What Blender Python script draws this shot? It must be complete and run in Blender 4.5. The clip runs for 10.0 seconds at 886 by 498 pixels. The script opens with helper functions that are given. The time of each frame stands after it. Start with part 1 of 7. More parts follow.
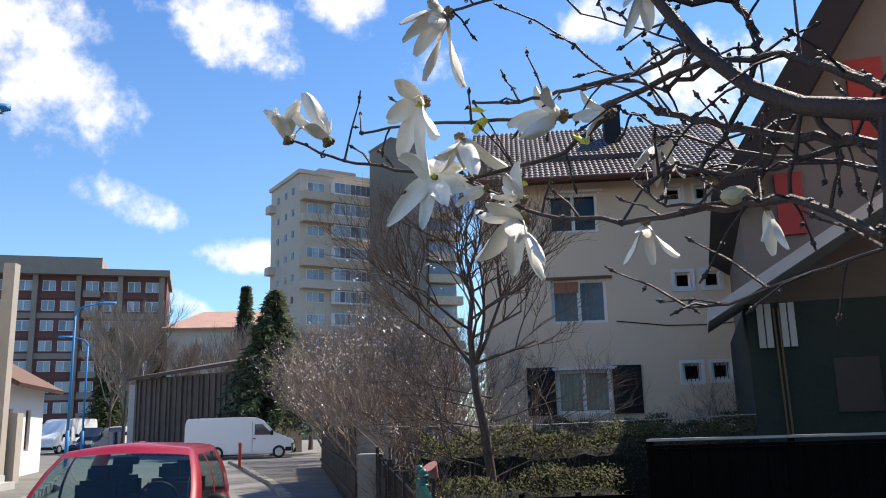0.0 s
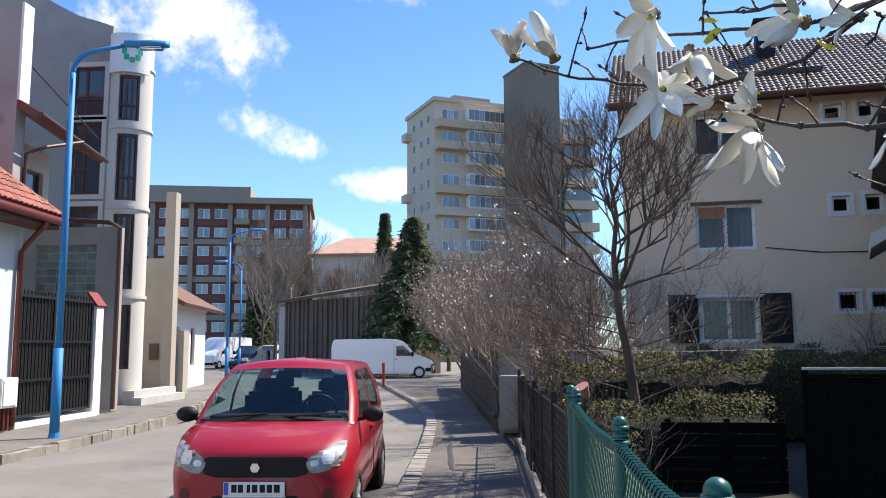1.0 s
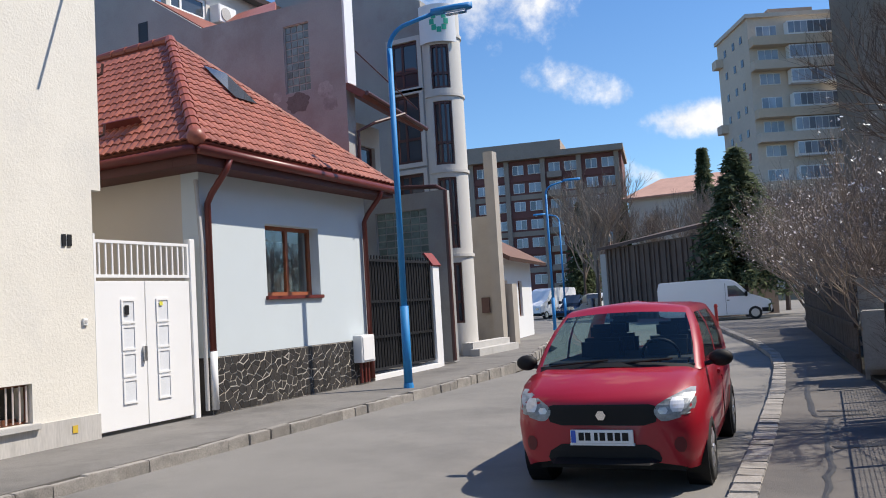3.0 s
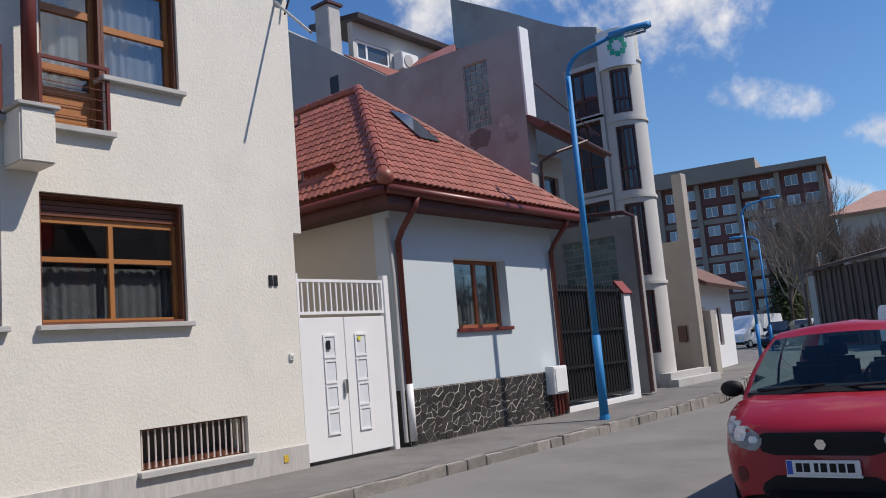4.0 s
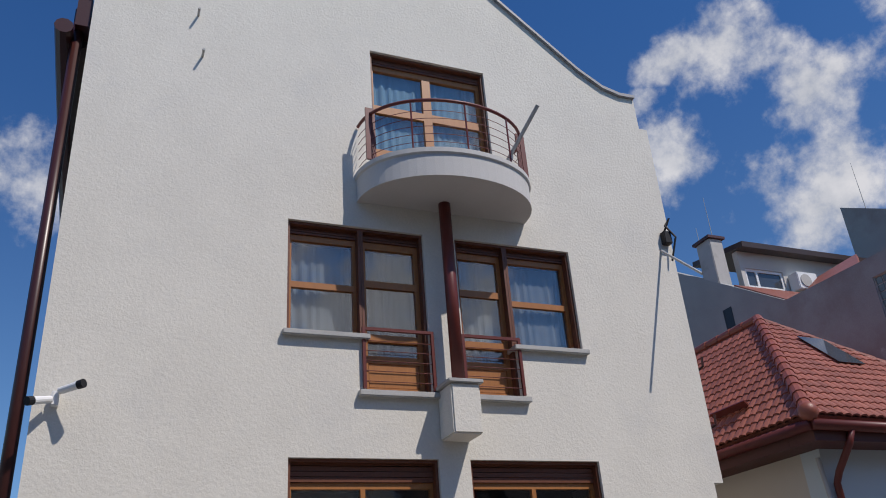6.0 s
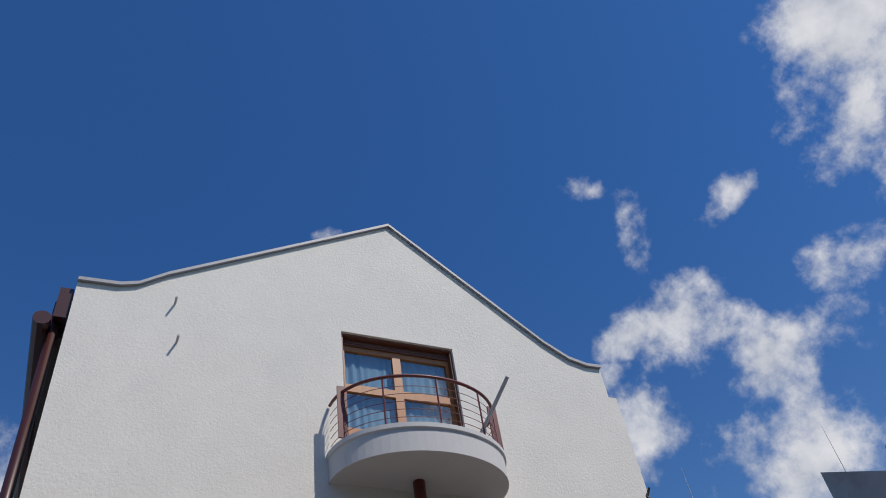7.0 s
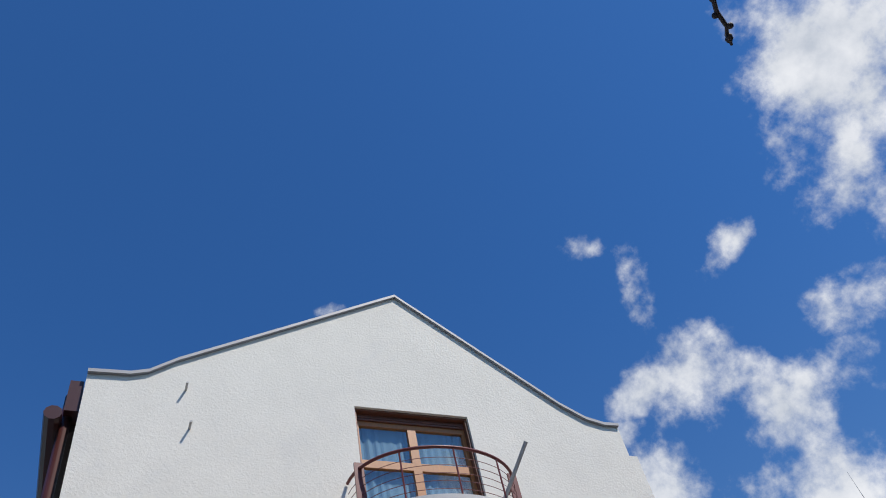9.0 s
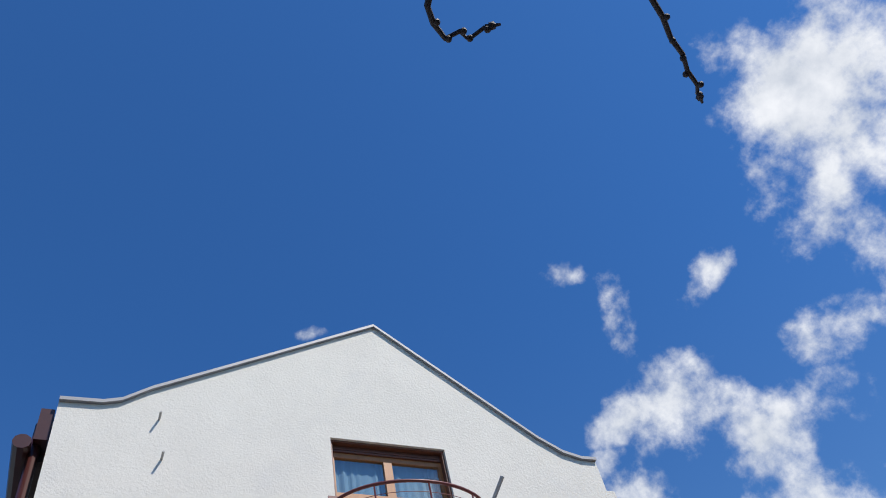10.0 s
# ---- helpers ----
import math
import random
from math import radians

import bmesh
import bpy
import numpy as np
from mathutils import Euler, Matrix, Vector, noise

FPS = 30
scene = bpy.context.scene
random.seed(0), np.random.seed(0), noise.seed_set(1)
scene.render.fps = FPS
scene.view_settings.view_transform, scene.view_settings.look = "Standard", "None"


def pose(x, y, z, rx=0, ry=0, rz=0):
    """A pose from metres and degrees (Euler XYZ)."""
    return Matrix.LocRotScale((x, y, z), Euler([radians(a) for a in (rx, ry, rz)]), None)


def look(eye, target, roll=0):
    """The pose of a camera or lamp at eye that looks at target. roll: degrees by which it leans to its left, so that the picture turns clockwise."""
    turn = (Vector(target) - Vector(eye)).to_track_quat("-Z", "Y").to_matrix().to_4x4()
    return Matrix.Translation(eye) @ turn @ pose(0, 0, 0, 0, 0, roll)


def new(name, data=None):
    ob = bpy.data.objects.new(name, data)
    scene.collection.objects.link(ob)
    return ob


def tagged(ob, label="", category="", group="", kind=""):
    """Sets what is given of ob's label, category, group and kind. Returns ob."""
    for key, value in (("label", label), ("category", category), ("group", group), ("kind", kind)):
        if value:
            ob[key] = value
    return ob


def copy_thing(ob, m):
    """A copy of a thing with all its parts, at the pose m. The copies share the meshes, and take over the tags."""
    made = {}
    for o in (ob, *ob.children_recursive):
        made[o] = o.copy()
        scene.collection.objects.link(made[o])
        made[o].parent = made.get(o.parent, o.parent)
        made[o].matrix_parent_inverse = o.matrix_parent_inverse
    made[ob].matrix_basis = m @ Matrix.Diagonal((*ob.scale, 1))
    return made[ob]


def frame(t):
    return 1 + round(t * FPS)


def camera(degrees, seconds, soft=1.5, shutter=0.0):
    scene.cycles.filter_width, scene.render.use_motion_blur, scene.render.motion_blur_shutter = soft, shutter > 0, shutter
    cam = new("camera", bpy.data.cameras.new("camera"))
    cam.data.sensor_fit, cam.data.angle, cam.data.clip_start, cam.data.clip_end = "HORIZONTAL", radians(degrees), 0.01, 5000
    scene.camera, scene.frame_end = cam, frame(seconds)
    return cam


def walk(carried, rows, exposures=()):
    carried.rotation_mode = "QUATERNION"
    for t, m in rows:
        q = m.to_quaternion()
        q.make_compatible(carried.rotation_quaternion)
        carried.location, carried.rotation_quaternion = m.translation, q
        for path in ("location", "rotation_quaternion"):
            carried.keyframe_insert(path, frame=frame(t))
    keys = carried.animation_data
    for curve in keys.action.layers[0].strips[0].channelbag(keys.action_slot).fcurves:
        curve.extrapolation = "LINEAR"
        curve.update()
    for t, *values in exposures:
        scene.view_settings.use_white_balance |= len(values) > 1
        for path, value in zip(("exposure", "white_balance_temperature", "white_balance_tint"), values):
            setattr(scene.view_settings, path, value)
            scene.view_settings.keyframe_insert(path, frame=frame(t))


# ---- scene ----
cam = camera(57.0, 10.0, 1.0)
PATH = [
    (0, (0.318, -0.113, 1.637), (0.486, 1.837, 2.047), -1.5),
    (0.5, (0.261, -0.17, 1.614), (0.278, 1.805, 1.926), -0.1),
    (1, (0.202, -0.17, 1.608), (0.041, 1.809, 1.846), -0.2),
    (1.5, (0.131, -0.166, 1.583), (-0.125, 1.806, 1.798), -1.0),
    (2, (0.052, -0.111, 1.568), (-0.375, 1.834, 1.764), -2.7),
    (2.5, (0.029, -0.014, 1.561), (-0.701, 1.843, 1.697), -5.0),
    (2.7, (0.037, 0.049, 1.583), (-0.777, 1.872, 1.708), -4.5),
    (3.8, (-0.095, 0.237, 1.544), (-1.246, 1.855, 1.782), -3.8),
    (4, (-0.023, 0.193, 1.511), (-1.29, 1.72, 1.764), -4.9),
    (4.5, (-0.111, 0.138, 1.493), (-1.643, 1.383, 1.816), -3.5),
    (5, (-0.151, 0.085, 1.615), (-1.841, 1.081, 2.004), -2.8),
    (5.5, (-0.057, 0.083, 1.695), (-1.784, 0.872, 2.323), -2.4),
    (5.7, (-0.064, 0.065, 1.692), (-1.756, 0.832, 2.432), -3.0),
    (6.8, (-0.031, -0.003, 1.491), (-1.413, 0.656, 2.773), -8.0),
    (7, (-0.045, -0.013, 1.498), (-1.267, 0.681, 2.921), -10.2),
    (7.5, (-0.068, -0.046, 1.51), (-1.116, 0.645, 3.067), -14.0),
    (8, (-0.085, -0.108, 1.49), (-1.151, 0.56, 3.044), -14.1),
    (8.5, (-0.091, -0.122, 1.507), (-1.203, 0.533, 3.035), -13.7),
    (9, (-0.07, -0.081, 1.488), (-1.171, 0.58, 3.021), -15.1),
    (9.5, (0.002, -0.042, 1.505), (-1.083, 0.618, 3.05), -15.5),
    (10, (0.02, -0.048, 1.553), (-1.02, 0.641, 3.116), -16.1),
]
walk(cam, [(t, look(eye, target, roll)) for t, eye, target, roll in PATH],
     [(0, 0.72, 7200, 12), (1, 0.92, 7100, 12), (2.0, 0.88, 7000, 12), (2.7, 0.58, 6900, 11), (3.8, 0.0, 6600, 13), (4.5, -0.16, 6600, 14), (5.5, -0.4, 6500, 14), (7, -0.34, 6400, 13), (7.6, -0.12, 6350, 11), (9.5, -0.08, 6350, 11), (10, 0.05, 6350, 11)])

# ---- light ----
SUN = Vector((1.0, 0.62, 1.62)).normalized()
sun = new("sun", bpy.data.lights.new("sun", "SUN"))
sun.data.energy, sun.data.angle, sun.data.color = 4.5, radians(0.55), (1.0, 0.94, 0.85)
sun.matrix_basis = look((30, 20, 50), Vector((30, 20, 50)) - SUN)


def sky_world():
    w = bpy.data.worlds.new("sky")
    scene.world = w
    w.use_nodes = True
    nt = w.node_tree
    nt.nodes.clear()
    N, L = nt.nodes.new, nt.links.new
    sky = N("ShaderNodeTexSky")
    sky.sky_type, sky.sun_disc = "NISHITA", False
    sky.sun_elevation = math.asin(SUN.z)
    sky.sun_rotation = math.atan2(SUN.x, SUN.y)
    sky.altitude, sky.air_density, sky.dust_density, sky.ozone_density = 600, 1.0, 0.5, 2.5
    co = N("ShaderNodeTexCoord")
    warp = N("ShaderNodeTexNoise")
    warp.inputs["Scale"].default_value, warp.inputs["Detail"].default_value, warp.inputs["Roughness"].default_value = 9.0, 8.0, 0.62
    L(co.outputs["Generated"], warp.inputs["Vector"])
    fine = N("ShaderNodeTexNoise")
    fine.inputs["Scale"].default_value, fine.inputs["Detail"].default_value, fine.inputs["Roughness"].default_value = 22.0, 7.0, 0.6
    L(co.outputs["Generated"], fine.inputs["Vector"])

    def math_node(op, a, b=None, clamp=False):
        n = N("ShaderNodeMath")
        n.operation, n.use_clamp = op, clamp
        for i, v in enumerate((a, b)):
            if v is None:
                continue
            if isinstance(v, (int, float)):
                n.inputs[i].default_value = v
            else:
                L(v, n.inputs[i])
        return n.outputs[0]

    total = None

    def cloud(yaw, elev, wide, high, tilt=0.0, thick=1.0):
        """One soft cloud in the sky: where it stands and its half sizes, in degrees."""
        nonlocal total
        m = Euler((radians(elev), 0, radians(yaw))).to_matrix()
        right, up, ahead = m.col[0], m.col[2], m.col[1]
        c, s = math.cos(radians(tilt)), math.sin(radians(tilt))
        ax, ay = right * c + up * s, up * c - right * s
        out = []
        for axis, size in ((ax, wide), (ay, high), (ahead, None)):
            d = N("ShaderNodeVectorMath")
            d.operation = "DOT_PRODUCT"
            L(co.outputs["Generated"], d.inputs[0])
            d.inputs[1].default_value = axis
            out.append((d.outputs["Value"], size))
        u = math_node("DIVIDE", out[0][0], math.sin(radians(wide)))
        v = math_node("DIVIDE", out[1][0], math.sin(radians(high)))
        r2 = math_node("ADD", math_node("MULTIPLY", u, u), math_node("MULTIPLY", v, v))
        front = math_node("GREATER_THAN", out[2][0], 0.0)
        blob = math_node("SUBTRACT", math_node("MULTIPLY", math_node("SUBTRACT", 4.0, math_node("MINIMUM", r2, 4.0)), front), 3.0)
        blob = math_node("ADD", blob, thick - 1.0)
        total = blob if total is None else math_node("MAXIMUM", total, blob)

    for row in CLOUDS:
        cloud(*row)
    dens = math_node("ADD", math_node("MULTIPLY", total, 0.42), math_node("MULTIPLY", math_node("SUBTRACT", warp.outputs["Fac"], 0.5), 2.3))
    dens = math_node("ADD", dens, math_node("MULTIPLY", math_node("SUBTRACT", fine.outputs["Fac"], 0.5), 0.9))
    ramp = N("ShaderNodeMapRange")
    ramp.interpolation_type = "SMOOTHSTEP"
    ramp.inputs["From Min"].default_value, ramp.inputs["From Max"].default_value = 0.0, 0.66
    L(dens, ramp.inputs["Value"])
    mix = N("ShaderNodeMix")
    mix.data_type = "RGBA"
    L(math_node("MULTIPLY", ramp.outputs["Result"], 0.96), mix.inputs["Factor"])
    tint = N("ShaderNodeVectorMath")
    tint.operation = "MULTIPLY"
    L(sky.outputs["Color"], tint.inputs[0])
    apart = N("ShaderNodeSeparateXYZ")
    L(co.outputs["Generated"], apart.inputs[0])
    high = N("ShaderNodeMapRange")
    high.interpolation_type = "SMOOTHSTEP"
    high.inputs["From Min"].default_value, high.inputs["From Max"].default_value = 0.15, 0.75
    L(apart.outputs["Z"], high.inputs["Value"])
    haze = N("ShaderNodeMix")
    haze.data_type = "RGBA"
    L(high.outputs["Result"], haze.inputs["Factor"])
    haze.inputs["A"].default_value, haze.inputs["B"].default_value = (0.66, 0.91, 1.10, 1), (0.345, 0.76, 1.19, 1)
    L(haze.outputs["Result"], tint.inputs[1])
    L(tint.outputs["Vector"], mix.inputs["A"])
    body = N("ShaderNodeMix")
    body.data_type = "RGBA"
    L(math_node("MULTIPLY", math_node("SUBTRACT", fine.outputs["Fac"], 0.28), 2.2, True), body.inputs["Factor"])
    body.inputs["A"].default_value = (CLOUD * 0.66, CLOUD * 0.71, CLOUD * 0.78, 1)
    body.inputs["B"].default_value = (CLOUD * 1.04, CLOUD * 1.05, CLOUD * 1.06, 1)
    L(body.outputs["Result"], mix.inputs["B"])
    bg = N("ShaderNodeBackground")
    bg.inputs["Strength"].default_value = SKY
    L(mix.outputs["Result"], bg.inputs["Color"])
    L(bg.outputs["Background"], N("ShaderNodeOutputWorld").inputs["Surface"])


SKY, CLOUD = 0.12, 7.4
CLOUDS = [
    (25, 22.5, 7, 5.5), (21, 21, 6, 4), (11, 26.5, 6, 2.6, -18), (2, 28.5, 3, 2, -20), (16, 14.4, 4.0, 1.4, -20, 1.3),
    (9.6, 11.5, 4.0, 1.1, -4, 1.15), (13.2, 8.2, 2.6, 0.9, -30, 1.0), (-17.4, 26.5, 3.5, 1.6), (-25, 21, 5.5, 3.6), (-4, 24.4, 4, 2, 0, 0.6),
    (16.5, 46, 7.5, 6, 60, 1.25), (21.5, 41.5, 5, 3.6, 60, 1.1), (21, 37, 3.5, 2.8, 70, 1.1), (33, 42, 2.2, 0.9, 30, 0.9), (45.8, 46.8, 1.9, 1.4), (42.4, 42.8, 1.3, 3.6, -10, 0.8),
]
CLOUDS += [
    (46.5, 36.2, 2.8, 1.5, 20, 0.9), (49.5, 34, 2.4, 1.2, 15, 0.8), (34.6, 42, 3, 1.3, 28), (40.5, 35.4, 4.5, 4), (35.5, 31.8, 5, 3.4), (47, 30, 3, 3.6), (36, 24.5, 8, 4.5), (28, 35.5, 4.5, 2),
    (42.5, 26.5, 4, 3), (72, 47.2, 2, 0.6, 0, 0.3), (40.5, 24, 4, 3), (100, 30, 8, 4), (-70, 30, 16, 6), (-72, 22, 13, 5, 0, 1.4), (150, 35, 14, 6), (-120, 40, 12, 6),
]
sky_world()

# ---- materials ----


def mat(name, color, rough=0.8, metal=0.0, vary=0.12, scale=3.0, grain=60.0, bump=0.15, stain=None, stain_at=0.6, spec=0.5, each=0.0, stretch=(1, 1, 1), coat=0.0, bump_scale=None):
    """A surface with variation at two scales, stains of its own colour and a fine relief."""
    m = bpy.data.materials.new(name)
    m.use_nodes = True
    nt = m.node_tree
    N, L = nt.nodes.new, nt.links.new
    b = nt.nodes["Principled BSDF"]
    b.inputs["Roughness"].default_value, b.inputs["Metallic"].default_value = rough, metal
    b.inputs["Specular IOR Level"].default_value, b.inputs["Coat Weight"].default_value = spec, coat
    b.inputs["Coat Roughness"].default_value = 0.04
    co = N("ShaderNodeTexCoord")
    mp = N("ShaderNodeMapping")
    mp.inputs["Scale"].default_value = stretch
    L(co.outputs["Object"], mp.inputs["Vector"])

    def noise_of(s, detail=5.0, r=0.6):
        n = N("ShaderNodeTexNoise")
        n.inputs["Scale"].default_value, n.inputs["Detail"].default_value, n.inputs["Roughness"].default_value = s, detail, r
        L(mp.outputs["Vector"], n.inputs["Vector"])
        return n.outputs["Fac"]

    big, small = noise_of(scale), noise_of(grain, 3.0)
    add = N("ShaderNodeMath")
    add.operation = "ADD"
    L(big, add.inputs[0])
    L(small, add.inputs[1])
    rng = N("ShaderNodeMapRange")
    rng.inputs["From Min"].default_value, rng.inputs["From Max"].default_value = 0.6, 1.4
    rng.inputs["To Min"].default_value, rng.inputs["To Max"].default_value = 1 - vary, 1 + vary
    L(add.outputs[0], rng.inputs["Value"])
    value = rng.outputs["Result"]
    if each:
        info = N("ShaderNodeObjectInfo")
        geo = N("ShaderNodeNewGeometry")
        plus = N("ShaderNodeMath")
        plus.operation = "ADD"
        L(info.outputs["Random"], plus.inputs[0])
        L(geo.outputs["Random Per Island"], plus.inputs[1])
        fr = N("ShaderNodeMath")
        fr.operation = "FRACT"
        L(plus.outputs[0], fr.inputs[0])
        er = N("ShaderNodeMapRange")
        er.inputs["To Min"].default_value, er.inputs["To Max"].default_value = 1 - each, 1 + each
        L(fr.outputs[0], er.inputs["Value"])
        mul = N("ShaderNodeMath")
        mul.operation = "MULTIPLY"
        L(value, mul.inputs[0])
        L(er.outputs["Result"], mul.inputs[1])
        value = mul.outputs[0]
    base = N("ShaderNodeVectorMath")
    base.operation = "SCALE"
    base.inputs[0].default_value = color
    L(value, base.inputs["Scale"])
    out = base.outputs["Vector"]
    if stain:
        sn = noise_of(scale * 0.45, 7.0, 0.68)
        sr = N("ShaderNodeMapRange")
        sr.inputs["From Min"].default_value, sr.inputs["From Max"].default_value = stain_at - 0.06, stain_at + 0.14
        L(sn, sr.inputs["Value"])
        mx = N("ShaderNodeMix")
        mx.data_type = "RGBA"
        L(sr.outputs["Result"], mx.inputs["Factor"])
        L(out, mx.inputs["A"])
        mx.inputs["B"].default_value = (*stain, 1)
        out = mx.outputs["Result"]
    L(out, b.inputs["Base Color"])
    if bump:
        bp = N("ShaderNodeBump")
        bp.inputs["Strength"].default_value, bp.inputs["Distance"].default_value = bump, 0.02
        L(noise_of(bump_scale, 4.0) if bump_scale else small, bp.inputs["Height"])
        L(bp.outputs["Normal"], b.inputs["Normal"])
    return m


def glass(name, tint=(0.9, 0.94, 0.95), rough=0.01):
    m = bpy.data.materials.new(name)
    m.use_nodes = True
    b = m.node_tree.nodes["Principled BSDF"]
    b.inputs["Base Color"].default_value = (*tint, 1)
    b.inputs["Transmission Weight"].default_value, b.inputs["Roughness"].default_value, b.inputs["IOR"].default_value = 1.0, rough, 1.45
    return m


def thin_glass(name, tint, ior=1.6):
    """A thin pane: clear, with a gloss that grows at a slant."""
    m = bpy.data.materials.new(name)
    m.use_nodes = True
    nt = m.node_tree
    N, L = nt.nodes.new, nt.links.new
    nt.nodes.remove(nt.nodes["Principled BSDF"])
    clear, gloss, mix, lw = N("ShaderNodeBsdfTransparent"), N("ShaderNodeBsdfGlossy"), N("ShaderNodeMixShader"), N("ShaderNodeLayerWeight")
    lw.inputs["Blend"].default_value = 0.5
    slant, share = N("ShaderNodeMath"), N("ShaderNodeMapRange")
    slant.operation = "POWER"
    slant.inputs[1].default_value = 5.0
    L(lw.outputs["Facing"], slant.inputs[0])
    L(slant.outputs[0], share.inputs["Value"])
    share.inputs["To Min"].default_value = ((ior - 1) / (ior + 1)) ** 2
    clear.inputs["Color"].default_value = (*tint, 1)
    gloss.inputs["Roughness"].default_value = 0.02
    L(share.outputs["Result"], mix.inputs[0])
    L(clear.outputs[0], mix.inputs[1])
    L(gloss.outputs[0], mix.inputs[2])
    L(mix.outputs[0], nt.nodes["Material Output"].inputs["Surface"])
    return m


STUCCO = mat("cream_stucco", (0.71, 0.68, 0.605), 0.9, vary=0.07, scale=1.4, grain=34, bump=0.38, stain=(0.64, 0.62, 0.57), stain_at=0.62, bump_scale=26)
CONCRETE = mat("concrete", (0.46, 0.45, 0.43), 0.88, vary=0.12, scale=2.5, grain=50, bump=0.25, stain=(0.33, 0.32, 0.30))
MARBLE = mat("streaked_marble", (0.50, 0.48, 0.45), 0.5, vary=0.22, scale=2.2, grain=16, bump=0.03, stretch=(3, 3, 0.35), stain=(0.36, 0.34, 0.31))
WOOD = mat("orange_wood", (0.38, 0.155, 0.045), 0.42, vary=0.18, scale=3, grain=26, bump=0.06, stretch=(6, 6, 0.8))
WOOD_DARK = mat("brown_wood", (0.145, 0.05, 0.025), 0.45, vary=0.2, scale=3, grain=30, bump=0.06)
RED_METAL = mat("red_brown_metal", (0.135, 0.024, 0.017), 0.4, vary=0.12, scale=4, bump=0.02)
CURTAIN = mat("white_curtain", (0.13, 0.155, 0.18), 0.95, vary=0.3, scale=6, bump=0.05)
LACE = mat("grey_lace_curtain", (0.075, 0.085, 0.09), 0.95, vary=0.35, scale=9, grain=30, bump=0.05)
BLUE_BLIND = mat("pale_blue_curtain", (0.16, 0.27, 0.34), 0.9, vary=0.05, scale=4, bump=0.03)
# Lack of light indoors is put into this dark colour.
ROOM = mat("unlit_interior", (0.06, 0.055, 0.05), 0.9, vary=0.1)
PANE = thin_glass("window_glass", (0.95, 0.965, 0.97), 2.1)
HOUSEPANE = thin_glass("old_window_glass", (0.9, 0.92, 0.92), 1.35)
WHITE = mat("white_paint", (0.80, 0.80, 0.79), 0.42, vary=0.03, scale=2, bump=0.02)
PALE = mat("pale_blue_render", (0.555, 0.615, 0.64), 0.88, vary=0.04, scale=0.8, grain=70, bump=0.2, stain=(0.51, 0.565, 0.59), stain_at=0.66)
BEIGE = mat("beige_render", (0.55, 0.50, 0.43), 0.9, vary=0.06, scale=1.0, grain=60, bump=0.2)
TILE = mat("red_roof_tile", (0.31, 0.106, 0.071), 0.42, spec=0.45, vary=0.22, scale=3, grain=45, bump=0.12, each=0.22)
TILE_BROWN = mat("brown_roof_tile", (0.060, 0.040, 0.036), 0.42, spec=0.5, vary=0.2, scale=2, grain=40, bump=0.1, each=0.2)
GREY = mat("grey_render", (0.345, 0.348, 0.335), 0.92, vary=0.16, scale=0.9, grain=30, bump=0.25, stain=(0.27, 0.24, 0.22), stain_at=0.56)
IVORY = mat("ivory_render", (0.58, 0.56, 0.52), 0.9, vary=0.06, scale=0.8, grain=50, bump=0.15)
ASPHALT = mat("asphalt", (0.195, 0.186, 0.172), 0.92, vary=0.2, scale=0.7, grain=120, bump=0.4, stain=(0.135, 0.130, 0.122), stain_at=0.57)
PAVING = mat("worn_pavement_asphalt", (0.175, 0.166, 0.154), 0.94, vary=0.26, scale=1.3, grain=90, bump=0.5, stain=(0.105, 0.10, 0.094), stain_at=0.55)
OLDPAVING = mat("old_dark_pavement_asphalt", (0.130, 0.120, 0.110), 0.93, vary=0.22, scale=1.1, grain=110, bump=0.4, stain=(0.085, 0.082, 0.08), stain_at=0.53)
KERB = mat("kerb_stone", (0.29, 0.27, 0.245), 0.92, vary=0.35, scale=5, grain=60, bump=0.7, each=0.16, stain=(0.15, 0.145, 0.135))
EARTH = mat("dark_soil", (0.075, 0.060, 0.042), 0.95, vary=0.3, scale=2, grain=40, bump=0.6, stain=(0.05, 0.055, 0.022), stain_at=0.55)
# Garden soil with the neighbouring house's shade put into its colour.
SHADESOIL = mat("shaded_garden_soil", (0.022, 0.018, 0.013), 0.95, vary=0.35, scale=2, grain=40, bump=0.7, stain=(0.020, 0.026, 0.010), stain_at=0.55)
BLUE = mat("blue_paint", (0.012, 0.22, 0.52), 0.6, vary=0.1, scale=5, bump=0.03)
GREEN = mat("green_paint", (0.005, 0.10, 0.09), 0.38, vary=0.15, scale=6, bump=0.03)
BLACK = mat("black_paint", (0.014, 0.014, 0.016), 0.6, spec=0.3, vary=0.15, scale=5, bump=0.03)

# ---- building blocks ----


def part(name, bm, material, parent, label="", smooth=False):
    me = bpy.data.meshes.new(name)
    bmesh.ops.recalc_face_normals(bm, faces=bm.faces)
    bm.to_mesh(me)
    bm.free()
    if smooth:
        me.shade_smooth()
    me.materials.append(material)
    ob = new(name, me)
    if parent is not None:
        ob.parent = parent
        if parent.type == "EMPTY":
            ob.matrix_parent_inverse = parent.matrix_basis.inverted()
    if label:
        ob["label"] = label
    return ob


def thing(name, label, category, at=(0, 0, 0), group="", kind=""):
    ob = new(name)
    ob.empty_display_size = 0.2
    ob.matrix_basis = Matrix.Translation(at)
    return tagged(ob, label, category, group, kind)


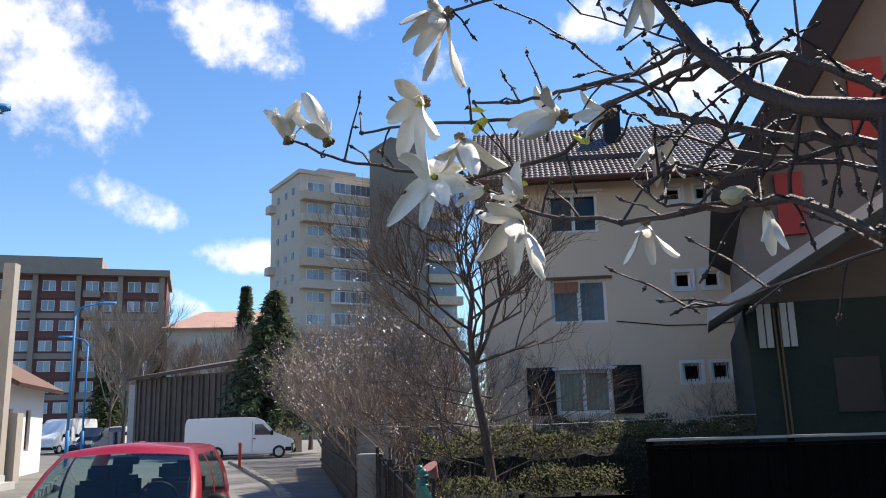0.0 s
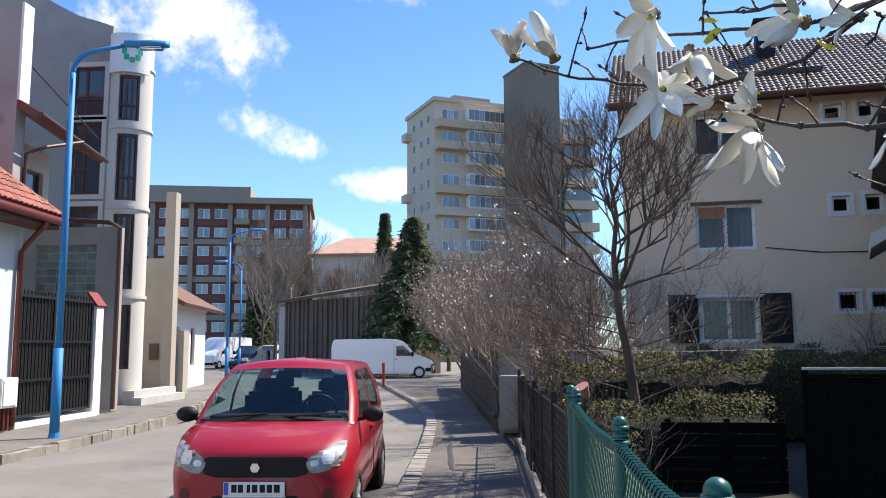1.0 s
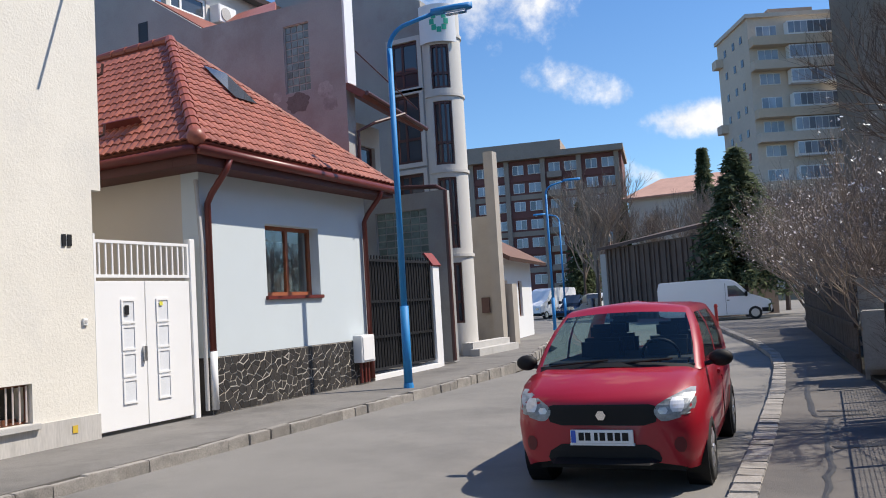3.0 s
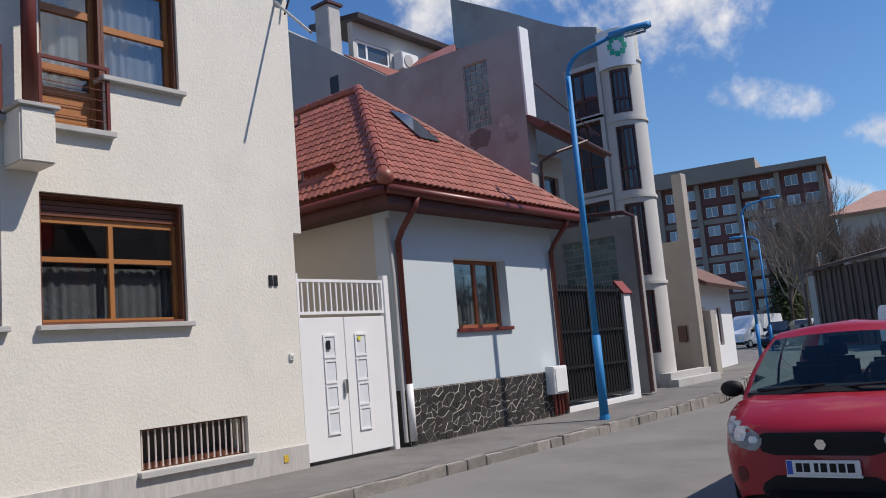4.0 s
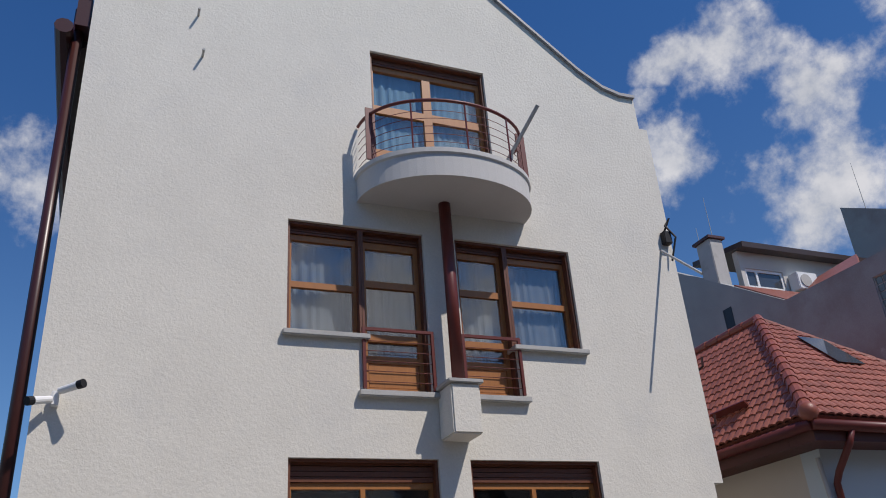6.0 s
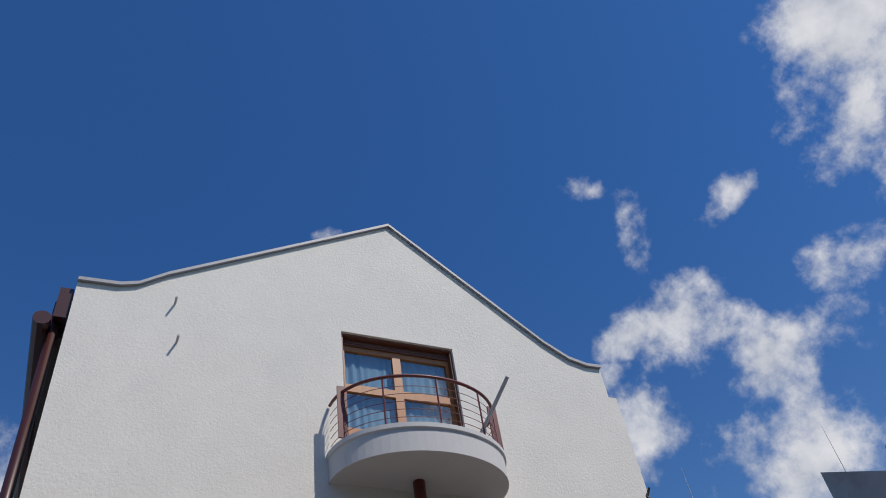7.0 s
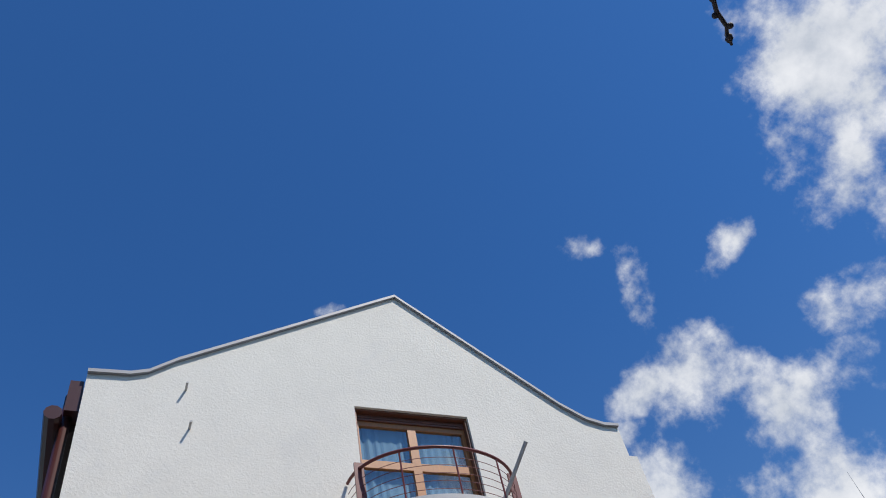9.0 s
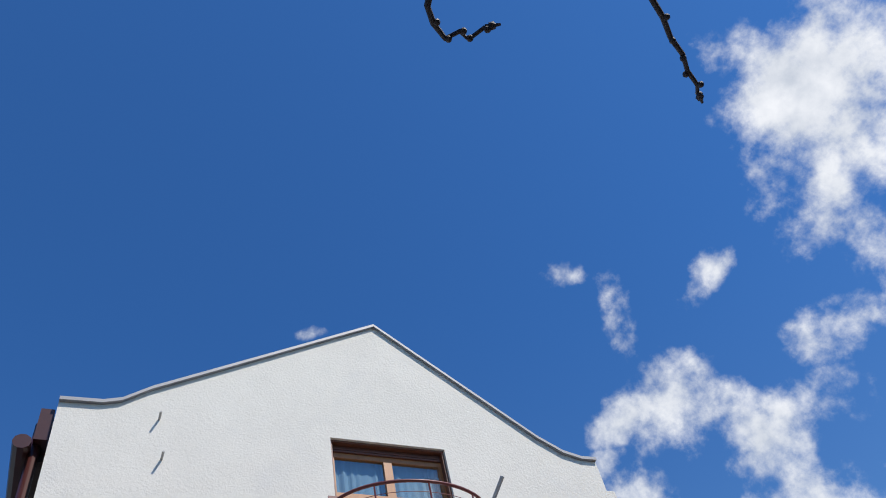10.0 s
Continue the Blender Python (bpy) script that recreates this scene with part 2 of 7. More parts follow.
def box(bm, x0, x1, y0, y1, z0, z1, m=None, bevel=0.0):
    vs = [bm.verts.new((x, y, z)) for z in (z0, z1) for x, y in ((x0, y0), (x1, y0), (x1, y1), (x0, y1))]
    fs = [bm.faces.new([vs[i] for i in f]) for f in ((3, 2, 1, 0), (4, 5, 6, 7), (0, 1, 5, 4), (1, 2, 6, 5), (2, 3, 7, 6), (3, 0, 4, 7))]
    if bevel:
        r = bmesh.ops.bevel(bm, geom=list({e for f in fs for e in f.edges}), offset=bevel, segments=2, affect="EDGES")
        vs = list({v for f in r["faces"] for v in f.verts} | {v for v in vs if v.is_valid})
    if m is not None:
        bmesh.ops.transform(bm, matrix=m, verts=vs)
    return bm


def boxm(x0, x1, y0, y1, z0, z1, m=None, bevel=0.0):
    return box(bmesh.new(), x0, x1, y0, y1, z0, z1, m, bevel)


def tube(bm, pts, r0, r1=None, n=8, m=None):
    """A round bar along points, from radius r0 to r1, with closed ends."""
    pts = [Vector(p) for p in pts]
    r1 = r0 if r1 is None else r1
    rings = []
    up = None
    for i, p in enumerate(pts):
        d = (pts[min(i + 1, len(pts) - 1)] - pts[max(i - 1, 0)]).normalized()
        if up is None or abs(up.dot(d)) > 0.95:
            up = Vector((0, 0, 1)) if abs(d.z) < 0.9 else Vector((1, 0, 0))
        a = d.cross(up).normalized()
        b = a.cross(d).normalized()
        up = b
        r = r0 + (r1 - r0) * i / max(1, len(pts) - 1)
        ring = []
        for k in range(n):
            q = p + a * (r * math.cos(2 * math.pi * k / n)) + b * (r * math.sin(2 * math.pi * k / n))
            ring.append(bm.verts.new(m @ q if m else q))
        rings.append(ring)
    for s, e in zip(rings, rings[1:]):
        for k in range(n):
            bm.faces.new((s[k], s[(k + 1) % n], e[(k + 1) % n], e[k]))
    bm.faces.new(rings[0][::-1])
    bm.faces.new(rings[-1])
    return bm


def prism(bm, pts, y0, y1, m=None):
    """A polygon of (x, z) pushed from y0 to y1."""
    a = [bm.verts.new((x, y0, z)) for x, z in pts]
    b = [bm.verts.new((x, y1, z)) for x, z in pts]
    bm.faces.new(a)
    bm.faces.new(b[::-1])
    for i in range(len(a)):
        j = (i + 1) % len(a)
        bm.faces.new((a[j], a[i], b[i], b[j]))
    if m is not None:
        bmesh.ops.transform(bm, matrix=m, verts=a + b)
    return bm


def solid(bm, top, thick):
    """A slab under a polygon of 3D points."""
    a = [bm.verts.new(p) for p in top]
    n = (Vector(top[1]) - Vector(top[0])).cross(Vector(top[2]) - Vector(top[0])).normalized()
    if n.z < 0:
        n = -n
    b = [bm.verts.new(Vector(p) - n * thick) for p in top]
    bm.faces.new(a)
    bm.faces.new(b[::-1])
    for i in range(len(a)):
        j = (i + 1) % len(a)
        bm.faces.new((a[j], a[i], b[i], b[j]))
    return bm


def facing(x, y, deg, z=0.0):
    """A wall's own frame: u along the wall, depth into it, v up."""
    return Matrix.Translation((x, y, z)) @ Matrix.Rotation(radians(deg), 4, "Z")


def holed(u0, u1, v0, v1, holes, depth, m, bm=None):
    """A wall with real openings through it."""
    bm = bm or bmesh.new()
    us = sorted({u0, u1, *(h[0] for h in holes), *(h[1] for h in holes)})
    vs = sorted({v0, v1, *(h[2] for h in holes), *(h[3] for h in holes)})
    cell = lambda a, b: any(h[0] - 1e-6 < a < h[1] + 1e-6 and h[2] - 1e-6 < b < h[3] + 1e-6 for h in holes)  # noqa: E731
    full = [[not cell((us[i] + us[i + 1]) / 2, (vs[j] + vs[j + 1]) / 2) for j in range(len(vs) - 1)] for i in range(len(us) - 1)]
    made = {}

    def vert(i, j, k):
        if (i, j, k) not in made:
            made[i, j, k] = bm.verts.new(m @ Vector((us[i], k * depth, vs[j])))
        return made[i, j, k]

    ok = lambda i, j: 0 <= i < len(us) - 1 and 0 <= j < len(vs) - 1 and full[i][j]  # noqa: E731
    for i in range(len(us) - 1):
        for j in range(len(vs) - 1):
            if not full[i][j]:
                continue
            bm.faces.new([vert(*q, 0) for q in ((i, j), (i + 1, j), (i + 1, j + 1), (i, j + 1))])
            bm.faces.new([vert(*q, 1) for q in ((i, j + 1), (i + 1, j + 1), (i + 1, j), (i, j))])
            for di, dj, a, b in ((-1, 0, (i, j), (i, j + 1)), (1, 0, (i + 1, j), (i + 1, j + 1)), (0, -1, (i, j), (i + 1, j)), (0, 1, (i, j + 1), (i + 1, j + 1))):
                if not ok(i + di, j + dj):
                    bm.faces.new((vert(*a, 0), vert(*b, 0), vert(*b, 1), vert(*a, 1)))
    return bm


def bars(bm, m, u0, u1, v0, v1, w, d0, d1, us=(), vs=(), inner=None):
    """A frame of bars round an opening with mullions at us and transoms at vs."""
    iw = inner or w
    for a, b, c, d in ((u0, u0 + w, v0, v1), (u1 - w, u1, v0, v1), (u0 + w, u1 - w, v0, v0 + w), (u0 + w, u1 - w, v1 - w, v1)):
        box(bm, a, b, d0, d1, c, d, m)
    edges = [u0 + w, *us, u1 - w]
    for u in us:
        box(bm, u - iw / 2, u + iw / 2, d0, d1, v0 + w, v1 - w, m)
    for v in vs:
        for a, b in zip(edges, edges[1:]):
            lo = a if a == edges[0] else a + iw / 2
            hi = b if b == edges[-1] else b - iw / 2
            box(bm, lo, hi, d0 + 0.004, d1 - 0.004, v - iw / 2, v + iw / 2, m)
    return bm


def drape(m, u0, u1, v0, v1, d, amp=0.022, waves=0.13, n=None):
    """A hanging curtain with folds."""
    bm = bmesh.new()
    n = n or max(12, int((u1 - u0) / 0.025))
    rows = []
    for j in range(2):
        rows.append([bm.verts.new(m @ Vector((u0 + (u1 - u0) * i / n, d + amp * math.sin(2 * math.pi * (u1 - u0) * i / n / waves + 0.7 * math.sin(i * 0.37)) * (0.6 + 0.4 * math.sin(i * 0.21)), v))) for i in range(n + 1)] if (v := (v0, v1)[j]) is not None else [])
    for i in range(n):
        bm.faces.new((rows[0][i], rows[0][i + 1], rows[1][i + 1], rows[1][i]))
    return bm


def window(parent, m, u0, u1, v0, v1, back=0.16, frame_mat=None, w=0.07, us=(), vs=(), curtain=None, glass_mat=None, name="window", sill=None, shutter_box=0.0, inner=None):
    """A window in its opening: frame, panes, curtain behind, sill in front, roller box above."""
    fm = frame_mat or WOOD
    ux = [u0 + w, *us, u1 - w]
    vx = [v0 + w, *vs, v1 - shutter_box - w]
    iw = (inner or w) / 2
    lights = [(a + (iw if a in us else 0), b - (iw if b in us else 0), c + (iw if c in vs else 0), d - (iw if d in vs else 0)) for a, b in zip(ux, ux[1:]) for c, d in zip(vx, vx[1:])]
    root = part(name, holed(u0, u1, v0, v1 - shutter_box, lights, 0.07, m @ Matrix.Translation((0, back, 0))), fm, parent)
    for a, b in zip(ux, ux[1:]):
        for c, d in zip(vx, vx[1:]):
            part("pane", boxm(a, b, back + 0.03, back + 0.036, c, d, m), glass_mat or PANE, root).visible_shadow = False
    if frame_mat is WOOD:
        part("outer_frame", holed(u0 + 0.002, u1 - 0.002, v0 + 0.002, v1 - 0.002, [(u0 + 0.037, u1 - 0.037, v0 + 0.037, v1 - 0.037)], back - 0.052, m @ Matrix.Translation((0, 0.05, 0))), WOOD_DARK, root)
    if shutter_box:
        bm = bmesh.new()
        k = 4
        for i in range(k):
            h = shutter_box / k
            box(bm, u0, u1, back - 0.03 - 0.006 * (i % 2), back + 0.06, v1 - shutter_box + i * h + 0.004, v1 - shutter_box + (i + 1) * h - 0.004, m)
        part("roller_box", bm, WOOD_DARK, root)
    if sill:
        part("window_sill", boxm(u0 - 0.06, u1 + 0.06, -0.09, back + 0.02, v0 - sill, v0 - 0.002, m, 0.008), CONCRETE, root)
    if curtain:
        part("curtain", drape(m, u0 + 0.03, u1 - 0.03, v0 + 0.03, v0 + curtain[1] * (v1 - v0), back + (curtain[2] if len(curtain) > 2 else 0.26)), curtain[0], root)
    return root

# ---- ground, road, pavements ----


def sheet(name, outline, z, material, label, depth=0.3):
    bm = bmesh.new()
    solid(bm, [(x, y, z) for x, y in outline], depth)
    ob = part(name, bm, material, None)
    return tagged(ob, label, name, kind="structure")


LEFT_KERB = [(-7.35, -40), (-7.38, 0), (-7.4, 6.6), (-7.42, 11), (-7.5, 15), (-7.95, 20), (-8.9, 24), (-10.3, 29), (-12.4, 36), (-16, 46), (-21, 58)]
RIGHT_KERB = [(-0.85, -40), (-0.92, 0), (-0.98, 6.4), (-1.08, 9.2), (-1.28, 13.2), (-1.55, 17), (-1.9, 20), (-2.75, 24.4), (-3.9, 29), (-5.2, 34.5), (-6.6, 40)]
tagged(part("ground", boxm(-900, 900, -300, 1500, -1.2, -0.26), EARTH, None), "dark bare earth ground reaching the horizon", "ground", kind="structure")
sheet("road", [(-7.1, -45), (0, -45), (0, 20), (0.5, 60), (-4, 90), (-40, 90), (-30, 62), (-16, 40), (-9, 26), (-7.1, 18)], -0.06, ASPHALT, "worn grey asphalt street with dark patches")
sheet("pavement_1", [(x + -0.13, y) for x, y in LEFT_KERB] + [(-40, 58), (-40, -40)], 0.014, PAVING, "worn dark asphalt pavement along the house fronts")
sheet("pavement_2", [(x + 0.22, y) for x, y in RIGHT_KERB] + [(-2.2, 40), (-1.3, 31), (-0.6, 20), (0.1, 14), (0.62, 9), (0.66, -40)], 0.045, OLDPAVING, "patched asphalt pavement beside the garden fence")
sheet("garden_ground", [(0.66, -40), (0.62, 9), (0.1, 14), (-0.6, 20), (-1.3, 31), (-2.2, 40), (0, 60), (60, 60), (60, -40)], 0.12, SHADESOIL, "garden soil coloured dark for shade, with sparse grass behind the fence", 0.4)


def kerb_line(pts, width, side, step, name, label, drop=0.0):
    """Kerb stones laid one after another along a line."""
    rng = random.Random(5)
    rough, gap = (0.8, 0.010) if width > 0.2 else (1.3, 0.002)
    root = thing(name, label, "kerb", kind="structure")
    far = bmesh.new()
    n = 0
    for (xa, ya), (xb, yb) in zip(pts, pts[1:]):
        d = Vector((xb - xa, yb - ya, 0))
        count = max(1, round(d.length / step))
        ang = math.degrees(math.atan2(d.y, d.x))
        for i in range(count):
            f = i / count
            m = pose(xa + d.x * f, ya + d.y * f, drop + rng.uniform(-0.016, 0.004) * rough, rng.uniform(-2.5, 2.5) * rough, rng.uniform(-1.5, 1.5) * rough, ang + rng.uniform(-3, 3) * rough)
            ln = d.length / count - gap
            lo, hi = (0.0, width) if side > 0 else (-width, 0.0)
            y = ya + d.y * f
            if -1 < y < 30 and n < 300:
                part("kerb_stone", boxm(0, ln, lo, hi, -0.2, 0.052, m, 0.009), KERB, root)
                n += 1
            else:
                box(far, 0, ln, lo, hi, -0.2, 0.06, m)
    tagged(part("far_kerb_stones", far, KERB, root), kind="stuff")


kerb_line(LEFT_KERB, 0.12, 1, 0.42, "kerb_1", "row of worn grey concrete kerb stones", -0.034)
kerb_line(RIGHT_KERB, 0.22, -1, 0.27, "kerb_2", "row of uneven pale stone kerb setts")

# ---- cream townhouse ----
FX = -9.6
F = facing(FX, 0, 90)  # u = y, depth = -x
house = thing("townhouse", "tall cream stucco townhouse with orange wooden windows and curved gable", "house", (FX - 4, 3.8, 0))
HOLES = [(2.09, 3.99, 2.22, 3.80), (4.42, 6.33, 2.22, 3.80), (2.05, 3.06, 5.36, 6.97), (3.06, 3.97, 4.62, 6.97), (4.46, 5.27, 4.62, 6.97), (5.27, 6.35, 5.40, 6.97), (3.29, 5.24, 7.78, 10.13), (2.12, 3.72, 0.38, 0.89), (5.58, 7.19, 0.38, 0.89)]
Y0, Y1, ZT = -0.68, 8.2, 10.15
bm = holed(Y0, Y1, 0.36, ZT, HOLES, 0.38, F)
gable = [(Y0, ZT), (Y1, ZT), (Y1, 10.22), (7.9, 10.21), (7.55, 10.30), (7.1, 10.58), (4.3, 12.89), (0.55, 10.66), (0.15, 10.36), (-0.1, 10.28), (Y0, 10.25)]
prism(bm, gable, 0.0, 0.38, F)
box(bm, 8.2, 8.36, 0.0, 0.38, 3.52, 9.6, F)
part("wall", bm, STUCCO, house)
bm = bmesh.new()
top = gable[2:]
for (a, za), (b, zb) in zip(top, top[1:]):
    prism(bm, [(a, za), (b, zb), (b, zb + 0.06), (a, za + 0.06)], -0.06, 0.44, F)
part("coping", bm, mat("pale_metal_coping", (0.30, 0.30, 0.31), 0.6, 0.2, bump=0.02), house)
part("plinth", boxm(Y0 - 0.02, Y1 + 0.02, -0.035, 0.38, -0.1, 0.36, F), MARBLE, house, "grey streaked marble plinth")
for y in (Y0, Y1 - 0.38):
    part("side_wall", boxm(y, y + 0.38, 0.382, 9, -0.1, 9.6, F), STUCCO, house)
part("rear_wall", boxm(Y0, Y1, 9, 9.38, -0.1, 9.6, F), STUCCO, house)
bm = bmesh.new()
solid(bm, [(FX - 0.38, 4.3, 12.7), (FX - 9.6, 4.3, 12.7), (FX - 9.6, Y0 - 0.3, 9.5), (FX - 0.38, Y0 - 0.3, 9.5)], 0.14)
solid(bm, [(FX - 0.38, 4.3, 12.7), (FX - 0.38, Y1 + 0.1, 9.6), (FX - 9.6, Y1 + 0.1, 9.6), (FX - 9.6, 4.3, 12.7)], 0.14)
part("roof", bm, TILE_BROWN, house)
bm = bmesh.new()
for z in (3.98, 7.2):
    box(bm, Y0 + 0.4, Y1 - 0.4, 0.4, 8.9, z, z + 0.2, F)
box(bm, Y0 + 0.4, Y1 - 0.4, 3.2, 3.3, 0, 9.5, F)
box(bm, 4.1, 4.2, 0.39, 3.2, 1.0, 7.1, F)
part("room", bm, ROOM, house, "dark-coloured walls for unlit rooms behind the panes")
for u0, u1 in ((2.09, 3.99), (4.42, 6.33)):
    window(house, F, u0, u1, 2.22, 3.80, 0.17, WOOD, 0.075, [(u0 + u1) / 2], [2.22 + 0.80], (LACE, 0.46, 0.16), sill=0.07, shutter_box=0.26, inner=0.06)
for u0, u1 in ((2.05, 3.06), (5.27, 6.35)):
    window(house, F, u0, u1, 5.38, 6.97, 0.17, WOOD, 0.085, [], [6.10], (CURTAIN, 0.86, 0.13), sill=0.07, shutter_box=0.14)
for u0, u1 in ((3.06, 3.97), (4.46, 5.27)):
    d = window(house, F, u0, u1, 4.64, 6.97, 0.17, WOOD, 0.10, [], [5.12, 5.42, 6.20], (CURTAIN, 0.9, 0.13), name="balcony_door", shutter_box=0.14)
    part("door_panel", boxm(u0 + 0.1, u1 - 0.1, 0.185, 0.225, 4.74, 5.08, F, 0.01), WOOD, d)
    part("door_sill", boxm(u0 - 0.10, u1 + 0.10, -0.10, 0.3, 4.56, 4.635, F, 0.008), CONCRETE, d)
    rail = bmesh.new()
    box(rail, u0 - 0.04, u1 + 0.04, -0.06, -0.02, 5.44, 5.48, F)
    for u in (u0 - 0.02, u1 + 0.02):
        box(rail, u - 0.02, u + 0.02, -0.06, -0.02, 4.66, 5.44, F)
    for i in range(5):
        tube(rail, [(u0, -0.04, 4.76 + i * 0.135), (u1, -0.04, 4.76 + i * 0.135)], 0.006, n=5, m=F)
    part("railing", rail, RED_METAL, d, "thin red-brown metal railing")
d = window(house, F, 3.29, 5.24, 7.80, 10.13, 0.16, WOOD, 0.09, [4.265], [8.35, 9.15], (BLUE_BLIND, 0.95, 0.12), name="balcony_door", shutter_box=0.16, inner=0.14)
PINK = mat("pale_pink_paint", (0.62, 0.54, 0.50), 0.5, bump=0.02)
for u0, u1 in ((2.12, 3.72), (5.58, 7.19)):
    g = part("cellar_grille", bars(bmesh.new(), F, u0 + 0.005, u1 - 0.005, 0.385, 0.885, 0.03, 0.10, 0.13), WOOD_DARK, house)
    for i in range(17):
        u = u0 + (u1 - u0) * (i + 0.5) / 17
        part("bar", tube(bmesh.new(), [(u, 0.06, 0.40), (u, 0.06, 0.87)], 0.012, n=6, m=F), PINK, g)
    part("grille_sill", boxm(u0 - 0.06, u1 + 0.06, -0.10, 0.12, 0.30, 0.378, F, 0.008), CONCRETE, g)
    part("back_plate", boxm(u0, u1, 0.36, 0.375, 0.38, 0.89, F), ROOM, g)
    part("wooden_strip", boxm(u0 + 0.1, u1 - 0.05, 0.26, 0.30, 0.40, 0.45, F), WOOD_DARK, g)
# column on its block, round balcony
part("column_block", boxm(4.03, 4.43, -0.46, 0.0, 4.02, 4.66, F, 0.02), STUCCO, house)
part("block_cap", boxm(3.99, 4.47, -0.50, 0.0, 4.66, 4.71, F, 0.008), CONCRETE, house)
bm = bmesh.new()
tube(bm, [(4.23, -0.26, 4.7), (4.23, -0.26, 7.42)], 0.085, n=16, m=F)
part("column", bm, RED_METAL, house, "dark red painted round column", True)
bc, br, bd = 4.33, 1.32, 1.05
ring = [(bc + br * math.cos(a), -bd * math.sin(a) ** 0.9) for a in np.linspace(0, math.pi, 33)]
bm = bmesh.new()
low = [bm.verts.new(F @ Vector((u, d, 7.36))) for u, d in ring]
mid = [bm.verts.new(F @ Vector((u, d, 7.70))) for u, d in ring]
lip = [bm.verts.new(F @ Vector((bc + (u - bc) * 1.02, d * 1.03, 7.72))) for u, d in ring]
up = [bm.verts.new(F @ Vector((bc + (u - bc) * 1.02, d * 1.03, 7.79))) for u, d in ring]
for a, b in ((low, mid), (mid, lip), (lip, up)):
    for i in range(len(ring) - 1):
        bm.faces.new((a[i], a[i + 1], b[i + 1], b[i]))
    bm.faces.new((a[-1], a[0], b[0], b[-1]))
bm.faces.new(low)
bm.faces.new(up)
balcony = part("balcony", bm, mat("balcony_concrete", (0.55, 0.54, 0.52), 0.9, vary=0.07, scale=1.5, bump=0.15), house)
rr = [(bc + (br - 0.04) * math.cos(a), -(bd - 0.04) * math.sin(a) ** 0.9) for a in np.linspace(0.02, math.pi - 0.02, 29)]
bm = bmesh.new()
tube(bm, [(u, d, 8.62) for u, d in rr], 0.025, n=8, m=F)
part("handrail", bm, RED_METAL, balcony, smooth=True)
for k in range(5):
    bm = bmesh.new()
    tube(bm, [(u, d, 7.92 + 0.13 * k) for u, d in rr], 0.005, n=5, m=F)
    part("rail_wire", bm, RED_METAL, balcony)
for a in (0.35, 0.95, 1.57, 2.2, 2.8):
    bm = bmesh.new()
    u, d = bc + (br - 0.04) * math.cos(a), -(bd - 0.04) * math.sin(a) ** 0.9
    tube(bm, [(u, d, 7.78), (u, d, 8.62)], 0.013, n=6, m=F)
    if a in (0.35, 2.8):
        box(bm, u - 0.07, u + 0.07, d - 0.015, d + 0.015, 7.85, 8.72, F)
    part("baluster", bm, RED_METAL, balcony)
bm = bmesh.new()
tube(bm, [(bc + 0.75, -0.72, 7.95), (bc + 1.0, -1.35, 8.55)], 0.03, n=6, m=F)
part("spout", bm, CONCRETE, balcony, "pale rod sticking out over the balcony")
BROWN_METAL = mat("dark_brown_metal", (0.055, 0.016, 0.013), 0.35, vary=0.12, scale=4, bump=0.02)
# gutters and pipes at the corners
bm = bmesh.new()
tube(bm, [(Y0 - 0.16, 0.25, 10.0), (Y0 - 0.16, 0.25, 0.1)], 0.075, n=10, m=F)
part("downpipe", bm, BROWN_METAL, house, smooth=True)
bm = bmesh.new()
box(bm, Y0 - 0.20, Y0 - 0.02, 0.06, 9.0, 9.6, 10.15, F)
tube(bm, [(Y0 - 0.32, 0.0, 9.5), (Y0 - 0.32, 9.0, 9.5)], 0.12, n=10, m=F)
part("gutter", bm, BROWN_METAL, house)
bm = bmesh.new()
tube(bm, [(8.13, 0.05, 7.25), (7.98, -0.95, 6.35)], 0.022, n=8, m=F)
part("rod", bm, CONCRETE, house, "grey metal rod sticking out of the corner")
clamp = part("cable_clamp", boxm(8.16, 8.30, -0.12, -0.002, 7.30, 7.52, F, 0.01), BLACK, house, "dark cable clamp on the corner")
part("cable_loop", tube(bmesh.new(), [(8.2, -0.06, 7.5), (8.3, -0.14, 7.75), (8.22, -0.1, 7.62), (8.34, -0.16, 7.4), (8.24, -0.08, 7.0)], 0.018, n=6, m=F), BLACK, clamp)
for z in (4.3, 5.2):
    part("corner_hook", tube(bmesh.new(), [(8.36, 0.05, z), (8.42, -0.04, z + 0.05), (8.43, -0.05, z + 0.2)], 0.02, n=6, m=F), BROWN_METAL, house)
for y, z in ((0.70, 10.12), (0.80, 9.40)):
    bm = bmesh.new()
    tube(bm, [(y, 0.0, z), (y, -0.16, z + 0.01)], 0.018, n=6, m=F)
    part("peg", bm, CONCRETE, house)
bm = bmesh.new()
for i, y in enumerate((7.69, 7.78)):
    box(bm, y, y + 0.06, -0.02, 0.0, 2.70, 2.86, F)
tagged(part("number_plate", bm, BLACK, None), "two small dark metal number bars on cream wall", "number plate")
bm = boxm(7.98, 8.06, -0.03, 0.0, 1.60, 1.70, F, 0.005)
ob = tagged(part("doorbell", bm, WHITE, None), "small white doorbell on cream wall", "doorbell")
part("button", boxm(8.0, 8.04, -0.038, -0.03, 1.63, 1.67, F), CONCRETE, ob)
tagged(part("meter_label", boxm(7.75, 7.83, -0.045, -0.036, 0.16, 0.26, F), mat("yellow_label", (0.62, 0.42, 0.05), 0.5, bump=0.0), None), "small yellow gas label on marble plinth", "label")
cctv = thing("security_camera", "two white and black security cameras on cream wall", "camera", (FX, -0.45, 4.4))
part("bracket", boxm(-0.5, -0.42, -0.10, 0.0, 4.30, 4.46, F, 0.01), WHITE, cctv)
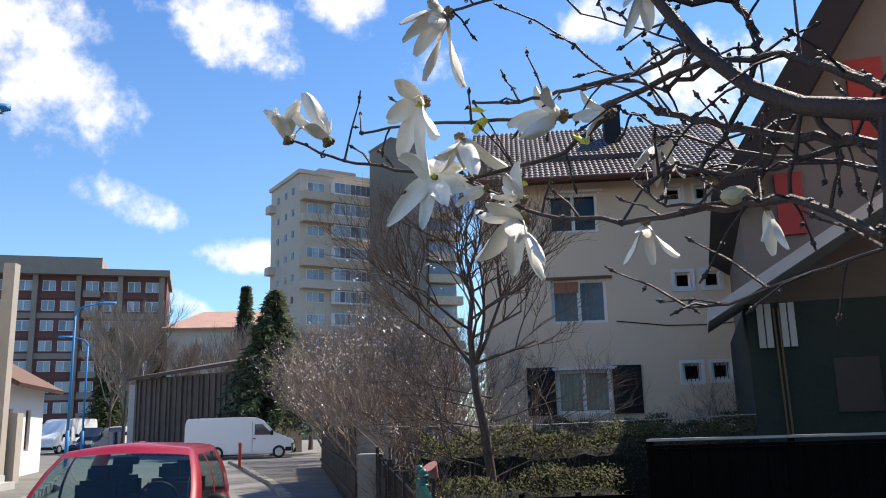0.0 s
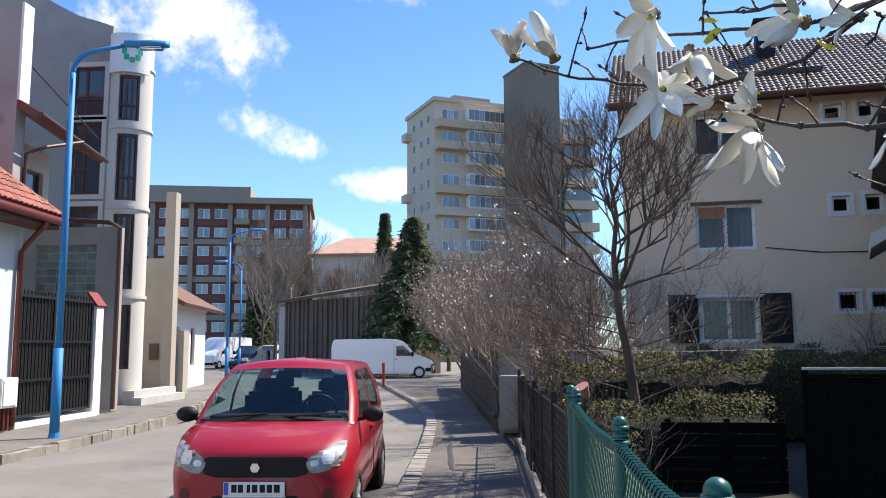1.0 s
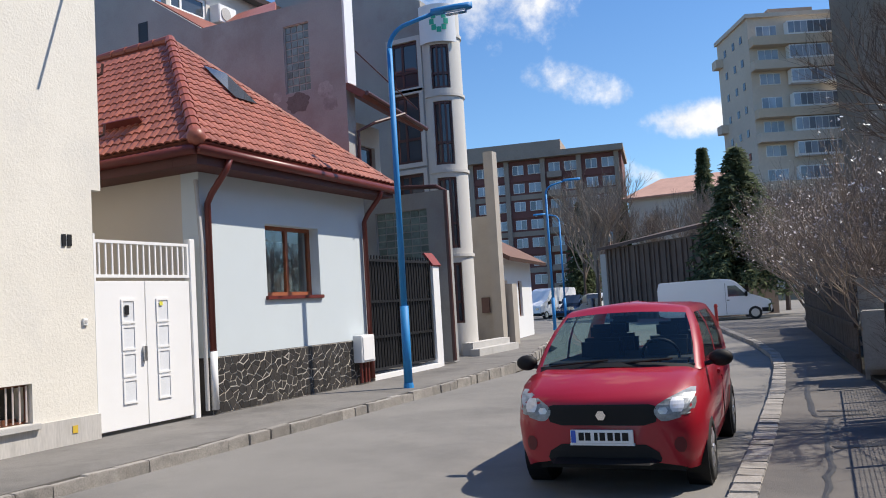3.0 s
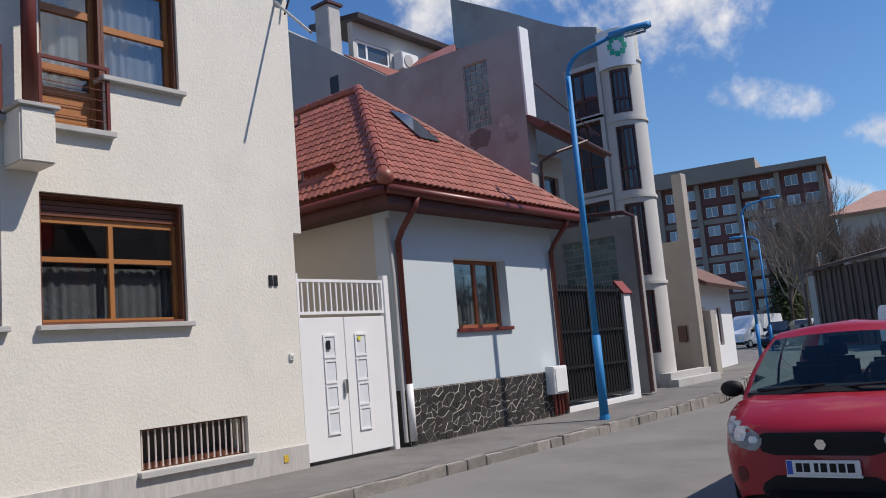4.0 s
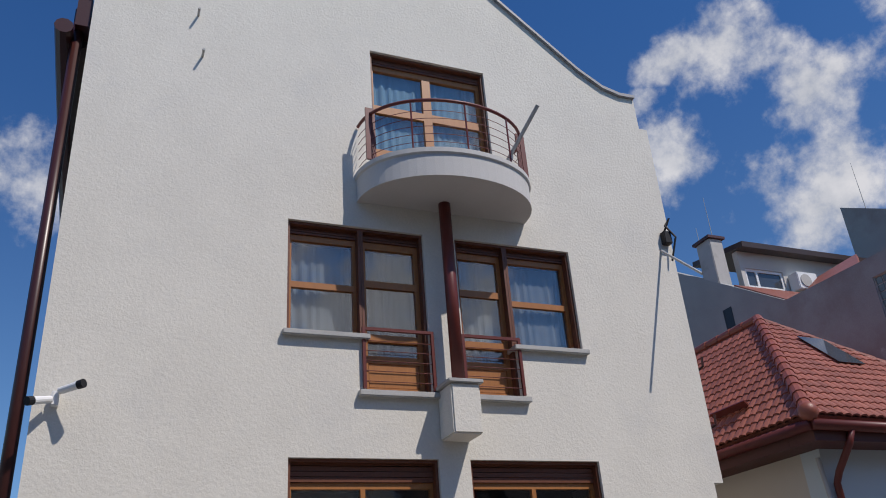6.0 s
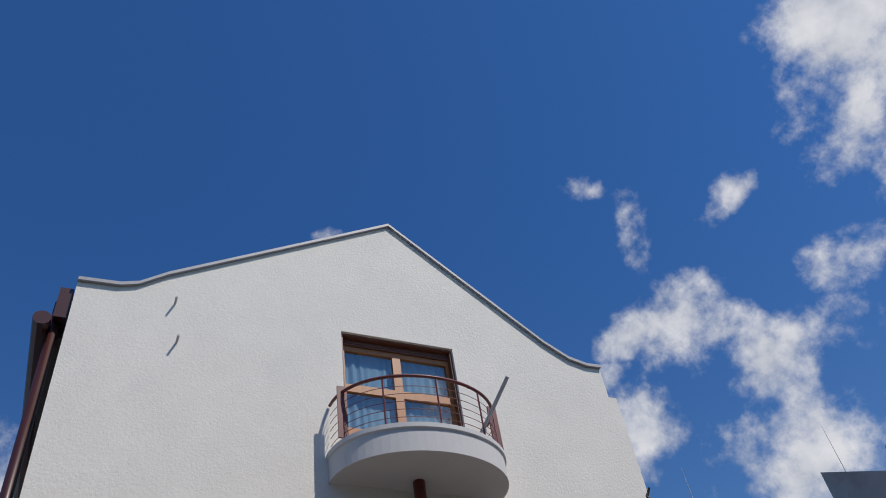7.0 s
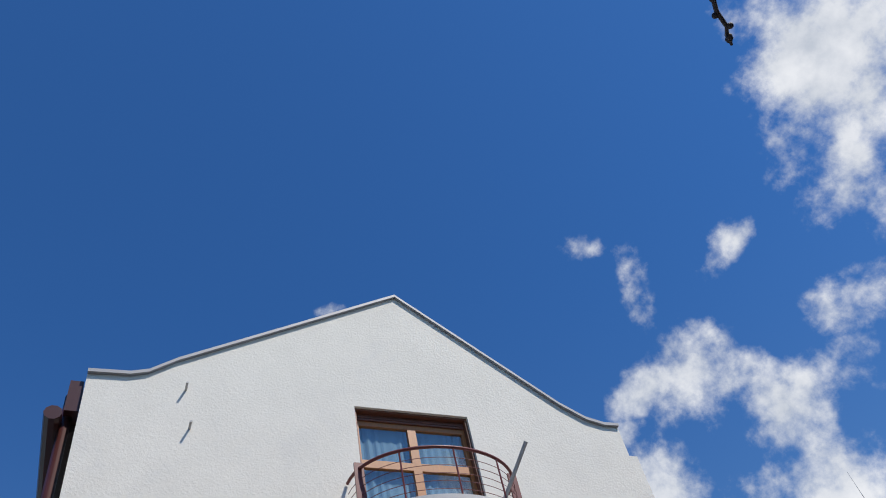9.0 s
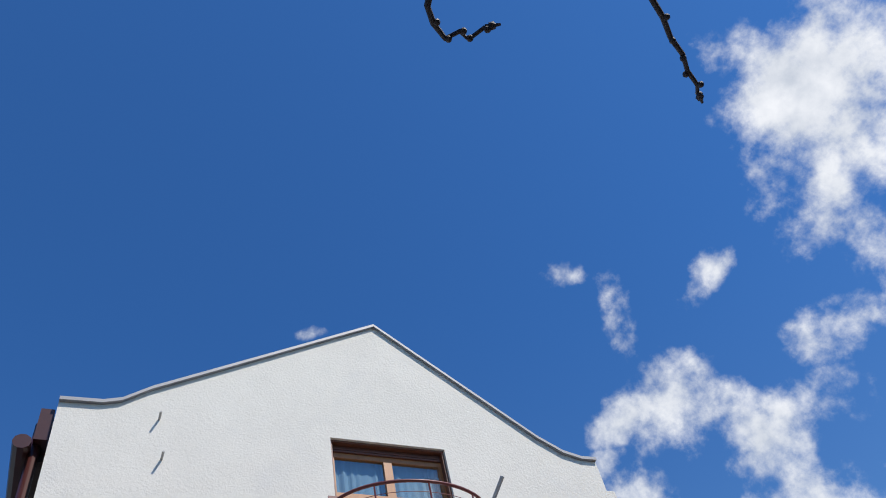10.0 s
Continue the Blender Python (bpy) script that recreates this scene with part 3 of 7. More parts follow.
for a, b in (((-0.42, -0.12, 4.45), (-0.24, -0.27, 4.48)), ((-0.5, -0.10, 4.36), (-0.66, -0.24, 4.30))):
    bm = bmesh.new()
    tube(bm, [a, b], 0.04, 0.045, 12, F)
    c = part("camera_body", bm, WHITE, cctv)
    bm = bmesh.new()
    e = Vector(b) + (Vector(b) - Vector(a)).normalized() * 0.07
    tube(bm, [b, e], 0.048, 0.05, 12, F)
    part("hood", bm, BLACK, c)

# ---- white double gate door ----
gd = thing("gate_door", "white double metal gate door with small square panels", "door", (FX, 9.1, 0.05), kind="structure")
for u0, u1, side in ((8.24, 9.13, 1), (9.14, 10.06, -1)):
    leaf = part("door_leaf", boxm(u0, u1, 0.02, 0.07, 0.07, 2.22, F, 0.006), WHITE, gd)
    c = u1 - 0.33 if side > 0 else u0 + 0.33
    for i in range(4):
        z = 0.42 + i * 0.39
        part("panel_frame", bars(bmesh.new(), F, c - 0.13, c + 0.13, z, z + 0.36, 0.03, 0.0, 0.02), WHITE, leaf)
        part("panel", boxm(c - 0.10, c + 0.10, 0.012, 0.0205, z + 0.03, z + 0.33, F), mat("panel_white", (0.7, 0.72, 0.74), 0.3, bump=0.0), leaf)
part("handle", boxm(9.05, 9.10, -0.04, 0.02, 1.02, 1.24, F, 0.006), mat("brushed_steel", (0.5, 0.5, 0.5), 0.3, 0.9, bump=0.02), gd)
part("letter_slot", boxm(8.72, 8.80, -0.012, 0.0, 1.72, 1.86, F, 0.004), BLACK, gd)
part("sticker", boxm(9.40, 9.46, -0.006, 0.0, 1.84, 1.90, F), mat("yellow_sticker", (0.7, 0.65, 0.08), 0.5, bump=0.0), gd)
top = part("top_grille", bars(bmesh.new(), F, 8.22, 10.08, 2.27, 2.82, 0.045, 0.02, 0.06), WHITE, gd)
for i in range(15):
    u = 8.33 + i * 0.117
    part("bar", boxm(u - 0.012, u + 0.012, 0.03, 0.05, 2.315, 2.775, F), WHITE, top)
part("post", boxm(10.08, 10.2, 0.0, 0.12, -0.05, 2.9, F, 0.008), WHITE, gd)
part("post", boxm(8.205, 8.235, 0.0, 0.12, -0.05, 2.9, F), WHITE, gd)

# ---- white house with red tiled hip roof ----
cot = thing("tiled_house", "low pale house with red tiled roof and dark stone plinth", "house", (-12, 13, 0))
W0, W1 = 10.35, 15.45
part("wall", holed(W0, W1, 0.95, 4.05, [(12.0, 13.66, 1.94, 3.27)], 0.4, F), PALE, cot)
bm = bmesh.new()
bm.free()
part("side_wall", boxm(FX - 7, FX - 0.4, W0, W0 + 0.35, 0, 4.05), BEIGE, cot)
part("side_wall", boxm(FX - 7, FX - 0.4, W1 - 0.35, W1, 0, 4.05), BEIGE, cot)
part("rear_wall", boxm(FX - 7.3, FX - 7, W0, W1, 0, 4.05), BEIGE, cot)
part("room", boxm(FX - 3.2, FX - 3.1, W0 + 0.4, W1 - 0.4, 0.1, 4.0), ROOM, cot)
part("plinth", boxm(W0 + 0.05, W1, -0.05, 0.4, -0.1, 0.95, F), mat("dark_slate", (0.055, 0.052, 0.05), 0.6, vary=0.3, scale=5, grain=40, bump=0.3), cot)
w = window(cot, F, 12.0, 13.66, 1.94, 3.27, 0.22, mat("red_wood", (0.26, 0.075, 0.03), 0.4, bump=0.04), 0.075, [12.9], [], (LACE, 0.8))
part("window_sill", boxm(11.95, 13.7, -0.06, 0.22, 1.87, 1.938, F, 0.006), RED_METAL, w)
EA, EB, AP, BK = Vector((-9.08, 9.78, 4.42)), Vector((-9.08, 15.95, 4.32)), Vector((-12.0, 12.25, 7.25)), -17.0
bm = bmesh.new()
solid(bm, [EA, EB, AP], 0.12)
solid(bm, [EA, AP, (BK, AP.y, AP.z), (BK, EA.y, EA.z)], 0.12)
solid(bm, [EB, (BK, EB.y, EB.z), (BK, AP.y, AP.z), AP], 0.12)
part("roof", bm, TILE, cot)
bm = bmesh.new()
box(bm, -9.62, -9.10, 9.80, 15.9, 4.04, 4.30)
box(bm, -17, -9.625, 9.80, 10.34, 4.04, 4.30)
part("soffit", bm, mat("brown_soffit", (0.085, 0.021, 0.015), 0.6, bump=0.05), cot)
bm = bmesh.new()
tube(bm, [(-9.04, 9.75, 4.27), (-9.04, 15.95, 4.20)], 0.085, n=10)
tube(bm, [(-17, 9.73, 4.27), (-9.06, 9.73, 4.27)], 0.085, n=10)
part("gutter", bm, RED_METAL, cot, smooth=True)
for y in (10.45, 15.3):
    bm = bmesh.new()
    tube(bm, [(-9.04, y + 0.05, 4.2), (-9.1, y, 4.0), (-9.42, y, 3.66), (-9.52, y, 3.5), (-9.52, y, 1.05)], 0.055, n=10)
    part("downpipe", bm, RED_METAL, cot, smooth=True)
    bm = bmesh.new()
    tube(bm, [(-9.52, y, 1.05), (-9.52, y, 0.1)], 0.062, n=10)
    part("pipe_foot", bm, WHITE if y < 12 else RED_METAL, cot, smooth=True)
bm = bmesh.new()
tube(bm, [(-9.55, 10.30, 0.1), (-9.55, 10.30, 2.9), (-9.62, 10.3, 3.9)], 0.035, n=8)
part("cable_pipe", bm, CONCRETE, cot)

# ---- grey building behind ----
gb = thing("grey_building", "tall grey rendered building with glass blocks and rounded corner tower", "building", (-15, 22, 0))
PW = facing(0, 16.0, 0)
DARK_SLOT = mat("dark_slot", (0.02, 0.018, 0.02), 0.4, bump=0)
GH = (-12.0, -11.25, 6.92, 8.6)
bm = holed(-19, -10.26, 0.1, 9.0, [GH], 0.35, PW)
prism(bm, [(-19, 9.0), (-10.26, 9.0), (-10.26, 9.06), (-14.6, 9.12), (-16.3, 10.25), (-19, 12.0)], 0, 0.35, PW)
part("party_wall", bm, GREY, gb)
part("wall_end", boxm(-10.258, -10.20, -0.005, 0.36, 6.9, 9.08, PW), WHITE, gb, "white painted wall end")
BLOCK_GLASS = mat("glass_block", (0.20, 0.27, 0.245), 0.1, vary=0.4, scale=4, grain=12, bump=0.25, spec=0.8, each=0.25)


def glass_blocks(m, u0, u1, v0, v1, nu, nv, parent):
    g = part("glass_block_frame", bars(bmesh.new(), m, u0 - 0.04, u1 + 0.04, v0 - 0.04, v1 + 0.04, 0.05, 0.03, 0.1), CONCRETE, parent)
    part("joint", boxm(u0, u1, 0.08, 0.11, v0, v1, m), CONCRETE, g)
    du, dv = (u1 - u0) / nu, (v1 - v0) / nv
    for i in range(nu):
        for j in range(nv):
            part("glass_block", boxm(u0 + i * du + 0.015, u0 + (i + 1) * du - 0.015, 0.062, 0.085, v0 + j * dv + 0.015, v0 + (j + 1) * dv - 0.015, m), BLOCK_GLASS, g)


glass_blocks(PW, GH[0] + 0.01, GH[1] - 0.01, GH[2] + 0.01, GH[3] - 0.01, 4, 9, gb)
part("slot_window", bars(bmesh.new(), PW, -16.85, -16.5, 9.15, 9.72, 0.04, -0.01, 0.02), DARK_SLOT, gb)
part("slot_pane", boxm(-16.81, -16.54, -0.004, 0.0, 9.19, 9.68, PW), DARK_SLOT, gb)


def blot(x, z, rx, rz, material, seed):
    """A patch of bared or damp plaster with an uneven rim."""
    r = random.Random(seed)
    bm = bmesh.new()
    vs = [bm.verts.new(PW @ Vector((x + rx * math.cos(a) * k, -0.004, z + rz * math.sin(a) * k))) for a in np.linspace(0, 2 * math.pi, 27)[:-1] for k in (r.uniform(0.82, 1.08),)]
    bm.faces.new(vs)
    part("plaster_patch", bm, material, gb, "bared plaster patch")


DAMP = mat("damp_plaster", (0.17, 0.155, 0.145), 0.95, vary=0.3, scale=5, grain=40, bump=0.4, stain=(0.24, 0.23, 0.22))
OLD = mat("old_plaster", (0.42, 0.41, 0.40), 0.95, vary=0.3, scale=4, grain=40, bump=0.4, stain=(0.25, 0.24, 0.23), stain_at=0.5)
blot(-11.65, 6.66, 0.36, 0.26, DAMP, 1)
blot(-10.85, 6.86, 0.22, 0.20, OLD, 2)
blot(-10.72, 6.5, 0.24, 0.2, OLD, 4)
blot(-12.25, 6.9, 0.14, 0.16, OLD, 3)
# street side over the gate, with its own little roof
bm = holed(16.36, 18.45, 4.72, 6.3, [(16.5, 18.2, 4.95, 5.75)], 0.3, facing(-10.9, 0, 90))
part("street_wall", bm, BEIGE, gb)
DARKFRAME = mat("dark_brown_frame", (0.085, 0.036, 0.032), 0.4, bump=0.03)
REFLECT = mat("dark_window_glass", (0.055, 0.065, 0.08), 0.04, vary=0.2, scale=1.0, bump=0.0, spec=0.9)
# Pale blue base colour stands for sky reflected in distant panes.
SKYGLASS = mat("sky_tinted_glass", (0.25, 0.29, 0.34), 0.08, vary=0.35, scale=0.5, bump=0.0, spec=0.9, each=0.45)
window(gb, facing(-10.9, 0, 90), 16.5, 18.2, 4.95, 5.75, 0.1, DARKFRAME, 0.06, [17.0, 17.6], [], glass_mat=REFLECT)
bm = bmesh.new()
solid(bm, [(-9.75, 16.02, 6.62), (-9.75, 18.9, 6.28), (-10.9, 18.9, 6.95), (-10.9, 16.02, 7.3)], 0.16)
part("small_roof", bm, mat("brown_red_tile", (0.17, 0.06, 0.045), 0.7, vary=0.3, scale=5, bump=0.3), gb)
part("street_soffit", boxm(-14, -10.6, 16.4, 18.45, 4.6, 4.718), GREY, gb)
bm = bmesh.new()
tube(bm, [(-9.70, 16.0, 6.57), (-9.70, 18.9, 6.2)], 0.055, n=8)
tube(bm, [(-9.5, 17.4, 6.3), (-9.9, 16.6, 6.0), (-10.2, 16.35, 5.8), (-10.2, 16.35, 4.6)], 0.04, n=8)
tube(bm, [(-10.2, 16.4, 7.75), (-10.2, 19.4, 6.9)], 0.018, n=6)
part("gutter", bm, DARKFRAME, gb)
# lower wall behind the gate
L2 = facing(0, 19.8, 0)
G2 = (-11.96, -10.32, 2.85, 4.25)
part("yard_wall", holed(-14, -9.75, 0.05, 4.7, [G2], 0.3, L2), GREY, gb)
glass_blocks(L2, G2[0] + 0.01, G2[1] - 0.01, G2[2] + 0.01, G2[3] - 0.01, 6, 7, gb)
bm = bmesh.new()
tube(bm, [(-11.9, 19.7, 4.95), (-9.9, 19.62, 4.78), (-9.64, 19.62, 4.65), (-9.64, 19.62, 0.1)], 0.06, n=8)
part("downpipe", bm, DARKFRAME, gb)
# main body with the corner tower
MW = facing(0, 22.6, 0)
wins = [(-12.76, -11.78, 8.5, 10.0), (-12.74, -11.8, 6.1, 8.3), (-12.7, -11.8, 3.6, 5.75), (-12.7, -11.8, 1.0, 3.2)]
bm = holed(-17.27, -11.6, 0, 10.4, wins, 0.4, MW)
prism(bm, [(-17.27, 10.4), (-11.6, 10.4), (-11.6, 11.25), (-12.0, 11.4), (-12.7, 11.62), (-13.4, 12.0), (-14.8, 12.85), (-17.27, 14.25)], 0, 0.4, MW)
part("wall", bm, GREY, gb)
for w4 in wins:
    window(gb, MW, *w4, 0.06, DARKFRAME, 0.09, [(w4[0] + w4[1]) / 2 - 0.1], [w4[2] + 0.35 * (w4[3] - w4[2])], glass_mat=REFLECT, inner=0.08)
    part("surround", bars(bmesh.new(), MW, w4[0] - 0.14, w4[1] + 0.14, w4[2] - 0.14, w4[3] + 0.14, 0.138, -0.05, 0.0), IVORY, gb)
CX, CY, CR = -11.22, 23.1, 0.64


def arc_wall(bm, r0, r1, z0, z1, a0, a1, n=24):
    ang = np.linspace(radians(a0), radians(a1), n + 1)
    q = [[bm.verts.new((CX + r * math.cos(a), CY + r * math.sin(a), z)) for a in ang] for r, z in ((r1, z0), (r1, z1), (r0, z1), (r0, z0))]
    for a, b in zip(q, q[1:] + q[:1]):
        for i in range(n):
            bm.faces.new((a[i], a[i + 1], b[i + 1], b[i]))
    bm.faces.new([r[0] for r in q])
    bm.faces.new([r[-1] for r in q][::-1])
    return bm


bm = bmesh.new()
storeys = [(1.0, 2.85), (3.3, 5.5), (5.9, 7.9), (8.3, 9.7)]
for a0, a1 in ((-180, -96), (-40, 60)):
    arc_wall(bm, CR - 0.2, CR, 0, 10.9, a0, a1)
zs = [0, *[v for s in storeys for v in s], 10.9]
for i in range(0, len(zs), 2):
    arc_wall(bm, CR - 0.2, CR, zs[i], zs[i + 1], -96, -40, 14)
part("corner_tower", bm, IVORY, gb)
for z in (3.08, 5.7, 8.1, 10.0):
    part("band", arc_wall(bmesh.new(), CR, CR + 0.045, z - 0.045, z + 0.045, -120, 60), IVORY, gb)
for z0, z1 in storeys:
    w4 = part("tower_window", arc_wall(bmesh.new(), CR - 0.14, CR - 0.11, z0, z1, -97, -39, 12), REFLECT, gb)
    for a in (-94, -76, -59, -42):
        part("mullion", arc_wall(bmesh.new(), CR - 0.12, CR - 0.05, z0, z1, a - 3, a + 3, 2), DARKFRAME, w4)
    for z in (z0 + 0.04, z0 + 0.35 * (z1 - z0), z1 - 0.04):
        part("transom", arc_wall(bmesh.new(), CR - 0.12, CR - 0.06, z - 0.04, z + 0.04, -96, -40, 12), DARKFRAME, w4)
bm = bmesh.new()
box(bm, -20, -13.3, CY + 0.9, 28, 0, 10.4)
box(bm, -13.3, -11.5, CY + 0.3, 24.4, 0, 10.4)
part("back_body", bm, IVORY, gb)
sg = part("sign", arc_wall(bmesh.new(), CR + 0.07, CR + 0.11, 9.75, 10.95, -120, -20, 18), WHITE, None)
tagged(sg, "white curved sign board with green round mark on tower", "sign")
for r in (0, 1, 2, 3, 4, 5, 6, 7):
    a = r * math.pi / 4
    part("mark", arc_wall(bmesh.new(), CR + 0.115, CR + 0.125, 10.38 + 0.26 * math.sin(a) - 0.085, 10.38 + 0.26 * math.sin(a) + 0.085, -64 + 17 * math.cos(a) - 5.5, -64 + 17 * math.cos(a) + 5.5, 2), mat("green_mark", (0.02, 0.40, 0.25), 0.5, bump=0.0), sg)
bm = bmesh.new()
box(bm, -10.7, -10.35, 22.3, 25.2, 0, 0.40)
box(bm, -10.35, -10.05, 22.1, 25.2, 0, 0.22)
part("entrance_steps", bm, CONCRETE, gb)
# attic with dormer, chimney and air conditioner
bm = bmesh.new()
solid(bm, [(-14.7, 16.36, 9.08), (-12.5, 16.36, 9.14), (-14.2, 18.6, 10.56), (-15.6, 18.6, 10.5)], 0.1)
solid(bm, [(-14.6, 16.1, 9.15), (-16.3, 16.1, 10.3), (-16.3, 22, 10.3), (-14.6, 22, 9.15)], 0.1)
part("attic_roof", bm, TILE, gb)
DW = facing(-16.7, 0, 90)
bm = holed(16.9, 21.5, 9.5, 11.65, [(17.05, 18.5, 10.5, 11.12)], 0.2, DW)
part("dormer", bm, IVORY, gb)
window(gb, DW, 17.05, 18.5, 10.5, 11.12, 0.04, WHITE, 0.08, [17.5], [], glass_mat=REFLECT)
bm = bmesh.new()
solid(bm, [(-16.3, 16.8, 11.78), (-16.3, 21.8, 11.78), (-18.5, 21.8, 12.1), (-18.5, 16.8, 12.1)], 0.16)
part("dormer_roof", bm, TILE_BROWN, gb)
part("chimney", boxm(-17.35, -16.75, 16.02, 16.5, 9.6, 12.0, None, 0.02), CONCRETE, gb)
part("chimney_cap", boxm(-17.42, -16.68, 15.95, 16.57, 12.0, 12.08), DARKFRAME, gb)
bm = boxm(-16.68, -16.3, 18.62, 19.4, 10.45, 11.0, None, 0.02)
ac = tagged(part("air_conditioner", bm, WHITE, None), "white outdoor air conditioner unit on dormer wall", "air conditioner")
bm = bmesh.new()
tube(bm, [(-16.3, 18.9, 10.72), (-16.27, 18.9, 10.72)], 0.2, n=16)
part("fan_grille", bm, CONCRETE, ac)
tagged(part("satellite_dish", tube(bmesh.new(), [(-14.4, 22.7, 13.4), (-14.4, 22.5, 13.45)], 0.2, 0.23, 16), CONCRETE, None), "grey satellite dish on roof parapet", "satellite dish")
for x, y, z, h in ((-16.5, 22.8, 13.8, 1.8), (-17.6, 17, 12.4, 1.6), (-18.0, 16.8, 12.4, 0.7)):
    tagged(part("antenna", tube(bmesh.new(), [(x, y, z - 0.3), (x, y, z + h)], 0.015, 0.006, 5), CONCRETE, None), "thin grey metal roof antenna", "antenna")

# ---- black yard gate ----
yg = thing("yard_gate", "black double steel yard gate with vertical bars", "gate", (-9.75, 17, 0.1), kind="structure")
GM = facing(-9.7, 0, 90)
for u0, u1 in ((15.5, 17.02), (17.06, 18.62)):
    leaf = part("gate_leaf", bars(bmesh.new(), GM, u0, u1, 0.2, 2.72, 0.06, 0, 0.05, [], [0.95, 1.75]), BLACK, yg)
    part("sheet", boxm(u0 + 0.05, u1 - 0.05, 0.06, 0.07, 0.25, 2.68, GM), BLACK, leaf)
    for i in range(12):
        u = u0 + (u1 - u0) * (i + 0.5) / 12
        part("bar", boxm(u - 0.012, u + 0.012, 0.004, 0.03, 0.22, 2.80, GM), BLACK, leaf)
part("lock", boxm(17.08, 17.2, -0.03, 0.0, 1.35, 1.75, GM, 0.01), mat("grey_lock", (0.55, 0.55, 0.52), 0.4, bump=0.02), yg)
part("post", boxm(18.66, 19.0, -0.05, 0.3, 0.0, 2.62, GM), WHITE, yg)
bm = bmesh.new()
solid(bm, [(-9.6, 18.6, 2.62), (-9.6, 19.06, 2.62), (-9.85, 19.06, 2.95), (-9.85, 18.6, 2.95)], 0.06)
part("post_cap", bm, mat("dark_red_tile", (0.22, 0.03, 0.03), 0.6, bump=0.1), yg)
part("threshold", boxm(15.4, 18.66, -0.15, 0.3, 0.02, 0.12, GM), WHITE, yg)
mb = thing("meter_cabinet", "white wall meter cabinet on red pipes", "meter cabinet", (-9.4, 14.9, 0.4))
part("cabinet_body", boxm(14.62, 15.14, -0.28, -0.06, 0.48, 1.05, F, 0.012), WHITE, mb)
part("cabinet_door", boxm(14.66, 15.10, -0.30, -0.282, 0.52, 1.01, F, 0.006), WHITE, mb)
for u in (14.75, 14.9, 15.02):
    part("pipe", tube(bmesh.new(), [(u, -0.16, 0.47), (u, -0.16, 0.05)], 0.035, n=8, m=F), RED_METAL, mb)

# ---- houses further down the left side ----
h2 = thing("small_house", "small white house with beige pillar wall and tiled eave", "house", (-13, 31, 0))
OLDBEIGE = mat("weathered_beige_render", (0.40, 0.36, 0.31), 0.92, vary=0.15, scale=1.2, grain=40, bump=0.2, stain=(0.30, 0.27, 0.24))
part("pillar", boxm(-11.68, -11.32, 27.0, 27.4, 0, 7.0), OLDBEIGE, h2)
part("pillar_wall", boxm(-12.6, -11.75, 27.2, 27.5, 0, 4.7), OLDBEIGE, h2)
part("base_wall", boxm(-13, -11.1, 27.55, 28.0, 0, 2.2), OLDBEIGE, h2)
part("notice_box", boxm(-12.15, -11.85, 27.12, 27.195, 1.2, 1.75), DARKFRAME, h2)
HW = facing(-12.0, 28.2, 100)
part("wall", holed(0, 7, 0, 3.3, [(1.2, 2.0, 0.9, 2.4), (4, 4.8, 0.9, 2.4)], 0.3, HW), WHITE, h2)
for u in (1.2, 4.0):
    window(h2, HW, u, u + 0.8, 0.9, 2.4, 0.1, WOOD_DARK, 0.07, [u + 0.4], [], glass_mat=REFLECT)
part("end_wall", boxm(-16, -12.05, 28.1, 28.4, 0, 3.4), BEIGE, h2)
bm = bmesh.new()
solid(bm, [HW @ Vector((-0.4, -0.7, 3.2)), HW @ Vector((7.4, -0.7, 3.2)), HW @ Vector((7.4, 3, 5.3)), HW @ Vector((-0.4, 3, 5.3))], 0.15)
part("roof", bm, mat("old_brown_tile", (0.16, 0.085, 0.06), 0.8, vary=0.3, scale=4, bump=0.3), h2)

# ---- grey-brown panel block far behind ----
BRICK = mat("dark_brown_cladding", (0.19, 0.080, 0.070), 0.9, vary=0.12, scale=0.3, grain=4, bump=0.0)
PANEL = mat("grey_panel", (0.34, 0.275, 0.225), 0.9, vary=0.12, scale=0.3, grain=5, bump=0.0, stain=(0.25, 0.20, 0.165))
blk = thing("apartment_block", "long brown and grey apartment block with rows of windows", "building", (-48, 126, 0))
B = facing(-63.25, 112.9, 12)
part("wall", boxm(0, 34.2, 0.5, 14, -0.3, 23.0, B), BRICK, blk)
part("roof_slab", boxm(-0.5, 34.6, -0.9, 14.3, 23.0, 23.9, B), PANEL, blk)
part("attic", boxm(-0.5, 25.4, -0.7, 14, 23.92, 25.5, B), PANEL, blk)
for u in (0, 5.6, 11.2, 16.8, 22.4, 27.9, 33.5):
    part("pilaster", boxm(u - 0.35, u + 0.35, -0.1, 0.498, -0.3, 23.0, B), PANEL, blk)
for s in range(8):
    z = 0.5 + s * 2.82
    part("floor_band", boxm(0, 34, 0.36, 0.495, z - 0.5, z + 0.25, B), BRICK if s % 2 else PANEL, blk)
    for k in range(6):
        u = 0.7 + k * 5.6
        for du, wd in ((0.2, 1.7), (2.6, 1.9)):
            wv = part("window", boxm(u + du, u + du + wd, 0.38, 0.499, z + 0.55, z + 2.0, B), WHITE, blk)
            for q in range(2):
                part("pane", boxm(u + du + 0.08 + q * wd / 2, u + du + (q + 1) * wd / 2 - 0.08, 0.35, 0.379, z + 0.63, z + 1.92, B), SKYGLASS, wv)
        if k in (0, 4) and s:
            part("balcony", boxm(u + 0.0, u + 2.2, -0.8, 0.3, z - 0.4, z + 0.5, B), PANEL, blk)

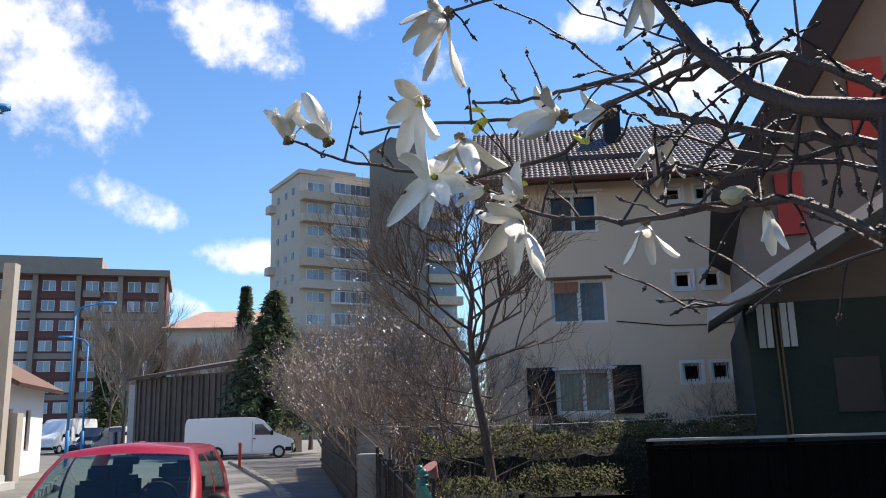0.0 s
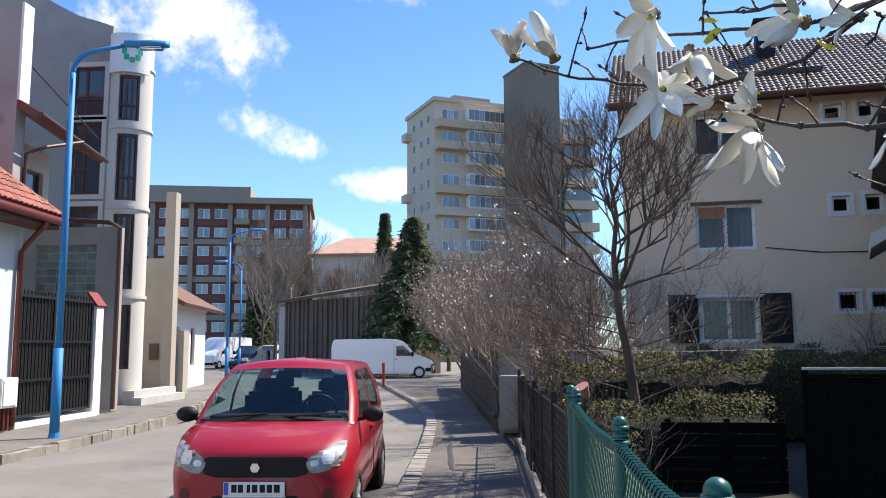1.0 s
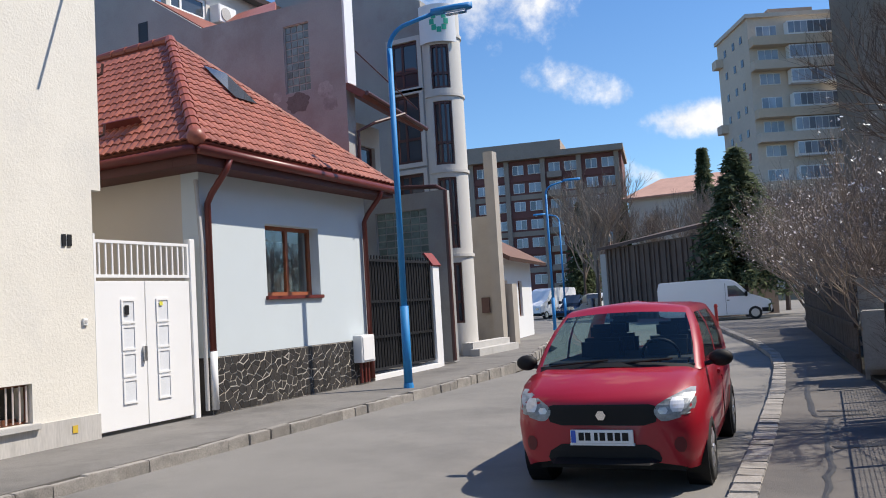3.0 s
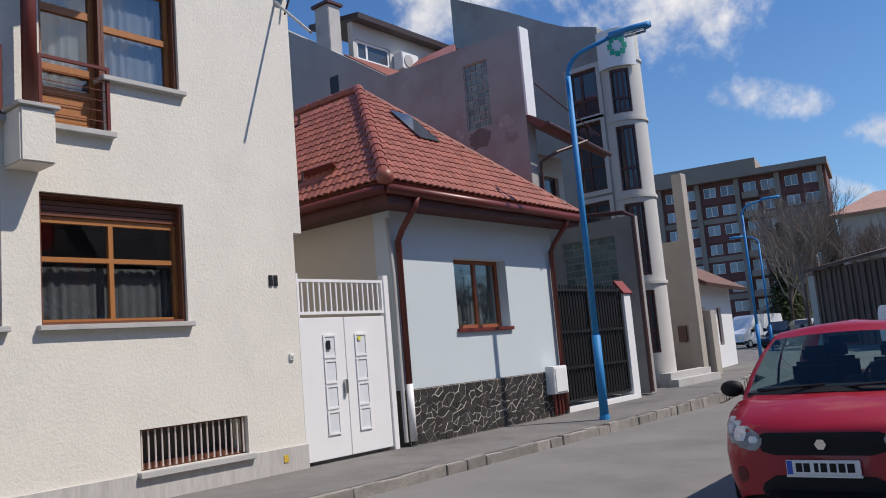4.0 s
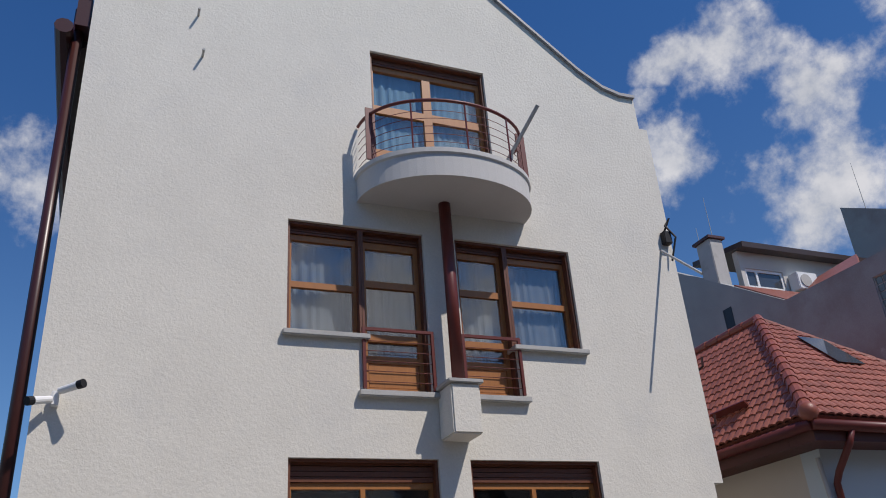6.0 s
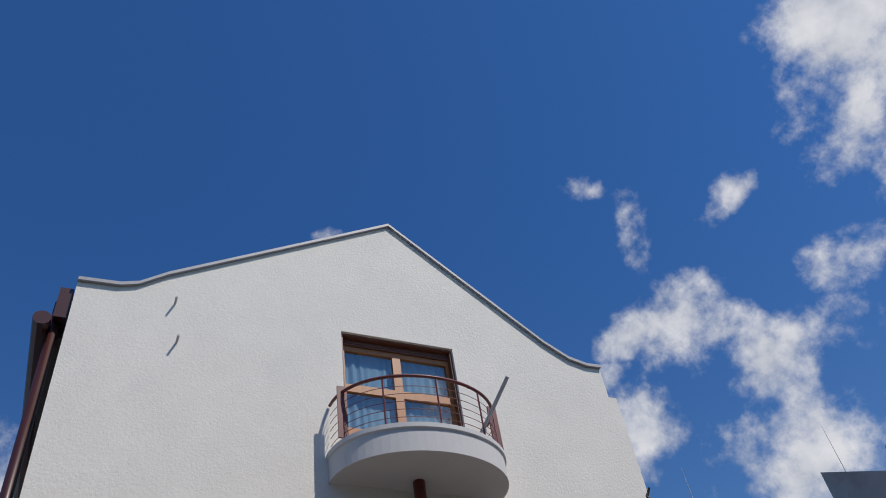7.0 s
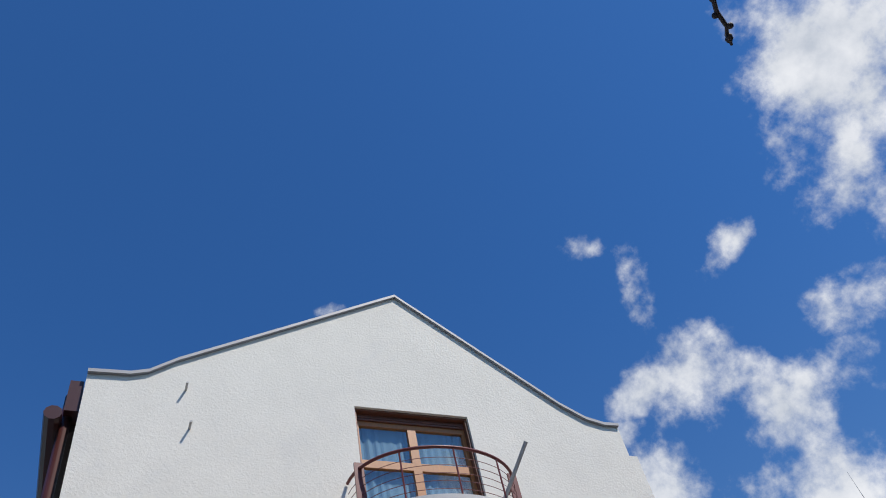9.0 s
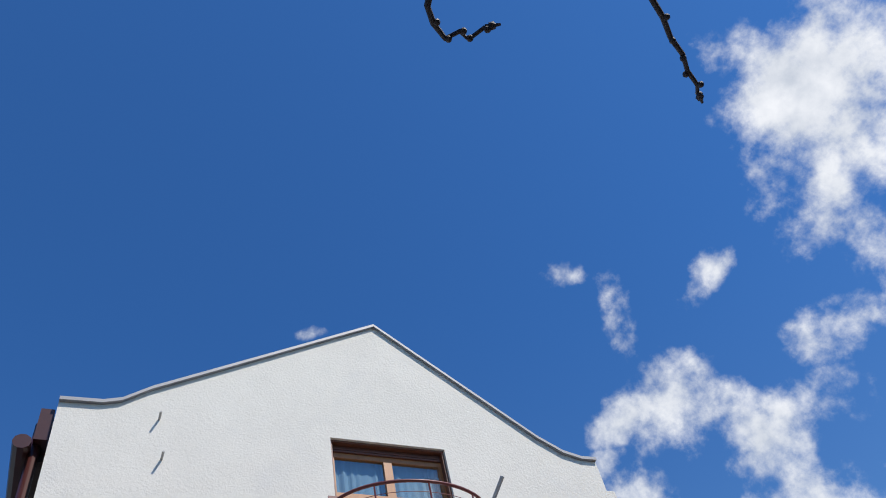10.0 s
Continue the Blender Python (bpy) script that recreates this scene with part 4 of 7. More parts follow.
# ---- tall cream flats ----
FLAT = mat("cream_flats", (0.61, 0.52, 0.425), 0.9, vary=0.1, scale=0.15, grain=3, bump=0.0, stain=(0.56, 0.45, 0.34))
FLAT2 = mat("ochre_parapet", (0.58, 0.46, 0.335), 0.9, vary=0.1, scale=0.3, grain=3, bump=0.0)
SHAFT = mat("dark_grey_shaft", (0.23, 0.19, 0.155), 0.95, vary=0.1, scale=0.2, grain=3, bump=0.0)
apt = thing("tower_flats", "tall cream block of flats with glazed balconies and grey shaft", "building", (-2, 112, 0))
A = facing(-9.4, 105, 27)
part("wall", boxm(0, 10.6, 0, 10.8, -0.3, 34.2, A), FLAT, apt)
part("roof_slab", boxm(-0.3, 10.7, -0.4, 11, 34.2, 34.7, A), FLAT, apt)
part("roof_room", boxm(4, 9.6, 3, 9, 34.7, 36.3, A), PANEL, apt)
for s in range(11):
    z = 1.7 + s * 2.95
    wv = part("window", boxm(1.0, 3.5, -0.05, -0.004, z + 0.55, z + 1.95, A), WHITE, apt)
    for q in range(3):
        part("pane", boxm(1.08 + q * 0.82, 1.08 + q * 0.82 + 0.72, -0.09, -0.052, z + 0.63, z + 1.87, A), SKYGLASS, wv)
    if s % 3 != 2:
        part("balcony", boxm(0.0, 10.2, -1.4, -0.095, z - 0.75, z + 0.35, A), FLAT2 if s % 3 else FLAT, apt)
    wv = part("loggia", boxm(4.4, 10.0, -1.2, -0.096, z + 0.36, z + 2.1, A), WHITE, apt)
    for q in range(7):
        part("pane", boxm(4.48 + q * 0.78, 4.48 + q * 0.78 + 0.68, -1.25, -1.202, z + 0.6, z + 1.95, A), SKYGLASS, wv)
    for d in (2.0, 4.6, 7.6):
        part("small_window", boxm(-0.06, -0.002, d, d + 0.7, z + 0.6, z + 1.5, A), REFLECT, apt)
    if s % 3 == 1:
        part("side_balcony", boxm(-0.9, -0.002, 9.0, 10.7, z - 0.4, z + 0.7, A), FLAT, apt)
bm = boxm(0, 4.9, 0, 6.2, -0.3, 37.5, facing(2.6, 101, 27))
part("shaft", bm, SHAFT, apt)
part("shaft_cap", boxm(-0.1, 5.0, -0.1, 6.3, 37.5, 37.8, facing(2.6, 101, 27)), SHAFT, apt)
A2 = facing(6.9, 106, 12)
part("right_wing", boxm(0, 4.4, 0, 10, -0.3, 31.5, A2), FLAT, apt)
for s in range(10):
    z = 2.5 + s * 2.9
    part("balcony", boxm(0.3, 4.9, -1.3, -0.05, z - 0.6, z + 0.5, A2), FLAT2, apt)
    part("loggia", boxm(0.5, 4.2, -0.6, -0.055, z + 0.6, z + 2.0, A2), SKYGLASS, apt)

# ---- pale house with orange roof, long shed ----
lh = thing("orange_roof_house", "pale rendered house with orange tiled roof behind trees", "house", (-13, 79, 0))
part("wall", boxm(-18.2, -9, 75, 85, -0.3, 10.4), BEIGE, lh)
bm = bmesh.new()
solid(bm, [(-18.8, 74.4, 10.3), (-8.6, 74.4, 10.3), (-8.6, 79.5, 12.4), (-16, 79.5, 12.4)], 0.2)
solid(bm, [(-18.8, 74.4, 10.3), (-16, 79.5, 12.4), (-18.8, 85, 10.3)], 0.2)
part("roof", bm, mat("orange_tile", (0.44, 0.26, 0.20), 0.8, vary=0.2, scale=1, grain=8, bump=0.1), lh)
SHEDW = mat("weathered_shed", (0.135, 0.098, 0.078), 0.92, vary=0.35, scale=0.6, grain=7, bump=0.2, stretch=(1, 1, 0.25), stain=(0.20, 0.16, 0.13))
sd = thing("long_shed", "long weathered grey shed with sagging roof", "shed", (-9, 52, 0))
S = facing(-15.2, 55, -43)
part("wall", boxm(0, 10.4, 0, 5, -0.3, 4.7, S), SHEDW, sd)
for k in range(19):
    part("wall_post", boxm(0.1 + k * 0.55, 0.22 + k * 0.55 + 0.1 * (k % 3 == 0), -0.08 - 0.05 * (k % 2), -0.002, -0.3, 4.6, S), SHEDW, sd)
part("end_panel", boxm(-0.9, -0.002, 0.1, 1.0, -0.3, 4.4, S), mat("pale_panel", (0.42, 0.40, 0.37), 0.9, bump=0.1), sd)
bm = bmesh.new()
solid(bm, [S @ Vector(p) for p in ((-0.3, -0.5, 4.8), (10.6, -0.5, 5.2), (10.6, 5.4, 6.3), (-0.3, 5.4, 5.9))], 0.2)
part("roof", bm, mat("old_roofing", (0.10, 0.07, 0.06), 0.9, vary=0.3, scale=2, bump=0.2), sd)

# ---- cream house behind the garden ----
RH = facing(-0.1, 22.19, -10)
DUN = mat("dun_render", (0.83, 0.66, 0.485), 0.92, vary=0.07, scale=0.5, grain=40, bump=0.2, stain=(0.70, 0.55, 0.40), stain_at=0.6)
rh = thing("garden_house", "three-storey dun house with brown tiled roof and white windows", "house", (7, 26, 0))
big = [(5.26, 6.61, 6.54, 7.65), (5.23, 6.70, 4.06, 5.24), (5.26, 6.67, 1.70, 2.83)]
small = [(8.51, 8.93, 4.90, 5.32), (9.27, 9.68, 4.90, 5.33), (8.53, 8.98, 2.46, 2.91), (9.27, 9.70, 2.49, 2.91), (8.44, 8.87, 7.30, 7.68), (9.23, 9.62, 7.30, 7.68)]
part("wall", holed(3.4, 10.38, 0, 8.15, big + small, 0.35, RH), DUN, rh)
for x in (3.4, 10.03):
    part("side_wall", prism(bmesh.new(), [(0.352, 0), (7.4, 0), (7.4, 8.15), (3.9, 10.6), (0.352, 8.15)], -x - 0.35, -x, RH @ Matrix.Rotation(radians(90), 4, "Z")), DUN, rh)
part("rear_wall", boxm(3.4, 10.38, 7.4, 7.7, 0, 8.15, RH), DUN, rh)
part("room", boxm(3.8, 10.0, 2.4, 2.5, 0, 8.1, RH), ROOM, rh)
for i, (a, b, c, d) in enumerate(big):
    w4 = window(rh, RH, a, b, c, d, 0.12, WHITE, 0.08, [(a + b) / 2], [], (CURTAIN, 0.98, 0.12) if i else None, glass_mat=HOUSEPANE, inner=0.09)
    part("lintel", boxm(a - 0.12, b + 0.15, -0.08, 0.1, d + 0.002, d + 0.07, RH), WOOD_DARK if i == 1 else WHITE, w4)
    if i == 1:
        part("half_blind", boxm(a + 0.08, (a + b) / 2, 0.11, 0.118, d - 0.35, d - 0.05, RH), mat("orange_blind", (0.42, 0.2, 0.12), 0.7, bump=0.0), w4)
for a, b, c, d in small:
    w4 = window(rh, RH, a, b, c, d, 0.10, WHITE, 0.06, glass_mat=HOUSEPANE)
    part("surround", bars(bmesh.new(), RH, a - 0.09, b + 0.09, c - 0.09, d + 0.09, 0.088, -0.03, 0.0), WHITE, w4)
    if c < 3:
        for q in range(4):
            part("bar", boxm(a + 0.08 + q * 0.1, a + 0.095 + q * 0.1, 0.04, 0.06, c, d, RH), BLACK, w4)
for u in (4.47, 6.70):
    sh = part("shutter", boxm(u, u + 0.74, -0.07, -0.01, 1.68, 2.92, RH), BLACK, rh)
    for q in range(10):
        part("slat", boxm(u + 0.06, u + 0.68, -0.09, -0.072, 1.76 + q * 0.115, 1.83 + q * 0.115, RH), BLACK, sh)
bm = bmesh.new()
RE = [RH @ Vector(p) for p in ((3.1, -0.75, 7.86), (10.9, -0.75, 7.86), (10.9, 3.9, 10.85), (3.1, 3.9, 10.85), (3.1, 8.5, 7.86), (10.9, 8.5, 7.86))]
solid(bm, [RE[0], RE[1], RE[2], RE[3]], 0.15)
solid(bm, [RE[5], RE[4], RE[3], RE[2]], 0.15)
part("roof", bm, TILE_BROWN, rh)
part("gutter", tube(bmesh.new(), [(3.05, -0.82, 7.84), (10.9, -0.82, 7.84)], 0.08, n=8, m=RH), WOOD_DARK, rh)
part("chimney", boxm(7.2, 7.7, 2.2, 2.7, 9.2, 10.9, RH, 0.02), BLACK, rh)
part("chimney_cap", boxm(7.14, 7.76, 2.14, 2.76, 10.902, 10.98, RH), BLACK, rh)
part("snow_guard", boxm(5.2, 8.6, 0.55, 0.6, 8.78, 8.9, RH), TILE_BROWN, rh)
part("cable", tube(bmesh.new(), [(6.9, -0.03, 4.08), (8.2, -0.03, 3.92), (9.4, -0.03, 3.9), (10.3, -0.03, 3.98)], 0.014, n=5, m=RH), BLACK, rh)

# ---- dark house beside the garden ----
DG = mat("dark_green_render", (0.020, 0.032, 0.026), 0.85, vary=0.25, scale=1.0, grain=20, bump=0.2, stain=(0.032, 0.045, 0.038))
REDP = mat("red_panel", (0.36, 0.018, 0.015), 0.5, vary=0.1, bump=0.05)
DULLWHITE = mat("dull_white_board", (0.45, 0.45, 0.44), 0.7, vary=0.15, scale=3, bump=0.05)
dh = thing("dark_gable_house", "dark green house with steep dark roof and red shutters", "house", (11, 15, 0))
D = facing(6.5, 13.0, -22)
part("wall", boxm(0, 9, 0, 8, 0, 3.4, D), DG, dh)
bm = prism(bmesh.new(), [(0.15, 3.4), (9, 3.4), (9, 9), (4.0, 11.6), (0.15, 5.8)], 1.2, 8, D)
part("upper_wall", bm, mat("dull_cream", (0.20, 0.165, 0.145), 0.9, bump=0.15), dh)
bm = bmesh.new()
solid(bm, [D @ Vector(p) for p in ((-0.35, 0.6, 5.5), (-0.35, 8.5, 5.5), (4.0, 8.5, 12.2), (4.0, 0.6, 12.2))], 0.6)
part("roof", bm, mat("dark_roof_boards", (0.028, 0.018, 0.016), 0.8, vary=0.3, scale=3, bump=0.2), dh)
bm = prism(bmesh.new(), [(-0.62, 3.05), (9, 8.8), (9, 9.05), (-0.62, 3.25)], -0.9, 1.1, D)
part("canopy", bm, mat("grey_white_fascia", (0.48, 0.47, 0.46), 0.7, bump=0.05), dh)
for u, v, wd, h in ((0.78, 4.75, 0.46, 1.15), (2.2, 6.3, 0.6, 1.6), (3.4, 5.9, 0.9, 1.6), (3.3, 8.2, 0.8, 1.5)):
    part("red_panel", boxm(u, u + wd, 1.1, 1.198, v, v + h, D), REDP, dh)
for u in (0.42, 0.49):
    part("thin_pipe", tube(bmesh.new(), [(u, -0.1, 3.3), (u + 0.03, -0.1, 1.1)], 0.016, n=8, m=D), mat("ochre_pipe", (0.15, 0.095, 0.045), 0.6, bump=0.05), dh)
for u in (0.16, 0.28, 0.52, 0.64):
    part("white_board", boxm(u, u + 0.10, -0.09, -0.01, 2.66, 3.38, D), DULLWHITE, dh)
part("dark_window", boxm(1.24, 1.9, -0.04, -0.002, 1.6, 2.45, D), ROOM, dh)

# ---- unseen closing wall, added to keep sun off the garden ----
tagged(part("unseen_shade_wall", boxm(7.2, 12.4, -30, 9.4, 0, 10.8), DUN, None), "unseen plain dun wall added to shade the garden", "wall", kind="structure")

from mathutils.bvhtree import BVHTree

# ---- red hatchback ----
CARRED = mat("red_car_paint", (0.30, 0.006, 0.018), 0.42, spec=0.3, vary=0.05, scale=2, bump=0.0, coat=0.55)
TYRE = mat("tyre_rubber", (0.018, 0.018, 0.018), 0.8, vary=0.2, bump=0.1)
RIM = mat("silver_wheel", (0.52, 0.52, 0.53), 0.3, 0.7, vary=0.08, bump=0.02)
TRIM = mat("black_plastic", (0.007, 0.007, 0.008), 0.6, spec=0.3, vary=0.15, bump=0.08)
CARGLASS = thin_glass("car_glass", (0.62, 0.76, 0.76))
LAMP = mat("bright_lamp", (0.23, 0.25, 0.265), 0.35, 0.1, vary=0.45, scale=11, grain=30, bump=0.03, coat=0.35)
LENS = glass("lamp_glass", (0.95, 0.97, 1.0), 0.03)
CHROME = mat("chrome", (0.78, 0.78, 0.78), 0.08, 0.95, vary=0.03, bump=0.0)
SILVER = mat("satin_reflector", (0.62, 0.63, 0.64), 0.32, 0.6, vary=0.1, bump=0.0)
SEAT = mat("dark_seat_cloth", (0.025, 0.025, 0.028), 0.9, vary=0.2, bump=0.1)
PLATE = mat("plate_white", (0.72, 0.73, 0.74), 0.4, vary=0.02, bump=0.0)
PLATEBLUE = mat("plate_blue", (0.02, 0.08, 0.45), 0.4, bump=0.0)


def loft(bm, rings, close_ends=True):
    vs = [[bm.verts.new(p) for p in r] for r in rings]
    for a, b in zip(vs, vs[1:]):
        for i in range(len(a) - 1):
            bm.faces.new((a[i], a[i + 1], b[i + 1], b[i]))
    if close_ends:
        for r in (vs[0], vs[-1]):
            bm.faces.new(r)
    return bm


def half_ring(y, pts):
    """A section across the car at y: from the sill over the top to the other sill."""
    return [(-x, y, z) for x, z in pts] + [(x, y, z) for x, z in reversed(pts) if x > 1e-6]


def wheel(parent, x, y, r, wd, side):
    bm = bmesh.new()
    prof = [(r * 0.66, -wd / 2), (r * 0.93, -wd / 2), (r, -wd * 0.3), (r, wd * 0.3), (r * 0.93, wd / 2), (r * 0.66, wd / 2)]
    n = 28
    rows = [[bm.verts.new((x + w, y + q * math.cos(2 * math.pi * k / n), r + q * math.sin(2 * math.pi * k / n))) for k in range(n)] for q, w in prof]
    for a, b in zip(rows, rows[1:] + rows[:1]):
        for k in range(n):
            bm.faces.new((a[k], a[(k + 1) % n], b[(k + 1) % n], b[k]))
    wh = part("wheel", bm, TYRE, parent, "black tyre with silver wheel cover", True)
    bm = bmesh.new()
    xo = x + side * wd * 0.42
    tube(bm, [(xo - side * 0.05, y, r), (xo, y, r)], r * 0.66, r * 0.64, 28)
    for k in range(7):
        a = 2 * math.pi * k / 7
        m = Matrix.Translation((xo, y, r)) @ Matrix.Rotation(a, 4, "X")
        box(bm, -0.012, 0.012, -0.028, 0.028, r * 0.12, r * 0.58, m)
    tube(bm, [(xo - side * 0.01, y, r), (xo + side * 0.02, y, r)], r * 0.15, r * 0.12, 12)
    part("rim", bm, RIM, wh)
    return wh


def hatchback():
    car = thing("hatchback", "red five-door hatchback parked at the kerb, facing the viewer", "car")
    # sections: y from the nose, then (half width, height) from the sill to the middle of the top
    low = [
        (0.450, [(0.30, 0.30), (0.34, 0.38), (0.37, 0.50), (0.37, 0.64), (0.28, 0.735), (0, 0.745)]),
        (0.462, [(0.48, 0.27), (0.53, 0.36), (0.55, 0.50), (0.54, 0.655), (0.42, 0.758), (0, 0.770)]),
        (0.495, [(0.60, 0.25), (0.65, 0.36), (0.665, 0.52), (0.645, 0.69), (0.50, 0.785), (0, 0.800)]),
        (0.555, [(0.67, 0.22), (0.72, 0.37), (0.735, 0.55), (0.71, 0.735), (0.55, 0.822), (0, 0.838)]),
        (0.66, [(0.71, 0.21), (0.765, 0.38), (0.78, 0.58), (0.75, 0.80), (0.58, 0.868), (0, 0.886)]),
        (0.82, [(0.73, 0.20), (0.79, 0.40), (0.80, 0.62), (0.765, 0.875), (0.60, 0.928), (0, 0.946)]),
        (1.06, [(0.74, 0.20), (0.795, 0.40), (0.81, 0.66), (0.77, 0.93), (0.62, 0.985), (0, 1.0)]),
        (1.30, [(0.74, 0.20), (0.795, 0.40), (0.81, 0.68), (0.77, 0.95), (0.60, 0.955), (0, 0.955)]),
        (2.40, [(0.74, 0.20), (0.795, 0.40), (0.81, 0.72), (0.77, 0.98), (0.60, 0.985), (0, 0.985)]),
        (3.46, [(0.73, 0.22), (0.79, 0.40), (0.80, 0.74), (0.755, 1.00), (0.60, 1.005), (0, 1.005)]),
        (3.84, [(0.70, 0.26), (0.76, 0.42), (0.77, 0.74), (0.73, 0.98), (0.58, 0.985), (0, 0.985)]),
        (3.98, [(0.60, 0.34), (0.68, 0.45), (0.69, 0.72), (0.64, 0.92), (0.50, 0.93), (0, 0.93)]),
    ]
    shell = loft(bmesh.new(), [half_ring(y, p) for y, p in low])
    shape = BVHTree.FromBMesh(shell)
    part("body", shell, CARRED, car, smooth=True)

    def skin(rows, off=0.007, n=14):
        """A patch that lies on the nose: rows of height and the x from where to where."""
        out = []
        for z, x0, x1 in rows:
            line = []
            for x in np.linspace(x0, x1, n):
                hit = shape.ray_cast(Vector((x, -1.0, z)), Vector((0, 1, 0)))[0]
                line.append((float(x), (hit.y if hit else 0.3) - off, z))
            out.append(line)
        return loft(bmesh.new(), out, False)

    # cabin: rings of points from the middle of the windscreen round to the middle of the rear window
    def ring_at(t):
        w, wf = 0.765 - 0.165 * t + 0.03 * math.sin(math.pi * t), 0.745 - 0.150 * t + 0.025 * math.sin(math.pi * t)
        yf, z = 1.02 + 0.74 * t, 0.955 + 0.515 * t + 0.03 * math.sin(math.pi * t)
        pts = [(wf * k, yf + 0.10 * k ** 2, z + (0.035 * t + 0.045 * (1 - t)) * (1 - k ** 2)) for k in (0, 0.25, 0.5, 0.75, 0.935, 1.0)]
        for y0, y1 in ((1.22, 1.98), (1.34, 2.06), (2.32, 2.36), (2.42, 2.45), (3.22, 3.20), (3.62, 3.44)):
            pts.append((w * (1 if y0 > 1.25 else 0.995), y0 + (y1 - y0) * t, z))
        yr = 3.84 - 0.24 * t
        pts += [(w * 0.90, yr - 0.04, z), (w * 0.45, yr, z + 0.01), (0, yr + 0.01, z + 0.015)]
        return pts

    levels = [ring_at(t) for t in (0.0, 0.06, 0.35, 0.65, 0.90, 1.0)]
    for q, dz in ((0.93, 0.022), (0.75, 0.042), (0.4, 0.055), (0.02, 0.058)):
        levels.append([(x * q, 2.6 + (y - 2.6) * (q * 0.5 + 0.5 if q > 0.7 else q), z + dz) for x, y, z in levels[5]])
    bits = {}
    for row in range(len(levels) - 1):
        for col in range(len(levels[0]) - 1):
            kind = "cabin_shell"
            if row == 0 and col < 4:
                kind = "cowl"
            if 1 <= row <= 3:
                kind = {0: "windscreen", 1: "windscreen", 2: "windscreen", 3: "windscreen", 7: "front_window", 9: "rear_window_side", 12: "rear_window", 13: "rear_window"}.get(col, kind)
            bits.setdefault(kind, []).append((row, col))
    for kind, cells in bits.items():
        for sides in (((1, -1),) if kind in ("cabin_shell", "windscreen", "rear_window", "cowl") else ((1,), (-1,))):
            bm = bmesh.new()
            seen = {}
            for sd in sides:
                for row, col in cells:
                    q = []
                    for a, b in ((row, col), (row, col + 1), (row + 1, col + 1), (row + 1, col)):
                        x, y, z = levels[a][b]
                        key = (round(sd * x, 5), round(y, 5), round(z, 5))
                        if key not in seen:
                            seen[key] = bm.verts.new((sd * x, y, z))
                        if seen[key] not in q:
                            q.append(seen[key])
                    if len(q) > 2 and not bm.faces.get(q):
                        bm.faces.new(q)
            bmesh.ops.recalc_face_normals(bm, faces=list(bm.faces))
            part(kind if kind != "rear_window_side" else "rear_side_window", bm, {"cabin_shell": CARRED, "cowl": TRIM}.get(kind, CARGLASS), car, smooth=True).visible_shadow = kind in ("cabin_shell", "cowl")
    part("cabin_floor", boxm(-0.70, 0.70, 1.14, 3.6, 0.99, 1.003), SEAT, car)
    for sx in (-1, 1):
        bm = bmesh.new()
        bmesh.ops.create_uvsphere(bm, u_segments=14, v_segments=10, radius=1, matrix=Matrix.Translation((sx * 0.90, 1.36, 1.03)) @ Matrix.Diagonal((0.105, 0.06, 0.075, 1)))
        mr = part("mirror", bm, TRIM, car, smooth=True)
        part("mirror_arm", tube(bmesh.new(), [(sx * 0.755, 1.34, 0.98), (sx * 0.85, 1.36, 1.0)], 0.022, n=6), TRIM, mr)
        hl = part("headlamp", skin([(0.607, sx * 0.485, sx * 0.535), (0.63, sx * 0.455, sx * 0.62), (0.66, sx * 0.435, sx * 0.70), (0.695, sx * 0.43, sx * 0.735), (0.735, sx * 0.455, sx * 0.748), (0.775, sx * 0.52, sx * 0.748), (0.815, sx * 0.61, sx * 0.745), (0.85, sx * 0.70, sx * 0.74)]), LAMP, car, "clear headlamp with bright reflector")
        part("reflector", skin([(0.68 + 0.055 * q, sx * (0.61 - 0.055 * math.cos((q - 1) * 0.9)), sx * (0.61 + 0.055 * math.cos((q - 1) * 0.9))) for q in (0, 0.5, 1, 1.5, 2)], 0.012, 6), SILVER, hl)
        part("inner_lamp", skin([(0.665, sx * 0.475, sx * 0.525), (0.69, sx * 0.46, sx * 0.54), (0.715, sx * 0.475, sx * 0.525)], 0.012, 5), SILVER, hl)
        # Flat patch in darkened body red, painted as a shaded fog-lamp hollow.
        part("fog_shade_patch", skin([(0.36, sx * 0.60, sx * 0.64), (0.39, sx * 0.575, sx * 0.66), (0.42, sx * 0.57, sx * 0.665), (0.45, sx * 0.575, sx * 0.66), (0.48, sx * 0.60, sx * 0.64)], 0.005, 6), mat("recess_shade_red", (0.10, 0.004, 0.008), 0.5, bump=0), car)
        for y in (1.10, 3.48):
            wheel(car, sx * 0.722, y, 0.285, 0.165, sx)
            part("wheel_arch", tube(bmesh.new(), [(sx * 0.60, y, 0.30), (sx * 0.788, y, 0.30)], 0.335, n=24), TRIM, car)
        part("door_seam", boxm(sx * 0.806 - 0.004, sx * 0.806 + 0.005, 2.36, 2.368, 0.30, 0.78), TRIM, car)
        part("door_handle", boxm(sx * 0.80 - 0.02, sx * 0.80 + 0.02, 2.08, 2.24, 0.82, 0.86, None, 0.008), CARRED, car)
    part("grille", skin([(0.572, -0.34, 0.34), (0.60, -0.44, 0.44), (0.65, -0.455, 0.455), (0.70, -0.45, 0.45), (0.73, -0.44, 0.44), (0.742, -0.40, 0.40)], 0.006), TRIM, car)
    for z in (0.60, 0.64, 0.68):
        part("grille_bar", skin([(z, -0.42, 0.42), (z + 0.012, -0.42, 0.42)], 0.013), TRIM, car)
